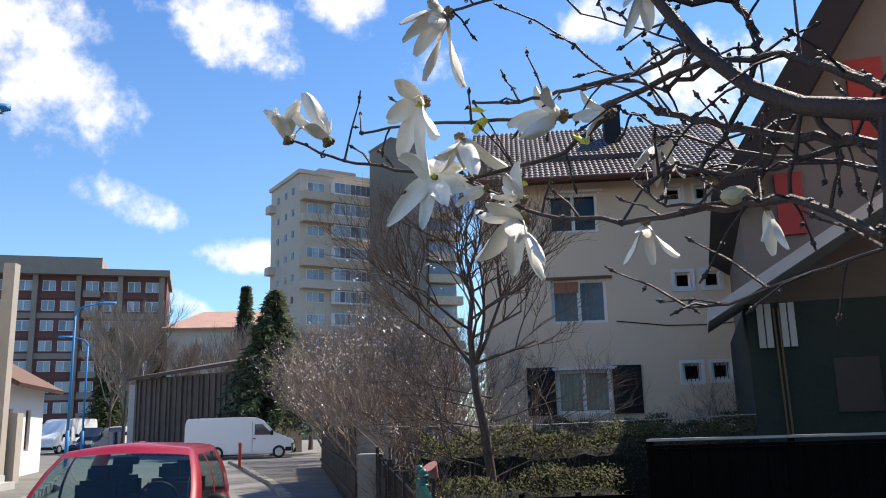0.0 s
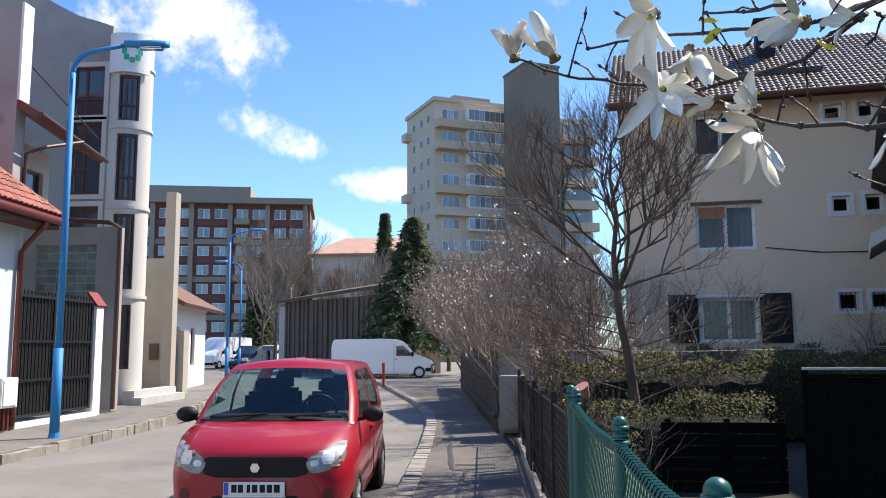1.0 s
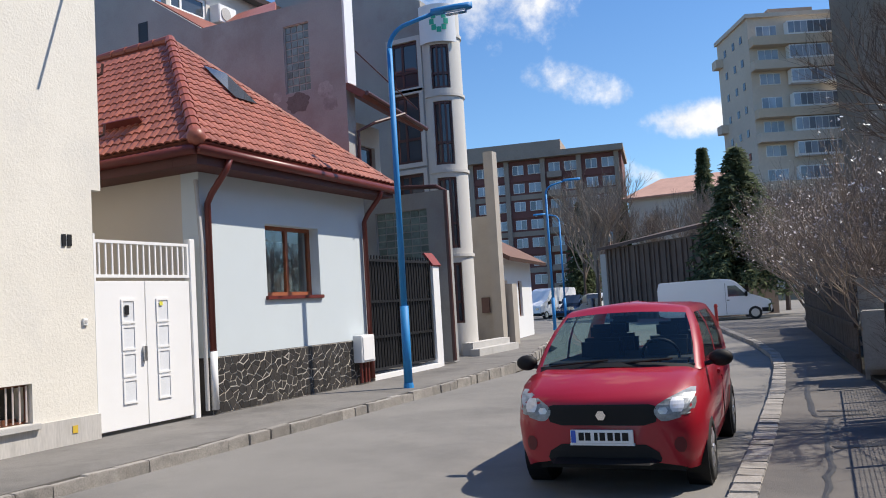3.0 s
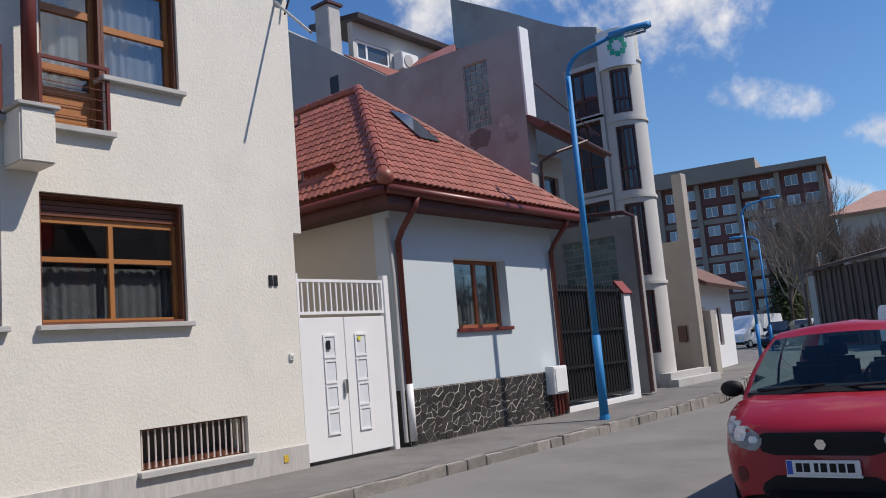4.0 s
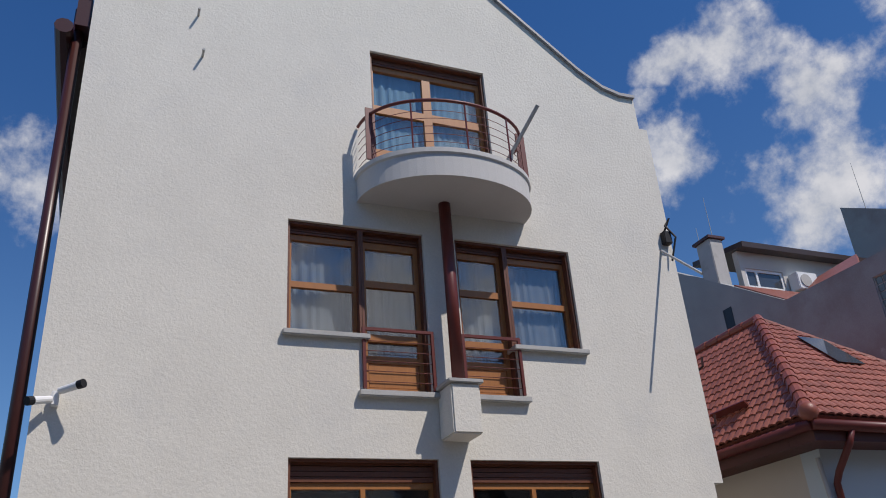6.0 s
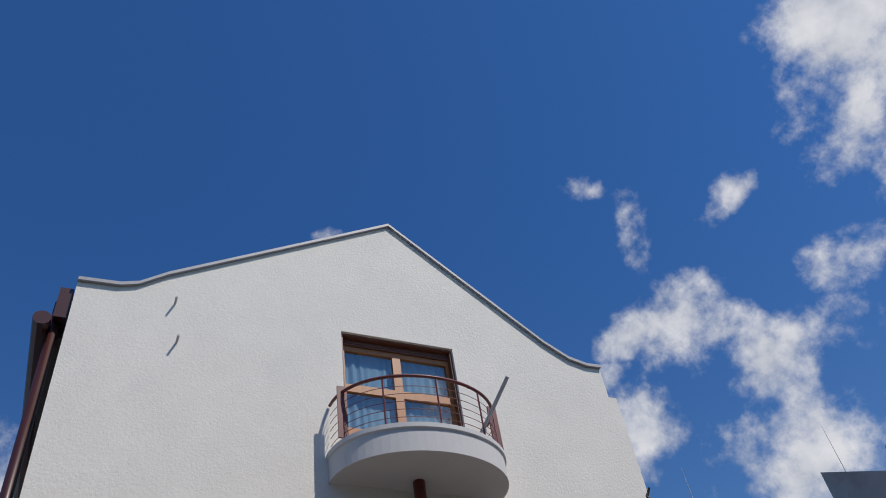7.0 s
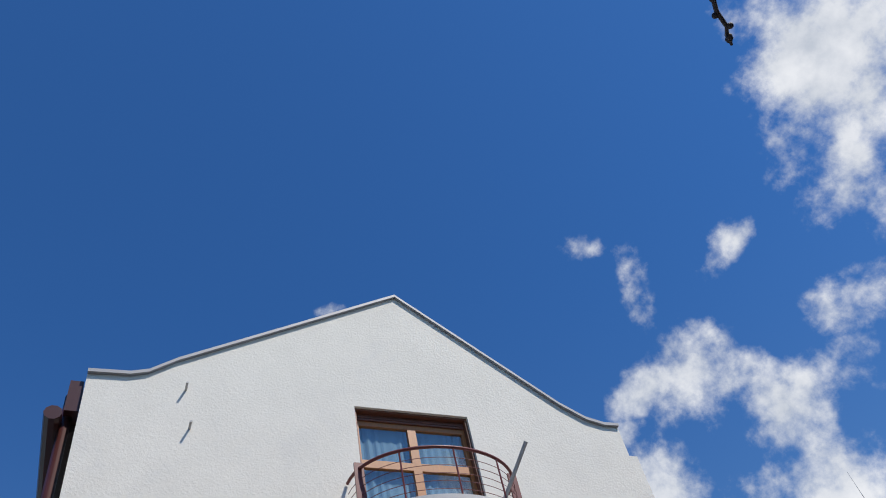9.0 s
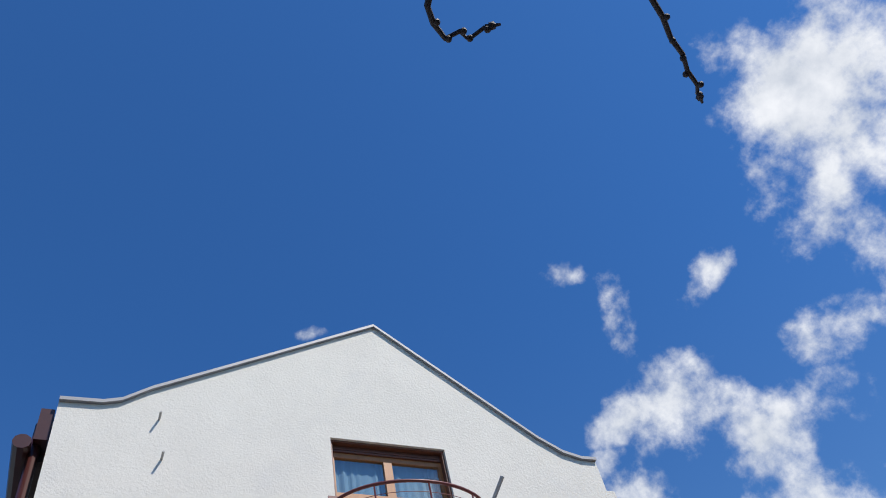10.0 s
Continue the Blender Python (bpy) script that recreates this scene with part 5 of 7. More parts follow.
    part("lower_grille", skin([(0.285, -0.46, 0.46), (0.31, -0.47, 0.47), (0.36, -0.45, 0.45), (0.42, -0.35, 0.35)]), TRIM, car)
    p = part("number_plate", boxm(-0.26, 0.26, 0.405, 0.42, 0.432, 0.542, None, 0.004), PLATE, car)
    part("plate_strip", boxm(-0.255, -0.215, 0.402, 0.4045, 0.437, 0.537), PLATEBLUE, p)
    for i, (a, w) in enumerate(((-0.19, 0.045), (-0.135, 0.045), (-0.06, 0.03), (-0.015, 0.045), (0.05, 0.045), (0.11, 0.045), (0.17, 0.05))):
        part("plate_bar", boxm(a, a + w, 0.402, 0.4045, 0.455, 0.52), TRIM, p)
    part("plate_holder", boxm(-0.265, 0.265, 0.408, 0.44, 0.415, 0.431), PLATE, p)
    bm = bmesh.new()
    tube(bm, [(0, 0.445, 0.655), (0, 0.422, 0.655)], 0.042, n=6)
    part("badge", bm, CHROME, car, "plain chrome badge")
    for x0, x1 in ((-0.58, -0.05), (-0.02, 0.52)):
        part("wiper", tube(bmesh.new(), [(x0, 1.08, 1.015), ((x0 + x1) / 2, 1.05, 1.04), (x1, 1.09, 1.055)], 0.010, n=5), TRIM, car)
    part("aerial", tube(bmesh.new(), [(0, 2.05, 1.53), (0, 2.09, 1.60)], 0.008, 0.004, 5), TRIM, car)
    for sx in (-1, 1):
        for y in (2.15, 3.0):
            st = part("seat", boxm(sx * 0.34 - 0.22, sx * 0.34 + 0.22, y, y + 0.14, 0.55, 1.2, None, 0.04), SEAT, car)
            part("headrest", boxm(sx * 0.34 - 0.12, sx * 0.34 + 0.12, y + 0.05, y + 0.13, 1.18, 1.34, None, 0.03), SEAT, st)
    part("dashboard", boxm(-0.66, 0.66, 1.16, 1.5, 0.9, 1.03, None, 0.03), TRIM, car)
    ring = [(0.34 + 0.17 * math.cos(a), 1.62 - 0.06 * math.sin(a), 1.05 + 0.15 * math.sin(a)) for a in np.linspace(0, 2 * math.pi, 21)]
    part("steering_wheel", tube(bmesh.new(), ring, 0.014, n=6), TRIM, car)
    part("rear_mirror", boxm(-0.12, 0.12, 1.78, 1.80, 1.36, 1.43, None, 0.008), TRIM, car)
    part("floor_pan", boxm(-0.62, 0.62, 0.7, 3.7, 0.17, 0.24), TRIM, car)
    return car


car = hatchback()
car.matrix_basis = pose(-1.94, 6.33, -0.06, 0, 0, 3.5)


# ---- vans and far cars ----
def van(name, label, paint, length=4.85, height=1.97, wide=1.9, glassy=True):
    v = thing(name, label, "van")
    p = [(0, 0.35), (0.02, 0.62), (0.10, 0.86), (0.55, 1.03), (1.05, 1.16), (1.62, 1.80), (1.95, 1.93), (2.6, 1.97), (length - 0.1, 1.93), (length, 1.6), (length, 0.35), (length - 0.4, 0.22), (0.3, 0.22)]
    p = [(a, b * height / 1.97) for a, b in p]
    bm = bmesh.new()
    prism(bm, p, -wide / 2, wide / 2)
    bmesh.ops.bevel(bm, geom=list(bm.edges), offset=0.05, segments=2, affect="EDGES")
    part("body", bm, paint, v)
    for s in (-1, 1):
        y = s * (wide / 2 + 0.004)
        bm = bmesh.new()
        prism(bm, [(1.12, 1.18), (2.05, 1.18), (2.05, 1.72), (1.66, 1.72)], y - 0.006, y + 0.006)
        part("side_window", bm, REFLECT, v)
        for x in (0.82, 3.9):
            w = bmesh.new()
            tube(w, [(x, y - s * 0.2, 0.32), (x, y + s * 0.005, 0.32)], 0.32, n=22)
            wh = part("wheel", w, TYRE, v)
            w = bmesh.new()
            tube(w, [(x, y, 0.32), (x, y + s * 0.012, 0.32)], 0.2, n=18)
            part("rim", w, RIM, wh)
        part("door_handle", boxm(2.0, 2.12, y - 0.01, y + 0.02, 0.98, 1.02), TRIM, v)
        part("mirror", boxm(1.12, 1.26, y, y + s * 0.14, 1.15, 1.4, None, 0.02), TRIM, v)
        part("side_strip", boxm(0.1, 0.5, y - 0.005, y + 0.01, 0.35, 0.55), TRIM, v)
        part("headlamp", boxm(0.02, 0.38, s * 0.62 - 0.18, s * 0.62 + 0.18, 0.72, 0.93, None, 0.03), CHROME, v)
        part("seam", boxm(2.16, 2.175, y - 0.003, y + 0.004, 0.3, 1.85), TRIM, v)
    bm = bmesh.new()
    loft(bm, [[(1.06, q, 1.19) for q in (-0.78, 0.78)], [(1.60, q, 1.79) for q in (-0.70, 0.70)]], False)
    part("windscreen", bm, REFLECT, v)
    part("bumper", boxm(-0.04, 0.3, -wide / 2 + 0.05, wide / 2 - 0.05, 0.28, 0.5, None, 0.03), TRIM, v)
    return v


VANW = mat("white_van_paint", (0.78, 0.79, 0.80), 0.3, vary=0.03, scale=1, bump=0.0, coat=0.6)
v1 = van("delivery_van", "white panel van parked beside the side street", VANW, 5.5, 2.1)
v1.matrix_basis = pose(-3.95, 44.6, -0.05, 0, 0, 187)
v2 = van("minibus", "white minibus parked far down the street", VANW, 5.4, 2.5)
v2.matrix_basis = pose(-23.6, 62, -0.05, 0, 0, 75)
v3 = van("white_van", "small white van parked far down the street", VANW, 4.4, 1.85)
v3.matrix_basis = pose(-20.4, 66, -0.05, 0, 0, 75)
v4 = van("blue_car", "dark blue car parked far down the street", mat("blue_car_paint", (0.015, 0.03, 0.07), 0.25, bump=0, coat=0.8), 4.2, 1.45, 1.75)
v4.matrix_basis = pose(-19.6, 58, -0.05, 0, 0, 75)
v4["category"] = "car"
v5 = van("pale_car", "pale car parked by the trees", VANW, 4.2, 1.4, 1.75)
v5.matrix_basis = pose(-18.8, 72, -0.05, 0, 0, 60)
v5["category"] = "car"


# ---- street lamps, posts ----
def lamp(h, arm, label):
    root = thing("street_lamp", label, "street lamp", group="street lamps")
    bm = bmesh.new()
    tube(bm, [(0, 0, 0), (0, 0, 1.6)], 0.085, n=12)
    tube(bm, [(0, 0, 1.6), (0, 0, h)], 0.065, 0.055, n=12)
    part("pole", bm, BLUE, root, "bright blue painted pole", True)
    bm = bmesh.new()
    tube(bm, [(0, 0, h - 0.05)] + [(0.5 - 0.5 * math.cos(a), 0, h + 0.45 * math.sin(a)) for a in np.linspace(0.15, 1.4, 7)] + [(arm, 0, h + 0.56)], 0.05, 0.04, 10)
    part("arm", bm, BLUE, root, smooth=True)
    bm = bmesh.new()
    loft(bm, [[(x, w * math.cos(a), h + 0.56 + 0.10 * math.sin(a) * (1 if math.sin(a) > 0 else 0.3)) for a in np.linspace(0, 2 * math.pi, 13)] for x, w in ((arm - 0.02, 0.06), (arm + 0.2, 0.12), (arm + 0.5, 0.15), (arm + 0.75, 0.10), (arm + 0.82, 0.03))])
    head = part("head", bm, BLUE, root, smooth=True)
    part("lens", boxm(arm + 0.25, arm + 0.72, -0.10, 0.10, h + 0.48, h + 0.545, None, 0.03), LENS, head)
    part("base", tube(bmesh.new(), [(0, 0, -0.02), (0, 0, 0.10)], 0.11, 0.09, 12), BLUE, root)
    return root


l1 = lamp(6.75, 0.95, "tall blue street lamp on the pavement edge")
l1.matrix_basis = pose(-7.95, 14.1, 0.01, 0, 0, 8)
copy_thing(l1, pose(-13.45, 38.6, 0.01, 0, 0, 5))
copy_thing(l1, pose(-17.5, 52.5, -0.05, 0, 0, 185))
bol = thing("bollard", "short red street bollard at the side road", "bollard", (-5.0, 33.4, 0.05))
part("shaft", tube(bmesh.new(), [(-5.0, 33.4, 0.0), (-5.0, 33.4, 0.85)], 0.06, n=10), REDP, bol)
part("cap", tube(bmesh.new(), [(-5.0, 33.4, 0.85), (-5.0, 33.4, 0.97)], 0.085, 0.05, 10), REDP, bol)
sp = thing("sign_post", "grey street sign post with round sign", "sign", (-15.3, 56, -0.06))
part("post", tube(bmesh.new(), [(-15.3, 56, -0.06), (-15.3, 56, 3.0)], 0.04, n=8), CONCRETE, sp)
part("sign_plate", tube(bmesh.new(), [(-15.3, 55.93, 2.7), (-15.3, 55.95, 2.7)], 0.32, n=20), mat("pale_sign", (0.6, 0.62, 0.62), 0.5, bump=0), sp)

# ---- green garden fence ----
GX = 0.60


fence = thing("chain_link_fence", "dark green steel chain-link garden fence with capped posts", "fence", (GX, 2, 0.04))


def fence_post(y, h):
    ob = part("fence_post", tube(bmesh.new(), [(GX, y, 0.0), (GX, y, h - 0.08)], 0.026, n=14), GREEN, fence)
    bm = bmesh.new()
    for r, z in ((0.036, h - 0.10), (0.031, h - 0.072), (0.034, h - 0.045)):
        tube(bm, [(GX, y, z), (GX, y, z + 0.02)], r, r * 0.95, 14)
    bmesh.ops.create_uvsphere(bm, u_segments=14, v_segments=8, radius=0.028, matrix=Matrix.Translation((GX, y, h - 0.018)))
    part("post_cap", bm, GREEN, ob, smooth=True)


for y in (0.1, 1.5, 2.92, 4.95, 5.38):
    fence_post(y, 1.345)


def mesh_panel(y0, y1, sag):
    n = 14
    curve = [(GX, y0 + (y1 - y0) * i / n, 1.235 - sag * math.sin(math.pi * i / n)) for i in range(n + 1)]
    pan = part("top_rail", tube(bmesh.new(), curve, 0.017, n=8), GREEN, fence, smooth=True)
    bm = bmesh.new()
    turns = int((y1 - y0) / 0.05)
    for k in range(turns):
        f = (k + 0.5) / turns
        y = y0 + (y1 - y0) * f
        z = 1.235 - sag * math.sin(math.pi * f)
        tube(bm, [(GX + 0.022 * math.cos(a), y + 0.012 * (a / 3.14 - 1), z + 0.022 * math.sin(a)) for a in np.linspace(0, 2 * math.pi, 7)], 0.005, n=4)
    tagged(part("rail_wrap", bm, GREEN, pan), kind="stuff")
    part("bottom_rail", tube(bmesh.new(), [(GX, y0, 0.12), (GX, y1, 0.12)], 0.018, n=8), GREEN, pan)
    bm = bmesh.new()
    step = 0.056
    for k in range(int((y1 - y0 + 1.1) / step)):
        for sgn in (1, -1):
            pts = []
            q0 = y0 - 1.1 + k * step if sgn > 0 else y0 + k * step
            for j in range(37):
                z = 0.13 + j * 1.06 / 36
                y = q0 + sgn * (z - 0.13)
                if y0 + 0.03 < y < y1 - 0.03 and z < 1.235 - sag * math.sin(math.pi * (y - y0) / (y1 - y0)):
                    pts.append((GX + 0.004 * sgn, y, z))
            if len(pts) > 1:
                tube(bm, [pts[0], pts[-1]], 0.0034, n=3)
    tagged(part("chain_link", bm, GREEN, pan), kind="stuff")


for a, b, g in ((-1.3, 0.07, 0.01), (0.13, 1.47, 0.015), (1.53, 2.89, 0.02), (2.95, 4.92, 0.03), (4.98, 5.35, 0.0)):
    mesh_panel(a, b, g)
OLDWOOD = mat("old_dark_boards", (0.050, 0.038, 0.030), 0.92, vary=0.35, scale=3, grain=25, bump=0.4, stretch=(4, 4, 0.6), each=0.3, stain=(0.10, 0.085, 0.07))


def board_fence(p0, p1, h0, h1, label, seed, gap=0.16, wide=0.14):
    rng = random.Random(seed)
    d = Vector((p1[0] - p0[0], p1[1] - p0[1], 0))
    f = thing("board_fence", label, "fence", (p0[0], p0[1], 0.05))
    n = int(d.length / gap)
    ang = math.degrees(math.atan2(d.y, d.x))
    for k in (0.3, 0.8):
        part("rail", boxm(0, d.length, 0.02, 0.06, k, k + 0.07, pose(p0[0], p0[1], 0.0, 0, 0, ang)), OLDWOOD, f)
    for i in range(n):
        t = i / n
        h = h0 + (h1 - h0) * t + rng.uniform(-0.06, 0.06)
        part("board", boxm(0, wide, -0.012, 0.012, 0.03, h, pose(p0[0] + d.x * t, p0[1] + d.y * t, 0.02, 0, rng.uniform(-2, 2), ang)), OLDWOOD, f)


WIRE = mat("rusty_dark_wire", (0.030, 0.027, 0.024), 0.7, 0.3, vary=0.3, scale=8, bump=0.1)


def wire_fence(p0, p1, h, bays, sheets, label):
    """Old wire netting on thin posts over a low concrete strip, with a few boarded bays."""
    d = Vector((p1[0] - p0[0], p1[1] - p0[1], 0))
    m = pose(p0[0], p0[1], 0.0, 0, 0, math.degrees(math.atan2(d.y, d.x)))
    f = thing("wire_fence", label, "fence", (p0[0], p0[1], 0.05))
    part("base_strip", boxm(0, d.length, -0.06, 0.06, 0.02, 0.15, m, 0.02), KERB, f)
    r = random.Random(8)
    bay = d.length / bays
    for k in range(bays + 1):
        part("fence_post", boxm(k * bay - 0.025, k * bay + 0.025, -0.025, 0.025, 0.19, h + r.uniform(0.0, 0.08), m), WIRE, f)
    for z in (0.26, h - 0.03):
        part("rail", tube(bmesh.new(), [(0, 0, z), (d.length, 0, z)], 0.012, n=6, m=m), WIRE, f)
    for k in range(bays):
        a = k * bay + 0.03
        if k in sheets:
            u = a
            while u < (k + 1) * bay - 0.12:
                w = r.uniform(0.09, 0.13)
                part("board", boxm(u, u + w, 0.03, 0.05, 0.2, h - r.uniform(0.0, 0.22), m), OLDWOOD, f)
                u += w + r.choice((0.008, 0.012, 0.05))
            continue
        bm = bmesh.new()
        n = int(bay / 0.06)
        for i in range(n):
            tube(bm, [(a + i * 0.06, 0, 0.2), (a + i * 0.06 + r.uniform(-0.02, 0.02), 0, h)], 0.0035, n=3, m=m)
        for i in range(int((h - 0.2) / 0.06)):
            tube(bm, [(a, 0, 0.22 + i * 0.06), (a + bay - 0.06, 0, 0.22 + i * 0.06)], 0.003, n=3, m=m)
        tagged(part("netting", bm, WIRE, f), kind="stuff")


wire_fence((0.60, 5.5), (0.34, 13.3), 1.16, 6, (3,), "old dark wire netting fence with a few boarded bays")
board_fence((-0.05, 15.2), (-1.7, 31.5), 1.5, 1.45, "long dark wooden garden fence", 5, 0.2, 0.18)
WEATHERED = mat("weathered_grey_cabinet", (0.30, 0.29, 0.27), 0.85, vary=0.2, scale=3, grain=40, bump=0.2, stain=(0.20, 0.19, 0.175), stain_at=0.55)
mp = thing("meter_pillar", "pale grey meter cabinet standing at the fence", "meter cabinet", (0.2, 14, 0.05))
part("tall_panel", boxm(0.0, 0.52, 14.3, 14.7, 0.0, 1.62, None, 0.01), WEATHERED, mp)
part("front_box", boxm(0.02, 0.44, 13.7, 14.28, 0.25, 1.12, None, 0.015), WEATHERED, mp)
part("box_door", boxm(0.05, 0.41, 13.68, 13.698, 0.3, 1.07, None, 0.005), WEATHERED, mp)
part("post", boxm(0.46, 0.52, 13.6, 13.68, 0.0, 1.85), WEATHERED, mp)

# ---- trees, hedges, shrubs ----
BARK = mat("dark_bark", (0.105, 0.078, 0.064), 0.92, vary=0.35, scale=6, grain=60, bump=0.6, stretch=(2, 2, 0.5))
TWIG = mat("twig_bark", (0.10, 0.075, 0.065), 0.85, vary=0.3, scale=20, grain=200, bump=0.3)
SHRUBTWIG = mat("shrub_twig", (0.28, 0.22, 0.17), 0.9, vary=0.3, scale=3, bump=0.0, each=0.3)
LEAF = mat("hedge_leaf", (0.072, 0.074, 0.024), 0.75, spec=0.2, vary=0.3, scale=3, bump=0.0, each=0.25)
HEDGECORE = mat("hedge_inner_shade", (0.010, 0.010, 0.005), 0.95, vary=0.5, scale=14, grain=60, bump=1.0)
NEEDLE = mat("spruce_needles", (0.085, 0.105, 0.050), 0.85, spec=0.2, vary=0.3, scale=2, bump=0.0, each=0.4)
BLOSSOM = mat("pale_blossom", (0.62, 0.56, 0.54), 0.8, vary=0.1, scale=3, bump=0.0, each=0.2)


def grow(bm, rng, p, d, ln, r, depth, spread=0.55, up=0.25, ends=None, kids=(2, 4), n=5):
    """A bough that bends, tapers and forks."""
    pts = [p]
    q, dd = p.copy(), d.copy()
    seg = 3 if depth > 1 else 2
    for i in range(seg):
        dd = (dd + Vector((rng.uniform(-1, 1), rng.uniform(-1, 1), rng.uniform(-0.6, 1) * up * 2)) * 0.24).normalized()
        q = q + dd * ln / seg
        pts.append(q.copy())
    tube(bm, pts, r, r * 0.6, max(3, n - (0 if depth > 2 else 1)))
    if ends is not None and depth <= 1:
        ends.extend(pts[1:])
    if depth == 0:
        return
    for k in range(rng.randint(*kids)):
        f = rng.uniform(0.35, 1.0)
        a = pts[min(seg, int(f * seg) + 1)] if f < 0.95 else pts[-1]
        nd = (dd + Vector((rng.uniform(-1, 1), rng.uniform(-1, 1), rng.uniform(-0.5, 0.9))) * spread * 1.5 + Vector((0, 0, up))).normalized()
        grow(bm, rng, a, nd, ln * rng.uniform(0.55, 0.8), r * 0.55, depth - 1, spread, up, ends, kids, n)


def leaves(bm, pts, rng, size, per, jitter):
    for p in pts:
        for _ in range(per):
            c = Vector(p) + Vector((rng.gauss(0, jitter), rng.gauss(0, jitter), rng.gauss(0, jitter)))
            a = Vector((rng.uniform(-1, 1), rng.uniform(-1, 1), rng.uniform(-1, 1))).normalized()
            b = a.orthogonal().normalized()
            s = size * rng.uniform(0.6, 1.3)
            bm.faces.new([bm.verts.new(c + v) for v in (a * s, b * s * 0.5, -a * s, -b * s * 0.5)])


rng = random.Random(11)
tree = thing("bare_tree", "bare young garden tree with spreading dark branches", "tree", (1.86, 10.6, 0.1))
bm = bmesh.new()
tube(bm, [(1.86, 10.6, 0.05), (1.80, 10.6, 0.8), (1.72, 10.6, 1.5), (1.63, 10.6, 1.95), (1.60, 10.6, 2.36)], 0.07, 0.05, 10)
part("trunk", bm, BARK, tree, smooth=True)
bm = bmesh.new()
lead = [Vector(p) for p in ((1.60, 10.6, 2.34), (1.57, 10.62, 2.8), (1.62, 10.58, 3.3), (1.55, 10.6, 3.8), (1.58, 10.62, 4.3))]
tube(bm, lead, 0.046, 0.010, 8)
for k in range(17):
    f = k / 16
    q = lead[min(3, int(f * 4))].lerp(lead[min(3, int(f * 4)) + 1], f * 4 - min(3, int(f * 4)))
    a = k * 2.4 + rng.uniform(-0.4, 0.4)
    d = Vector((math.cos(a), 0.8 * math.sin(a), 0.35 + 0.5 * f))
    grow(bm, rng, q, d.normalized(), 0.95 - 0.4 * f, 0.024 - 0.013 * f, 4, 0.55, 0.2, kids=(3, 5))
for d in ((-0.5, 0.1, 1), (0.45, -0.1, 1), (0.7, 0.3, 0.8)):
    grow(bm, rng, Vector((1.60, 10.6, 2.3)), Vector(d).normalized(), 1.05, 0.03, 5, 0.5, 0.22, kids=(3, 4))
for z, d in ((1.0, (-1, 0.1, 0.35)), (1.3, (0.9, -0.2, 0.3)), (0.9, (0.8, 0.3, 0.4)), (1.5, (-1, -0.2, 0.15)), (1.7, (-0.9, 0.3, 0.3)), (1.6, (1, 0.2, 0.2)), (1.9, (-1, 0.0, 0.25)), (1.2, (-0.7, -0.5, 0.3))):
    grow(bm, rng, Vector((1.83, 10.6, z)), Vector(d).normalized(), 0.85, 0.012, 4, 0.55, 0.1, kids=(3, 5))
part("crown", bm, BARK, tree)


def shrub(x, y, h, seed, label, bloom=1, name="shrub", z0=0.1, spread=0.5, group=""):
    r = random.Random(seed)
    s = thing(name, label, "shrub", (x, y, z0), group)
    bm, ends = bmesh.new(), []
    for k in range(7):
        a = r.uniform(0, 6.28)
        grow(bm, r, Vector((x + 0.15 * math.cos(a), y + 0.15 * math.sin(a), z0)), Vector((0.55 * math.cos(a), 0.55 * math.sin(a), 1)).normalized(), h * 0.42, 0.02 * h / 2.5 + 0.006, 4, spread, 0.12, ends, (3, 4), 4)
    part("crown", bm, SHRUBTWIG, s)
    if bloom:
        bm = bmesh.new()
        leaves(bm, ends[:: 5], r, 0.022 if y < 20 else 0.038, bloom, 0.08)
        part("blossom", bm, BLOSSOM, s, "pale pinkish blossom")
    return s


for i, (x, y, h) in enumerate(((0.5, 17.0, 2.5), (0.1, 20.5, 3.2), (1.5, 18, 3.4), (0.7, 24.5, 4.2), (-0.5, 28, 4.8), (2.6, 20.5, 3.8), (-0.8, 33, 4.6), (1.8, 30, 5.8), (-1.5, 37, 4.6), (0.6, 36, 7.0), (2.2, 16.4, 2.2), (1.6, 25, 4.6), (-0.6, 40, 6.6), (-1.6, 45, 6.8), (-0.2, 24, 3.4))):
    shrub(x, y, h, 40 + i, "leafless garden shrub with pale pinkish blossom", 1, group="blossoming shrubs")
shrub(9.2, 19.6, 2.0, 61, "pale yellowish leafless bush before the house wall", 1, z0=0.5)
mg = shrub(0.5, 14.8, 2.8, 77, "young magnolia with scattered white blossoms", 0, "white_magnolia", 0.1, 0.45)
bm = bmesh.new()
r9 = random.Random(3)
leaves(bm, [(-0.7 + 2.3 * r9.random(), 14 + r9.random() * 1.6, 1.4 + 3.2 * r9.random() ** 1.3) for _ in range(42)], r9, 0.032, 3, 0.025)
part("white_blossom", bm, WHITE, mg, "scattered white blossoms")


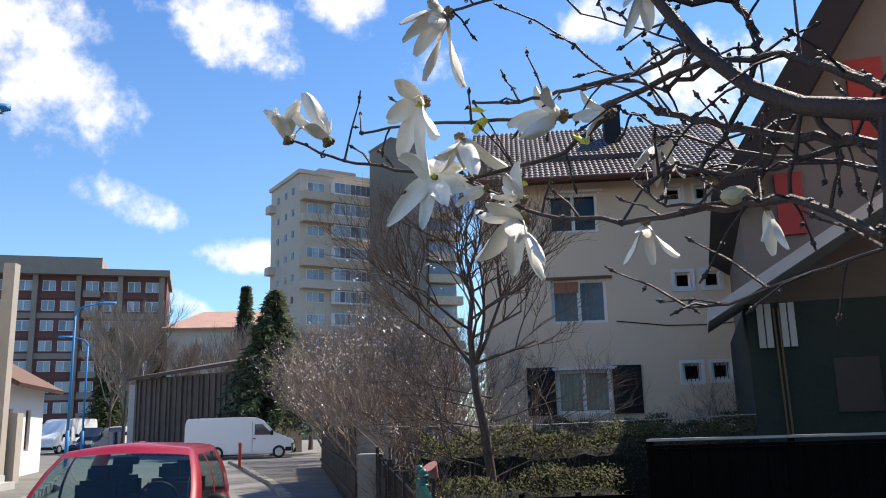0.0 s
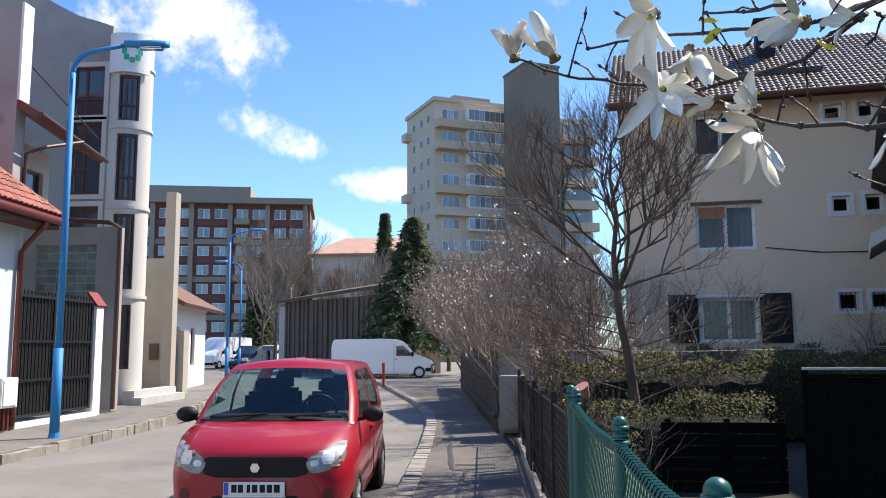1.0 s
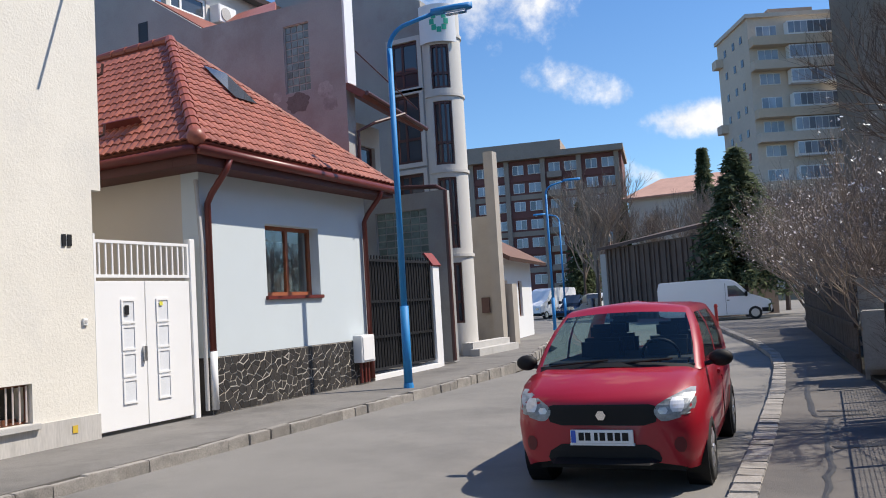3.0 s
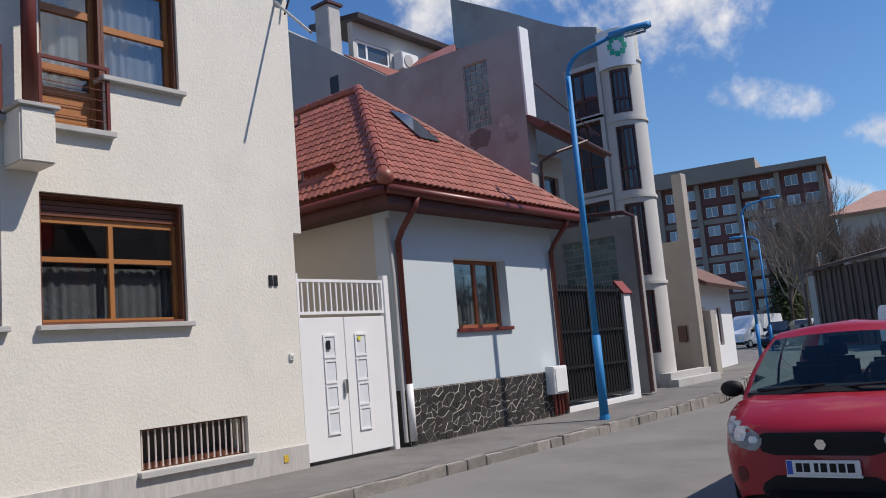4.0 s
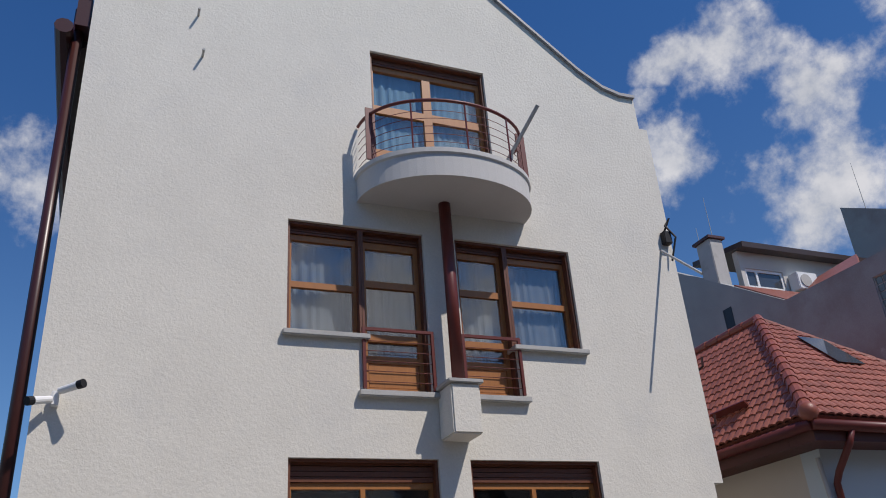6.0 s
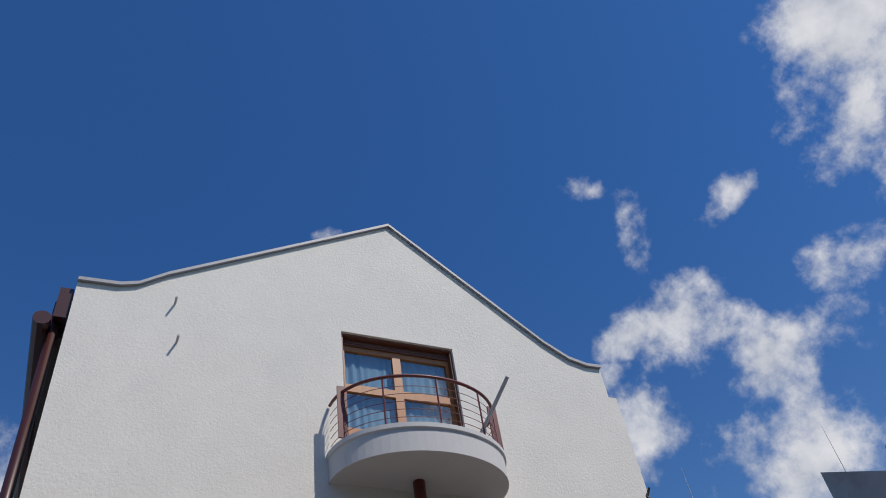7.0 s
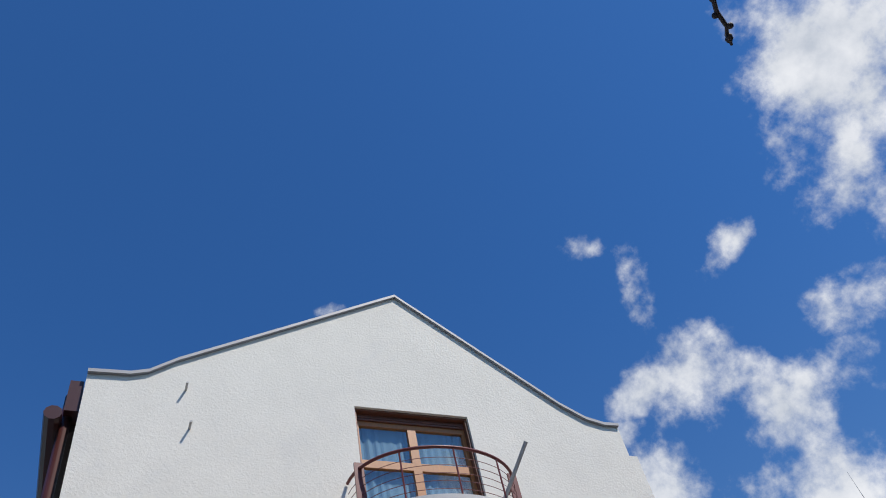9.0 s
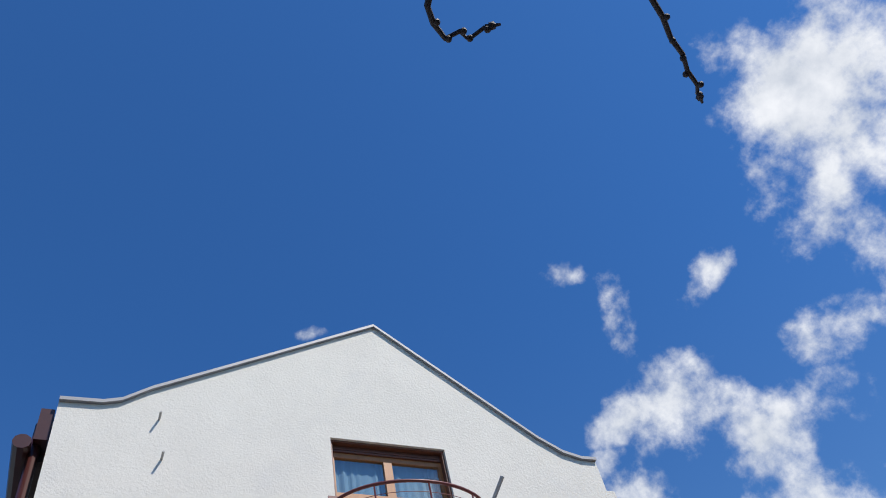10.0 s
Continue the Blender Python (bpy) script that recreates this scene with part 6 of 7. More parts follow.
def hedge(x0, x1, y, depth, h, seed, label):
    r = random.Random(seed)
    hd = thing("hedge", label, "hedge", ((x0 + x1) / 2, y, 0.1), "garden hedges")
    bm = bmesh.new()
    for i in range(int((x1 - x0) * 14)):
        x = r.uniform(x0, x1)
        grow(bm, r, Vector((x, y + r.uniform(0.1, depth - 0.1), 0.1)), Vector((r.uniform(-0.25, 0.25), r.uniform(-0.2, 0.2), 1)).normalized(), h * 0.55, 0.008, 2, 0.4, 0.3, None, (2, 3), 3)
    tagged(part("twig_mass", bm, TWIG, hd), kind="stuff")
    # Near-black core, coloured as the shade between the leaves.
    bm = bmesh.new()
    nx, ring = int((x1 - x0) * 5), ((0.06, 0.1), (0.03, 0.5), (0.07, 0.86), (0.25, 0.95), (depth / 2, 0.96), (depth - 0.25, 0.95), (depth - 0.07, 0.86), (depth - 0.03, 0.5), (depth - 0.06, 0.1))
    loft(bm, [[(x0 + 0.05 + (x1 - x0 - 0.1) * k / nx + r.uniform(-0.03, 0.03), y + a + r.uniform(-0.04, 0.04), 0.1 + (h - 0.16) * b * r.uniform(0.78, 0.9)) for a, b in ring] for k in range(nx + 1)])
    tagged(part("shade_core", bm, HEDGECORE, hd, "near-black core for the shade within the hedge"), kind="stuff")
    bm = bmesh.new()
    pts = []
    for i in range(int((x1 - x0) * depth * 4200)):
        x = r.uniform(x0, x1)
        hh = h * (1 + 0.07 * math.sin(3.1 * x) + 0.05 * math.sin(7.7 * x + y))
        z = 0.14 + (hh - 0.14) * (1 - r.random() ** 1.5)
        pts.append((x, y + depth * r.random(), z))
    leaves(bm, pts, r, 0.021 if y < 12 else 0.028, 1, 0.02)
    tagged(part("foliage", bm, LEAF, hd, "sparse yellow-green leaves"), kind="stuff")


hedge(1.0, 3.15, 9.2, 0.8, 1.0, 5, "low clipped hedge with sparse yellow-green leaves")
hedge(1.0, 8.6, 13.0, 0.9, 1.42, 6, "long clipped hedge with bare stems and sparse leaves")
hedge(3.4, 9.5, 18.2, 0.8, 1.5, 7, "tall evergreen hedge under the house windows")


def undergrowth(p0, p1, depth, h, seed, label):
    """Dense dry climbers and weeds standing close behind a fence."""
    r = random.Random(seed)
    ug = thing("undergrowth", label, "shrub", (p0[0], p0[1], 0.1))
    tw, gr, ye = bmesh.new(), [], []
    a, b = Vector((*p0, 0.1)), Vector((*p1, 0.1))
    for i in range(int((b - a).length * 30)):
        q = a.lerp(b, r.random()) + Vector((r.uniform(0, depth), 0, 0))
        grow(tw, r, q, Vector((r.uniform(-0.3, 0.2), r.uniform(-0.4, 0.4), 1)).normalized(), h * r.uniform(0.35, 0.6), 0.007, 2, 0.5, 0.2, None, (2, 3), 3)
    for i in range(int((b - a).length * 900)):
        f = r.random()
        hh = h * (0.8 + 0.2 * math.sin(5 * f * (b - a).length) + r.uniform(-0.1, 0.1))
        q = a.lerp(b, f) + Vector((r.uniform(0, depth), 0, hh * r.random() ** 0.8))
        (ye if 0.3 < f < 0.62 and q.z > 0.8 and r.random() < 0.4 else gr).append(q)
    tagged(part("twig_mass", tw, TWIG, ug), kind="stuff")
    bm = bmesh.new()
    leaves(bm, gr, r, 0.028, 1, 0.02)
    tagged(part("foliage", bm, IVY, ug, "dark dry leaves"), kind="stuff")
    bm = bmesh.new()
    leaves(bm, ye, r, 0.022, 1, 0.02)
    tagged(part("blossom", bm, YELLOW, ug, "small yellow blossom"), kind="stuff")


IVY = mat("dark_dry_leaf", (0.030, 0.028, 0.014), 0.8, spec=0.2, vary=0.3, scale=3, bump=0.0, each=0.4)
YELLOW = mat("yellow_blossom", (0.42, 0.31, 0.03), 0.8, vary=0.15, scale=3, bump=0.0, each=0.3)
undergrowth((0.72, 5.5), (0.46, 13.2), 0.4, 0.95, 14, "dark dry climbers and weeds behind the wire fence")


def spruce(x, y, h, w, seed, z0=0.0, label="dark green spruce with drooping boughs"):
    r = random.Random(seed)
    s = thing("spruce", label, "tree", (x, y, z0), "spruces")
    part("trunk", tube(bmesh.new(), [(x, y, z0 - 0.1), (x + 0.1, y, z0 + h)], 0.14, 0.02, 8), BARK, s)
    bm = bmesh.new()
    k = 0
    while k < h * 62:
        f = (r.random()) ** 0.9
        z = z0 + h * (0.16 + 0.84 * f)
        ln = w * (1.02 - f) * r.uniform(0.6, 1.1) + 0.12
        a = r.uniform(0, 6.283)
        for j in range(9):
            t = (j + 1) / 9
            c = Vector((x + math.cos(a) * ln * t, y + math.sin(a) * ln * t, z - 0.28 * ln * t * t + 0.1 * t))
            for _ in range(3):
                d = Vector((math.cos(a) * 0.6 + r.uniform(-0.9, 0.9), math.sin(a) * 0.6 + r.uniform(-0.9, 0.9), r.uniform(-0.9, 0.15))).normalized() * r.uniform(0.2, 0.42)
                b = d.orthogonal().normalized() * 0.07
                bm.faces.new([bm.verts.new(c + v) for v in (-b, b, d + b * 0.3, d - b * 0.3)])
        k += 1
    part("crown", bm, NEEDLE, s)


spruce(-5.45, 47.5, 9.2, 4.0, 3)
spruce(-10.6, 70, 13.2, 1.9, 4)
spruce(-19.6, 78, 11, 1.3, 5)
spruce(-17.5, 84, 9, 1.4, 6)
spruce(-27, 88, 12, 2.6, 7)
spruce(-23, 92, 10, 2.4, 8)


def far_tree(x, y, h, seed, label, up=0.35, spread=0.35):
    r = random.Random(seed)
    s = thing("bare_tree", label, "tree", (x, y, 0), "far bare trees")
    part("trunk", tube(bmesh.new(), [(x, y, -0.1), (x + 0.1, y, h * 0.45)], 0.16, 0.09, 7), BARK, s)
    bm = bmesh.new()
    for k in range(9):
        a = r.uniform(0, 6.28)
        grow(bm, r, Vector((x + 0.05, y, h * r.uniform(0.2, 0.45))), Vector((math.cos(a) * 0.5, math.sin(a) * 0.5, 1)).normalized(), h * 0.24, 0.085, 4, spread, up, None, (3, 5), 3)
    part("crown", bm, SHRUBTWIG, s)


for i, (x, y, h) in enumerate(((-18.6, 66, 11.5), (-21.5, 74, 12.5), (-17.6, 61, 9.5), (-24.5, 80, 13), (-13.4, 66, 8), (-10.5, 64, 10), (-8, 60, 8), (-4, 56, 8), (-1.5, 50, 7), (2.5, 46, 7))):
    far_tree(x, y, h, 90 + i, "tall leafless tree before the far buildings")

# ---- flowering branch close by ----
PETAL = mat("white_petal", (0.82, 0.80, 0.74), 0.5, vary=0.06, scale=30, grain=200, bump=0.05, stain=(0.62, 0.50, 0.36), stain_at=0.72)
CUP = mat("brown_bud_scale", (0.16, 0.12, 0.06), 0.8, vary=0.3, scale=60, bump=0.3)
YOUNG = mat("young_yellow_leaf", (0.50, 0.52, 0.06), 0.5, vary=0.15, scale=40, bump=0.1)
BRANCH = mat("magnolia_bark", (0.034, 0.024, 0.025), 0.6, vary=0.3, scale=30, grain=300, bump=0.35)
BOUGHS = [
    (0.0045, 0.002, [(0.588, 0.516, 1.943), (0.565, 0.581, 1.949), (0.519, 0.657, 1.964), (0.476, 0.708, 1.971), (0.432, 0.752, 1.988)]),
    (0.005, 0.002, [(0.602, 0.516, 1.931), (0.542, 0.679, 1.948), (0.486, 0.732, 1.96), (0.374, 0.793, 1.978), (0.304, 0.827, 1.978)]),
    (0.0045, 0.0022, [(0.558, 0.635, 1.934), (0.525, 0.717, 1.917), (0.429, 0.8, 1.912), (0.344, 0.841, 1.936), (0.282, 0.866, 1.956), (0.217, 0.882, 1.988)]),
    (0.004, 0.002, [(0.701, 0.446, 1.813), (0.677, 0.491, 1.834), (0.64, 0.56, 1.866), (0.608, 0.607, 1.9), (0.577, 0.64, 1.933)]),
    (0.0022, 0.001, [(0.601, 0.557, 1.969), (0.569, 0.599, 2.005), (0.531, 0.64, 2.04)]),
]
BOUGHS += [
    (0.008, 0.004, [(0.689, 0.424, 1.825), (0.672, 0.456, 1.838), (0.647, 0.52, 1.869), (0.615, 0.581, 1.902), (0.589, 0.624, 1.936)]),
    (0.007, 0.0025, [(0.658, 0.393, 1.749), (0.645, 0.483, 1.801), (0.619, 0.583, 1.82), (0.569, 0.676, 1.828), (0.501, 0.741, 1.854), (0.426, 0.801, 1.911)]),
    (0.007, 0.003, [(0.676, 0.397, 1.855), (0.657, 0.442, 1.896), (0.645, 0.465, 1.915), (0.618, 0.519, 1.934), (0.59, 0.579, 1.932)]),
    (0.006, 0.003, [(0.637, 0.527, 1.995), (0.65, 0.516, 1.957), (0.649, 0.514, 1.936), (0.644, 0.543, 1.906), (0.621, 0.593, 1.859)]),
    (0.003, 0.0015, [(0.597, 0.597, 1.939), (0.557, 0.641, 1.975), (0.521, 0.672, 2.028)]),
]
BOUGHS += [
    (0.003, 0.0015, [(0.669, 0.411, 1.745), (0.679, 0.523, 1.749), (0.652, 0.629, 1.737), (0.626, 0.662, 1.739)]),
    (0.003, 0.002, [(0.558, 0.60, 2.06), (0.491, 0.633, 2.07), (0.449, 0.665, 2.07), (0.404, 0.694, 2.07)]),
    (0.0035, 0.0015, [(0.65, 0.492, 1.804), (0.628, 0.546, 1.816), (0.593, 0.613, 1.829), (0.576, 0.653, 1.866)]),
    (0.005, 0.002, [(0.678, 0.452, 1.837), (0.654, 0.493, 1.832), (0.632, 0.548, 1.84), (0.602, 0.599, 1.866), (0.581, 0.653, 1.86)]),
]
mag = thing("magnolia_tree", "magnolia tree with dark branches and white drooping flowers", "tree", (1.5, -0.2, 0.12))
part("trunk", tube(bmesh.new(), [(1.5, -0.2, 0.1), (1.42, -0.15, 0.9), (1.3, -0.05, 1.5)], 0.07, 0.05, 10), BARK, mag, smooth=True)
LIMB = [(1.3, -0.05, 1.45), (1.0, 0.15, 1.72), (0.8, 0.31, 1.80), (0.677, 0.401, 1.842), (0.649, 0.458, 1.868), (0.624, 0.486, 1.895), (0.595, 0.514, 1.942), (0.57, 0.531, 1.997), (0.55, 0.56, 2.06), (0.5, 0.6, 2.2)]
part("limb", tube(bmesh.new(), LIMB, 0.0108, 0.0038, 10), BRANCH, mag, smooth=True)
rb = random.Random(21)


def knobbly(bm, pts, r0, r1, n=7):
    """A bough with a slight wobble and swollen nodes."""
    fine = []
    for a, b in zip(pts, pts[1:]):
        a, b = Vector(a), Vector(b)
        for i in range(4):
            j = Vector((rb.gauss(0, 1), rb.gauss(0, 1), rb.gauss(0, 1))) * r0 * (0.0 if i == 0 else 0.45)
            fine.append(a.lerp(b, i / 4) + j)
    fine.append(Vector(pts[-1]))
    tube(bm, fine, r0, r1, n)
    for p in fine[1::3]:
        bmesh.ops.create_icosphere(bm, subdivisions=1, radius=r0 * 1.12, matrix=Matrix.Translation(p + Vector((0, 0, r1 * 0.5))))
    return fine


def bud(bm, p, d, ln, r):
    tube(bm, [p, p + d * ln * 0.35, p + d * ln * 0.75, p + d * ln], r * 0.6, r * 0.3, 6)
    bmesh.ops.create_icosphere(bm, subdivisions=1, radius=r, matrix=Matrix.Translation(p + d * ln * 0.45))


for r0, r1, pts in BOUGHS:
    first = Vector(pts[0])
    near = min((Vector(q) for q in LIMB[2:9]), key=lambda q: (q - first).length)
    bm = bmesh.new()
    fine = knobbly(bm, [tuple(near)] + pts if 0.02 < (near - first).length < 0.1 else pts, r0 * 0.62, r1 * 0.75)
    for p in fine[2::2]:
        d = Vector((rb.uniform(-1, 0.6), rb.uniform(-0.6, 1), rb.uniform(-0.7, 1))).normalized()
        ln = rb.uniform(0.015, 0.075)
        e = p + d * ln + Vector((rb.gauss(0, 0.006), rb.gauss(0, 0.006), rb.gauss(0, 0.006)))
        tube(bm, [p, p.lerp(e, 0.5) + Vector((0, 0, 0.004)), e], 0.0016, 0.0009, 4)
        bud(bm, e, d, rb.uniform(0.008, 0.016), 0.0028)
        if rb.random() < 0.5:
            q = p.lerp(e, 0.6)
            bud(bm, q, d.orthogonal().normalized(), 0.01, 0.0024)
    part("branch", bm, BRANCH, mag)
# twigs overhead
for pts in ([(0.15, 0.6, 4.36), (-0.30, 1.15, 4.30), (-0.50, 1.42, 4.25), (-0.58, 1.54, 4.215), (-0.64, 1.61, 4.215), (-0.68, 1.68, 4.195), (-0.735, 1.74, 4.205), (-0.77, 1.80, 4.19), (-0.80, 1.825, 4.20)], [(0.15, 0.6, 4.36), (-0.790, 0.700, 4.200), (-0.840, 0.740, 4.200), (-0.880, 0.800, 4.200), (-0.840, 0.840, 4.200), (-0.860, 0.880, 4.200), (-0.800, 0.920, 4.200)]):
    bm = bmesh.new()
    tube(bm, pts, 0.013, 0.008, 8)
    for i, p in enumerate(pts[2:]):
        d = Vector((rb.uniform(-1, 1), rb.uniform(-0.3, 1), rb.uniform(-1, 0))).normalized()
        bmesh.ops.create_icosphere(bm, subdivisions=2, radius=0.013, matrix=Matrix.Translation(Vector(p) + d * 0.014))
    e = Vector(pts[-1])
    bud(bm, e, (e - Vector(pts[-3])).normalized(), 0.055, 0.017)
    part("twig", bm, BRANCH, mag)
part("high_limb", tube(bmesh.new(), [(1.3, -0.05, 1.45), (1.25, -0.3, 2.4), (0.9, 0.0, 3.6), (0.5, 0.3, 4.2), (0.15, 0.6, 4.36)], 0.04, 0.013, 8), BRANCH, mag)


def petal_mesh(bm, m, ln, w, curl, sag=0.0, twist=0.0):
    """One spoon-shaped petal, curling back at its tip."""
    rows = []
    for j in range(9):
        t = j / 8
        hw = w * (0.22 + 0.78 * math.sin(math.pi * min(1, t * 0.85 + 0.08)) ** 0.8) * (1 if t < 0.95 else 0.7)
        y = ln * t
        z = curl * ln * t * t
        row = []
        for s in (-1, -0.5, 0, 0.5, 1):
            a = twist * t
            lift = 0.45 * hw * s * s + 0.05 * ln * math.sin(6 * t + 3 * s)
            q = m @ Vector((hw * s * math.cos(a) - lift * math.sin(a), y, z + hw * s * math.sin(a) + lift * math.cos(a)))
            row.append(bm.verts.new(q - Vector((0, 0, sag * ln * t ** 1.6))))
        rows.append(row)
    for a, b in zip(rows, rows[1:]):
        for i in range(4):
            bm.faces.new((a[i], a[i + 1], b[i + 1], b[i]))


def flower(p, axis, size, petals, droop, seed):
    size = size * 0.84
    r = random.Random(seed)
    fm = Vector(axis).to_track_quat("Z", "Y").to_matrix().to_4x4()
    fm.translation = Vector(p)
    bm = bmesh.new()
    bmesh.ops.create_icosphere(bm, subdivisions=2, radius=size * 0.13, matrix=fm @ Matrix.Translation((0, 0, -size * 0.03)))
    for k in range(6):
        a = k * 1.05
        bmesh.ops.create_icosphere(bm, subdivisions=1, radius=size * 0.07, matrix=fm @ Matrix.Translation((size * 0.10 * math.cos(a), size * 0.10 * math.sin(a), -size * 0.08)))
    fl = part("flower", bm, CUP, mag, "white magnolia flower with brown base")
    bm = bmesh.new()
    bmesh.ops.create_cone(bm, segments=8, radius1=size * 0.06, radius2=size * 0.02, depth=size * 0.22, cap_ends=True, matrix=fm @ Matrix.Translation((0, 0, size * 0.14)))
    part("pistil", bm, YOUNG, fl)
    for k in range(petals):
        bm = bmesh.new()
        a = 2 * math.pi * k / petals + r.uniform(-0.25, 0.25)
        tilt = droop + r.uniform(-0.35, 0.35)
        petal_mesh(bm, fm @ Matrix.Rotation(a, 4, "Z") @ Matrix.Rotation(tilt, 4, "X"), size * r.uniform(0.75, 1.25), size * r.uniform(0.15, 0.24), r.uniform(-0.5, 0.45), r.uniform(0.05, 0.5) * (0.15 if axis[2] > 0.3 else 1.0), r.uniform(-0.9, 0.9))
        part("petal", bm, PETAL, fl, smooth=True)


flower((0.212, 0.867, 1.985), (-0.25, -0.1, 1), 0.058, 6, 0.85, 1)
flower((0.262, 0.842, 1.975), (-0.45, -0.1, 0.8), 0.064, 6, 0.8, 2)
flower((0.375, 0.77, 1.995), (-0.35, -0.3, -0.3), 0.062, 6, 0.5, 3)
flower((0.388, 0.80, 1.913), (0.0, -1, 0.15), 0.062, 9, 0.25, 4)
flower((0.418, 0.78, 1.955), (0.1, -0.3, -1), 0.052, 5, 0.6, 5)
flower((0.515, 0.687, 1.948), (-1, -0.2, 0.1), 0.062, 6, 0.75, 6)
flower((0.480, 0.75, 1.850), (-0.5, -0.4, -0.8), 0.072, 7, 0.55, 7)
flower((0.592, 0.62, 1.895), (0.1, -0.3, -1), 0.040, 5, 0.5, 8)
flower((0.592, 0.671, 1.826), (-0.1, -0.2, -1), 0.042, 4, 1.0, 9)
flower((0.398, 0.698, 2.068), (-0.8, -0.3, -0.55), 0.060, 7, 0.75, 10)
flower((0.653, 0.538, 1.806), (0.1, -0.1, -1), 0.030, 3, 1.2, 11)
flower((0.556, 0.649, 1.936), (-1, -0.1, 0.0), 0.042, 4, 1.1, 12)
flower((0.484, 0.759, 1.877), (-0.9, -0.4, 0.35), 0.045, 6, 0.7, 13)
flower((0.446, 0.784, 1.896), (-0.9, -0.2, -0.3), 0.040, 3, 1.2, 14)
flower((0.565, 0.549, 2.018), (-0.3, -0.2, -0.9), 0.035, 4, 1.0, 15)
for p, d in (((0.432, 0.762, 1.955), (0.5, -0.6, 0.2)), ((0.43, 0.77, 1.985), (0.4, -0.6, -0.4)), ((0.525, 0.68, 1.925), (0.3, -0.5, -0.8)), ((0.47, 0.78, 1.895), (1, -0.4, -0.1))):
    bm = bmesh.new()
    fm = Vector(d).to_track_quat("Y", "Z").to_matrix().to_4x4()
    fm.translation = Vector(p)
    petal_mesh(bm, fm, 0.024, 0.008, 0.2)
    part("young_leaf", bm, YOUNG, mag, "small yellow-green young leaf")
bm = bmesh.new()
bmesh.ops.create_icosphere(bm, subdivisions=2, radius=0.011, matrix=Matrix.Translation((0.63, 0.544, 1.82)) @ Matrix.Diagonal((1.3, 1, 0.8, 1)))
part("closed_bud", bm, mat("furry_bud", (0.42, 0.40, 0.28), 0.9, bump=0.3), mag, "pale furry closed bud")

# ---- scooter on the pavement ----
sc = thing("motor_scooter", "black parked motor scooter with dark windscreen dome", "scooter", (-0.09, 1.3, 0.045))
bm = bmesh.new()
bmesh.ops.create_uvsphere(bm, u_segments=28, v_segments=14, radius=1, matrix=Matrix.Translation((-0.088, 1.2, 1.175)) @ Matrix.Diagonal((0.17, 0.12, 0.092, 1)))
part("cowl", bm, mat("glossy_black", (0.012, 0.012, 0.013), 0.35, bump=0.0, coat=0.2), sc, smooth=True)
bm = bmesh.new()
bmesh.ops.create_uvsphere(bm, u_segments=16, v_segments=8, radius=1, matrix=Matrix.Translation((-0.095, 1.29, 1.235)) @ Matrix.Diagonal((0.032, 0.03, 0.018, 1)))
part("white_cap", bm, WHITE, sc, smooth=True)
ring = [(-0.088 + 0.165 * math.cos(a), 1.16 + 0.02 * math.sin(a), 1.172 + 0.088 * math.sin(a)) for a in np.linspace(-0.2, 1.2, 12)]
part("rim_strip", tube(bmesh.new(), ring, 0.008, n=6), mat("dark_red_strip", (0.20, 0.03, 0.02), 0.4, bump=0.0), sc, "dark red edge of the cowl")
part("stem", tube(bmesh.new(), [(-0.088, 1.2, 1.14), (-0.088, 1.32, 0.55), (-0.088, 1.38, 0.3)], 0.04, n=10), BLACK, sc)
bm = bmesh.new()
tube(bm, [(-0.14, 1.4, 0.265), (-0.035, 1.4, 0.265)], 0.22, n=24)
part("wheel", bm, TYRE, sc)
part("foot_board", boxm(-0.2, 0.02, 0.55, 1.25, 0.25, 0.36, None, 0.03), BLACK, sc)
bm = bmesh.new()
tube(bm, [(-0.14, 0.45, 0.265), (-0.035, 0.45, 0.265)], 0.22, n=24)
part("wheel", bm, TYRE, sc)

# ---- clutter in the garden ----
lt = thing("garden_bench", "dark weathered wooden bench before the garden wall", "bench", (6.0, 12.2, 0.12))
for k in range(3):
    part("slat", boxm(4.5, 6.9, 12.0 + k * 0.13, 12.1 + k * 0.13, 1.06, 1.10), OLDWOOD, lt)
for x in (4.7, 6.7):
    part("leg", boxm(x, x + 0.08, 12.0, 12.35, 0.1, 1.06), OLDWOOD, lt)
mb2 = thing("pink_flower_pot", "small pink plastic funnel on the fence", "pot", (0.66, 5.2, 1.2))
bm = bmesh.new()
bmesh.ops.create_cone(bm, segments=16, radius1=0.02, radius2=0.055, depth=0.09, cap_ends=True, matrix=pose(0.68, 5.3, 1.31, 20, -30, 0))
part("funnel", bm, mat("dull_pink", (0.45, 0.20, 0.17), 0.6, bump=0.02), mb2)
part("stake", tube(bmesh.new(), [(0.68, 5.3, 0.1), (0.68, 5.3, 1.27)], 0.012, n=6), OLDWOOD, mb2)
tagged(part("wire", tube(bmesh.new(), [(0.48, 13.6, 1.55), (3, 13.2, 1.52), (6.5, 13, 1.6)], 0.006, n=4), CONCRETE, None), "thin grey garden wire between posts", "wire")

# ---- crazy paving of the plinth ----
rs = random.Random(9)
SLATE = mat("slate_piece", (0.034, 0.030, 0.027), 0.55, vary=0.3, scale=8, grain=60, bump=0.3, each=0.4)
JOINT = mat("pale_mortar", (0.60, 0.56, 0.49), 0.9, bump=0.1)
pl = tagged(part("plinth_facing", boxm(W0 + 0.06, W1 - 0.01, -0.062, -0.052, 0.02, 0.94, F), JOINT, cot))


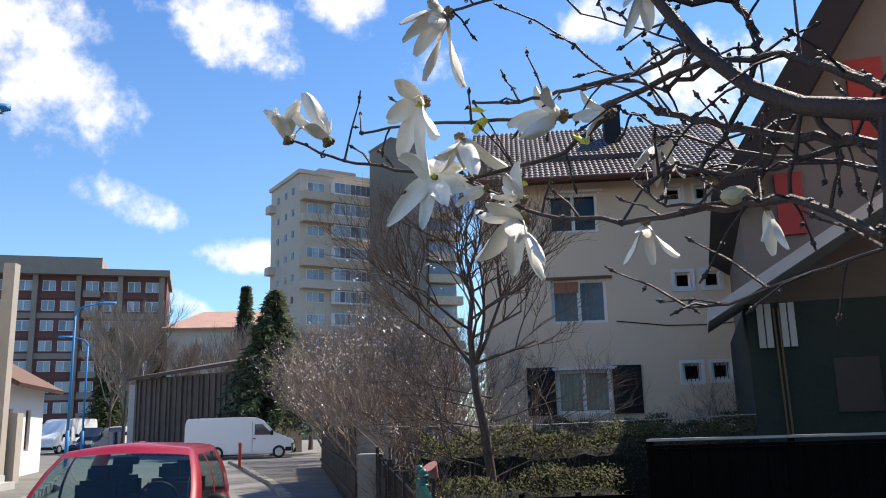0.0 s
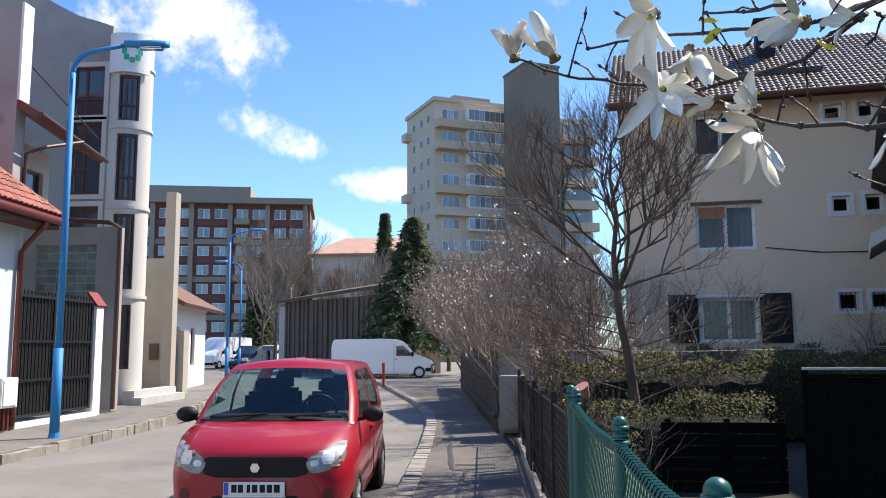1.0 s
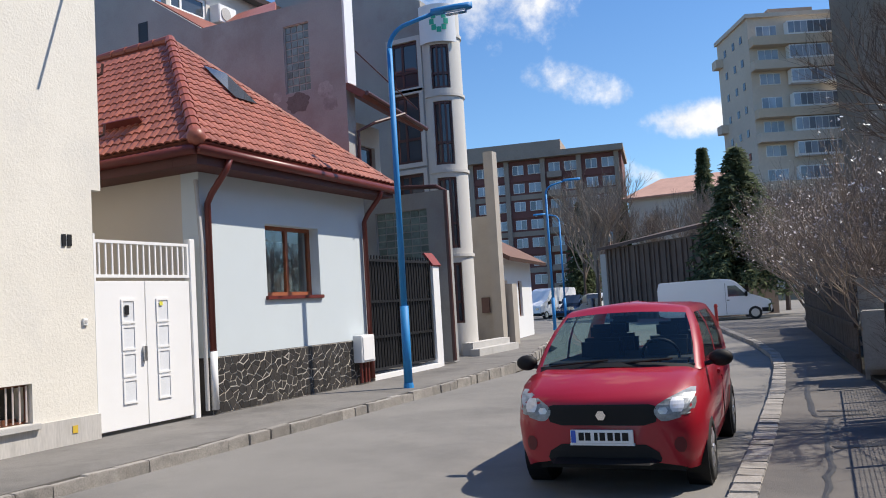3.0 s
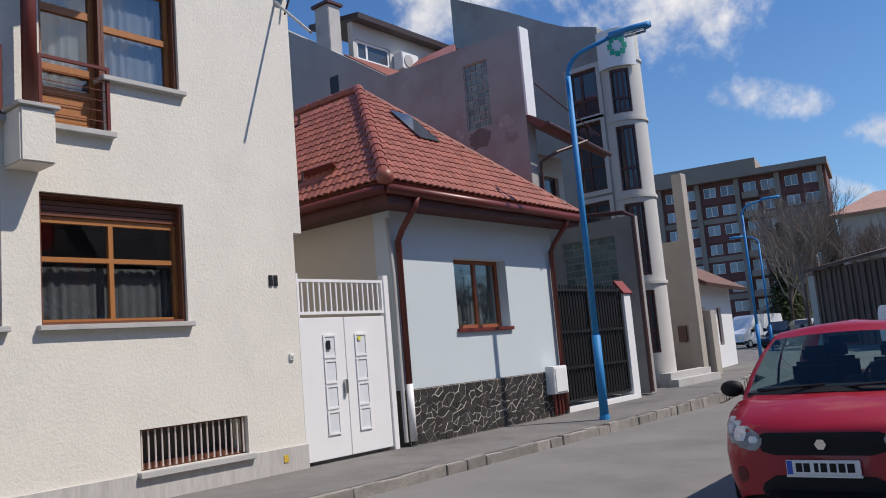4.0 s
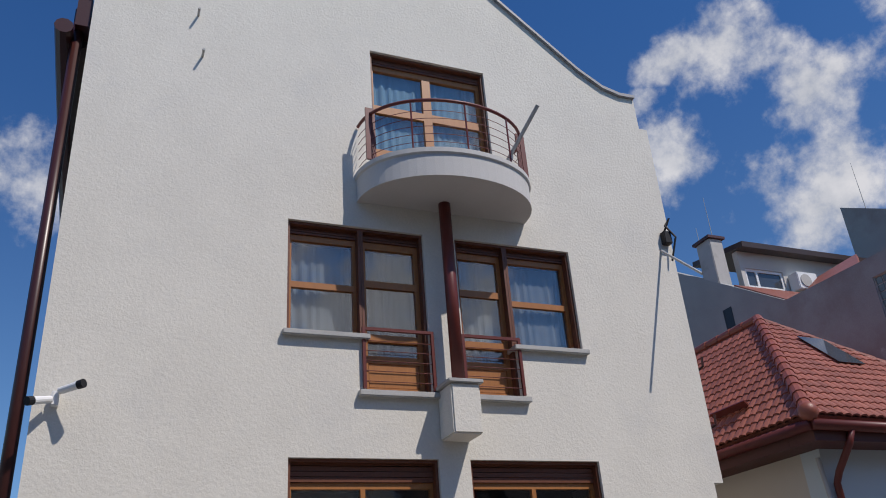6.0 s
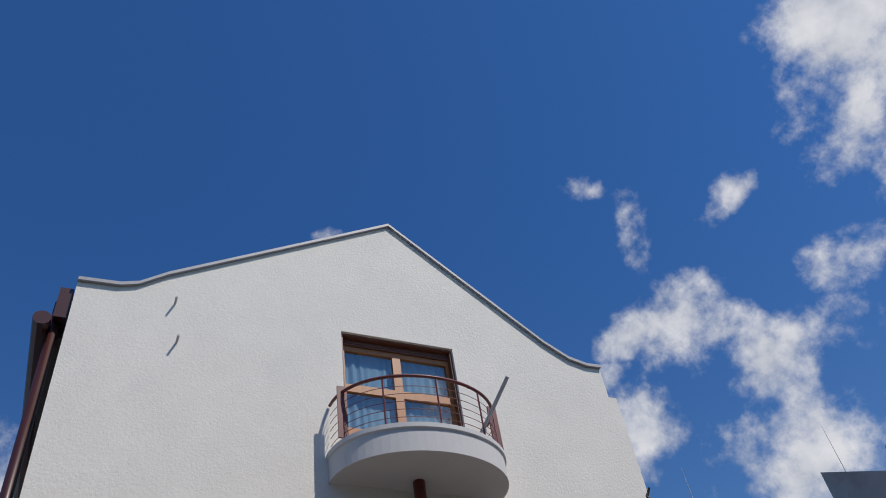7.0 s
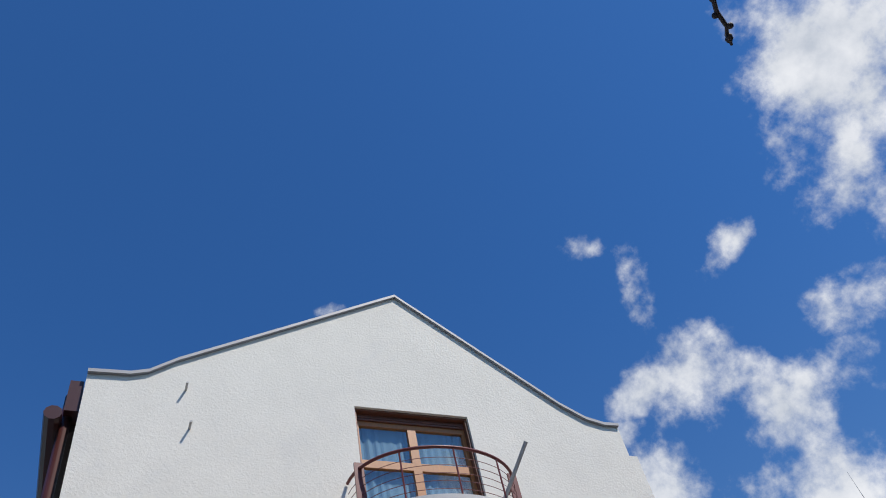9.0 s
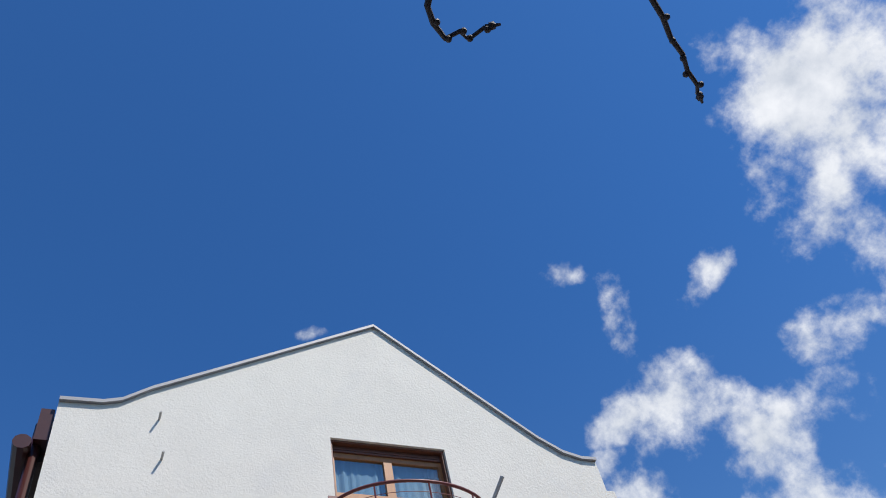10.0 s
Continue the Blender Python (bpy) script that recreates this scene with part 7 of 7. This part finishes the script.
def clip(poly, p, n):
    """The part of a flat polygon on the side of p that n points away from."""
    out = []
    for a, b in zip(poly, poly[1:] + poly[:1]):
        da, db = (a - p).dot(n), (b - p).dot(n)
        if da <= 0:
            out.append(a)
        if da * db < 0:
            out.append(a.lerp(b, da / (da - db)))
    return out


seeds = [Vector((W0 + 0.06 + (i % 33 + rs.random()) * (W1 - W0 - 0.08) / 33, 0.03 + (i // 33 + rs.random()) * 0.9 / 7)) for i in range(231)]
for s in seeds:
    cell = [Vector(q) for q in ((W0 + 0.06, 0.03), (W1 - 0.015, 0.03), (W1 - 0.015, 0.935), (W0 + 0.06, 0.935))]
    for o in sorted(seeds, key=lambda q: (q - s).length)[1:14]:
        n = (o - s).normalized()
        cell = clip(cell, (s + o) / 2 - n * rs.uniform(0.003, 0.013), n)
        if len(cell) < 3:
            break
    if len(cell) >= 3:
        d = rs.uniform(0.066, 0.074)
        part("stone", prism(bmesh.new(), [(q.x, q.y) for q in cell], -d, -0.0615, F), SLATE, pl)


# ---- roof tiles, laid one by one ----
def tile_mesh(tw, th, name):
    bm = bmesh.new()
    prof = [(u, 0.012 + 0.034 * max(0.0, math.sin(math.pi * u)) ** 0.8) for u in (0, 0.18, 0.36, 0.5, 0.64, 0.82, 1)]
    lo = [bm.verts.new((u * tw, 0, h + 0.022)) for u, h in prof]
    hi = [bm.verts.new((u * tw, th * 1.06, h)) for u, h in prof]
    ed = [bm.verts.new((u * tw, 0, h - 0.012)) for u, h in prof]
    for i in range(len(prof) - 1):
        bm.faces.new((lo[i], lo[i + 1], hi[i + 1], hi[i]))
        bm.faces.new((ed[i], ed[i + 1], lo[i + 1], lo[i]))
    me = bpy.data.meshes.new(name)
    bm.to_mesh(me)
    bm.free()
    return me


def tiles(parent, origin, along, slope, width, length, inside, tw, th, material, limit=300, inverse=None):
    """Courses of tiles on a roof plane, from the eave up."""
    u, s = Vector(along).normalized(), Vector(slope).normalized()
    n = u.cross(s).normalized()
    me = tile_mesh(tw, th, "roof_tile")
    me.materials.append(material)
    rest = bmesh.new()
    made = 0
    for j in range(int(length / th)):
        for i in range(int(width / tw)):
            if not inside((i + 0.5) * tw, (j + 0.5) * th):
                continue
            m = Matrix((u, s, n)).transposed().to_4x4()
            m.translation = Vector(origin) + u * (i * tw) + s * (j * th) + n * 0.004
            if made < limit:
                ob = new("roof_tile", me)
                ob.parent, ob.matrix_parent_inverse = parent, parent.matrix_basis.inverted()
                ob.matrix_basis = m
                made += 1
            else:
                k = len(rest.verts)
                rest.from_mesh(me)
                rest.verts.ensure_lookup_table()
                bmesh.ops.transform(rest, matrix=m, verts=rest.verts[k:])
    if len(rest.verts):
        tagged(part("more_roof_tiles", rest, material, parent), kind="stuff")
    else:
        rest.free()


def on_face(parent, a, b, c, tw, th, material, back=None):
    """Tiles on the triangle a, b, c (a and b on the eave), or on the strip from a towards back under the ridge at c."""
    a, b, c = Vector(a), Vector(b), Vector(c)
    u = (b - a).normalized()
    s = (c - a) - u * (c - a).dot(u)
    ln = s.length
    f = (c - a).dot(u)
    w = (b - a).length
    if back is None:
        test = lambda x, y: x > f * y / ln - 0.02 and x < w - (w - f) * y / ln + 0.02  # noqa: E731
    else:
        test = lambda x, y: x < w - (w - f) * y / ln + 0.02 if back > 0 else True  # noqa: E731
    tiles(parent, a, u, s, w, ln, test, tw, th, material)


on_face(cot, EA, EB, AP, 0.17, 0.235, TILE)
on_face(cot, (-14.0, EA.y, EA.z), EA, AP, 0.17, 0.235, TILE, back=1)
on_face(rh, RE[0], RE[1], RE[2], 0.15, 0.26, TILE_BROWN, back=-1)
RIDGE = mat("ridge_tile", (0.28, 0.080, 0.050), 0.45, vary=0.15, scale=5, bump=0.1, each=0.1)
for p0, p1, step, r, mt in ((EA, AP, 0.30, 0.12, RIDGE), (EB, AP, 0.36, 0.06, RIDGE), (AP, Vector((-14, AP.y, AP.z)), 0.36, 0.1, RIDGE)):
    d = p1 - p0
    k = int(d.length / step)
    for i in range(k):
        a, b = p0 + d * (i / k), p0 + d * ((i + 1.12) / k)
        part("ridge_tile", tube(bmesh.new(), [a + Vector((0, 0, 0.03)), b + Vector((0, 0, 0.03))], r, r * 0.82, 10), mt, cot)
bm = bmesh.new()
bmesh.ops.create_uvsphere(bm, u_segments=14, v_segments=8, radius=0.15, matrix=Matrix.Translation(EA + Vector((0.02, -0.02, 0.04))))
part("ridge_end", bm, RIDGE, cot, smooth=True)
u = (EB - EA).normalized()
s = (AP - EA) - u * (AP - EA).dot(u)
ln = s.length
s.normalize()
sm = Matrix((u, s, u.cross(s).normalized())).transposed().to_4x4()
sm.translation = EA + u * 2.5 + s * (ln * 0.48)
sk = part("skylight", bars(bmesh.new(), sm @ Matrix.Rotation(radians(90), 4, "X"), 0, 0.78, 0, 1.25, 0.08, -0.12, -0.02), BLACK, cot, "dark framed roof window")
part("pane", boxm(0.07, 0.71, 0.07, 1.18, 0.08, 0.09, sm), REFLECT, sk)
sm2 = Matrix((Vector((1, 0, 0)), Vector((0, 0.66, 0.75)).normalized(), Vector((0, -0.75, 0.66)).normalized())).transposed().to_4x4()
sm2.translation = Vector((-11.6, 10.25, 5.0))
part("snow_guard", boxm(0, 0.9, 0, 0.03, 0.02, 0.16, sm2), RED_METAL, cot)

# ---- low dark garden wall, pavement seams ----
lw = thing("garden_wall", "low dark boarded garden wall with a thin pale top rail", "wall", (5.5, 8.0, 0.1))
# Boards coloured near black to carry the shadow of this garden corner.
DARKBOARD = mat("shade_black_boards", (0.006, 0.006, 0.006), 1.0, spec=0.05, vary=0.4, scale=4, grain=30, bump=0.4)
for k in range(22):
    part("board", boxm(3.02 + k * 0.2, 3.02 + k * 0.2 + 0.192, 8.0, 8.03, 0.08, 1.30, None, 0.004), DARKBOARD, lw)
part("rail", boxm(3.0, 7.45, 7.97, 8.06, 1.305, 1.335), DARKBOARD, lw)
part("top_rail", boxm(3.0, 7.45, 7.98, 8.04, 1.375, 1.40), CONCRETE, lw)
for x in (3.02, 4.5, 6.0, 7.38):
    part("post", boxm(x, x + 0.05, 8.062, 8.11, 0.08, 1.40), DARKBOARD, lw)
sl = thing("slatted_panel", "low dark slatted wooden panel before the hedge", "fence", (2.4, 8.6, 0.1))
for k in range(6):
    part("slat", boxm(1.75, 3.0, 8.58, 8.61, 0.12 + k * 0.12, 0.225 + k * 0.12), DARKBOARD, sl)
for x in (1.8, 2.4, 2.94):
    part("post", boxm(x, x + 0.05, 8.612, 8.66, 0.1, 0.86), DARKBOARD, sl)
TAR = mat("tar_seam", (0.035, 0.035, 0.036), 0.6, vary=0.3, scale=6, bump=0.3)
walkway = bpy.data.objects["pavement_2"]


def seam(pts, wd, seed):
    r = random.Random(seed)
    fine = []
    for a, b in zip(pts, pts[1:]):
        n = max(2, int(math.dist(a, b) / 0.18))
        fine += [(a[0] + (b[0] - a[0]) * k / n + r.gauss(0, 0.008), a[1] + (b[1] - a[1]) * k / n + r.gauss(0, 0.02)) for k in range(n)]
    fine.append(pts[-1])
    rows = []
    for k, p in enumerate(fine):
        q0, q1 = fine[max(0, k - 1)], fine[min(len(fine) - 1, k + 1)]
        t = Vector((q1[0] - q0[0], q1[1] - q0[1], 0)).normalized()
        nrm = Vector((-t.y, t.x, 0)) * wd * r.uniform(0.35, 0.7)
        rows.append([Vector((*p, 0.05)) - nrm, Vector((*p, 0.053)), Vector((*p, 0.05)) + nrm])
    part("tar_seam", loft(bmesh.new(), rows, False), TAR, walkway)


seam([(-0.99, 17.0), (-0.74, 12.5), (-0.55, 10.45), (0.0, 10.7)], 0.07, 1)
seam([(-0.39, 10.4), (-0.38, 8.8), (-0.3, 7.7), (-0.35, 5.4), (-0.2, 3.8)], 0.05, 2)
seam([(-0.55, 10.9), (-0.3, 10.95), (-0.02, 11.0)], 0.10, 3)
seam([(-0.31, 8.57), (0.25, 8.84)], 0.10, 4)
seam([(-0.33, 6.6), (0.3, 6.75)], 0.05, 5)
seam([(-0.74, 12.9), (-0.1, 13.2)], 0.05, 6)
seam([(-0.85, 15.0), (-0.3, 15.4)], 0.06, 7)
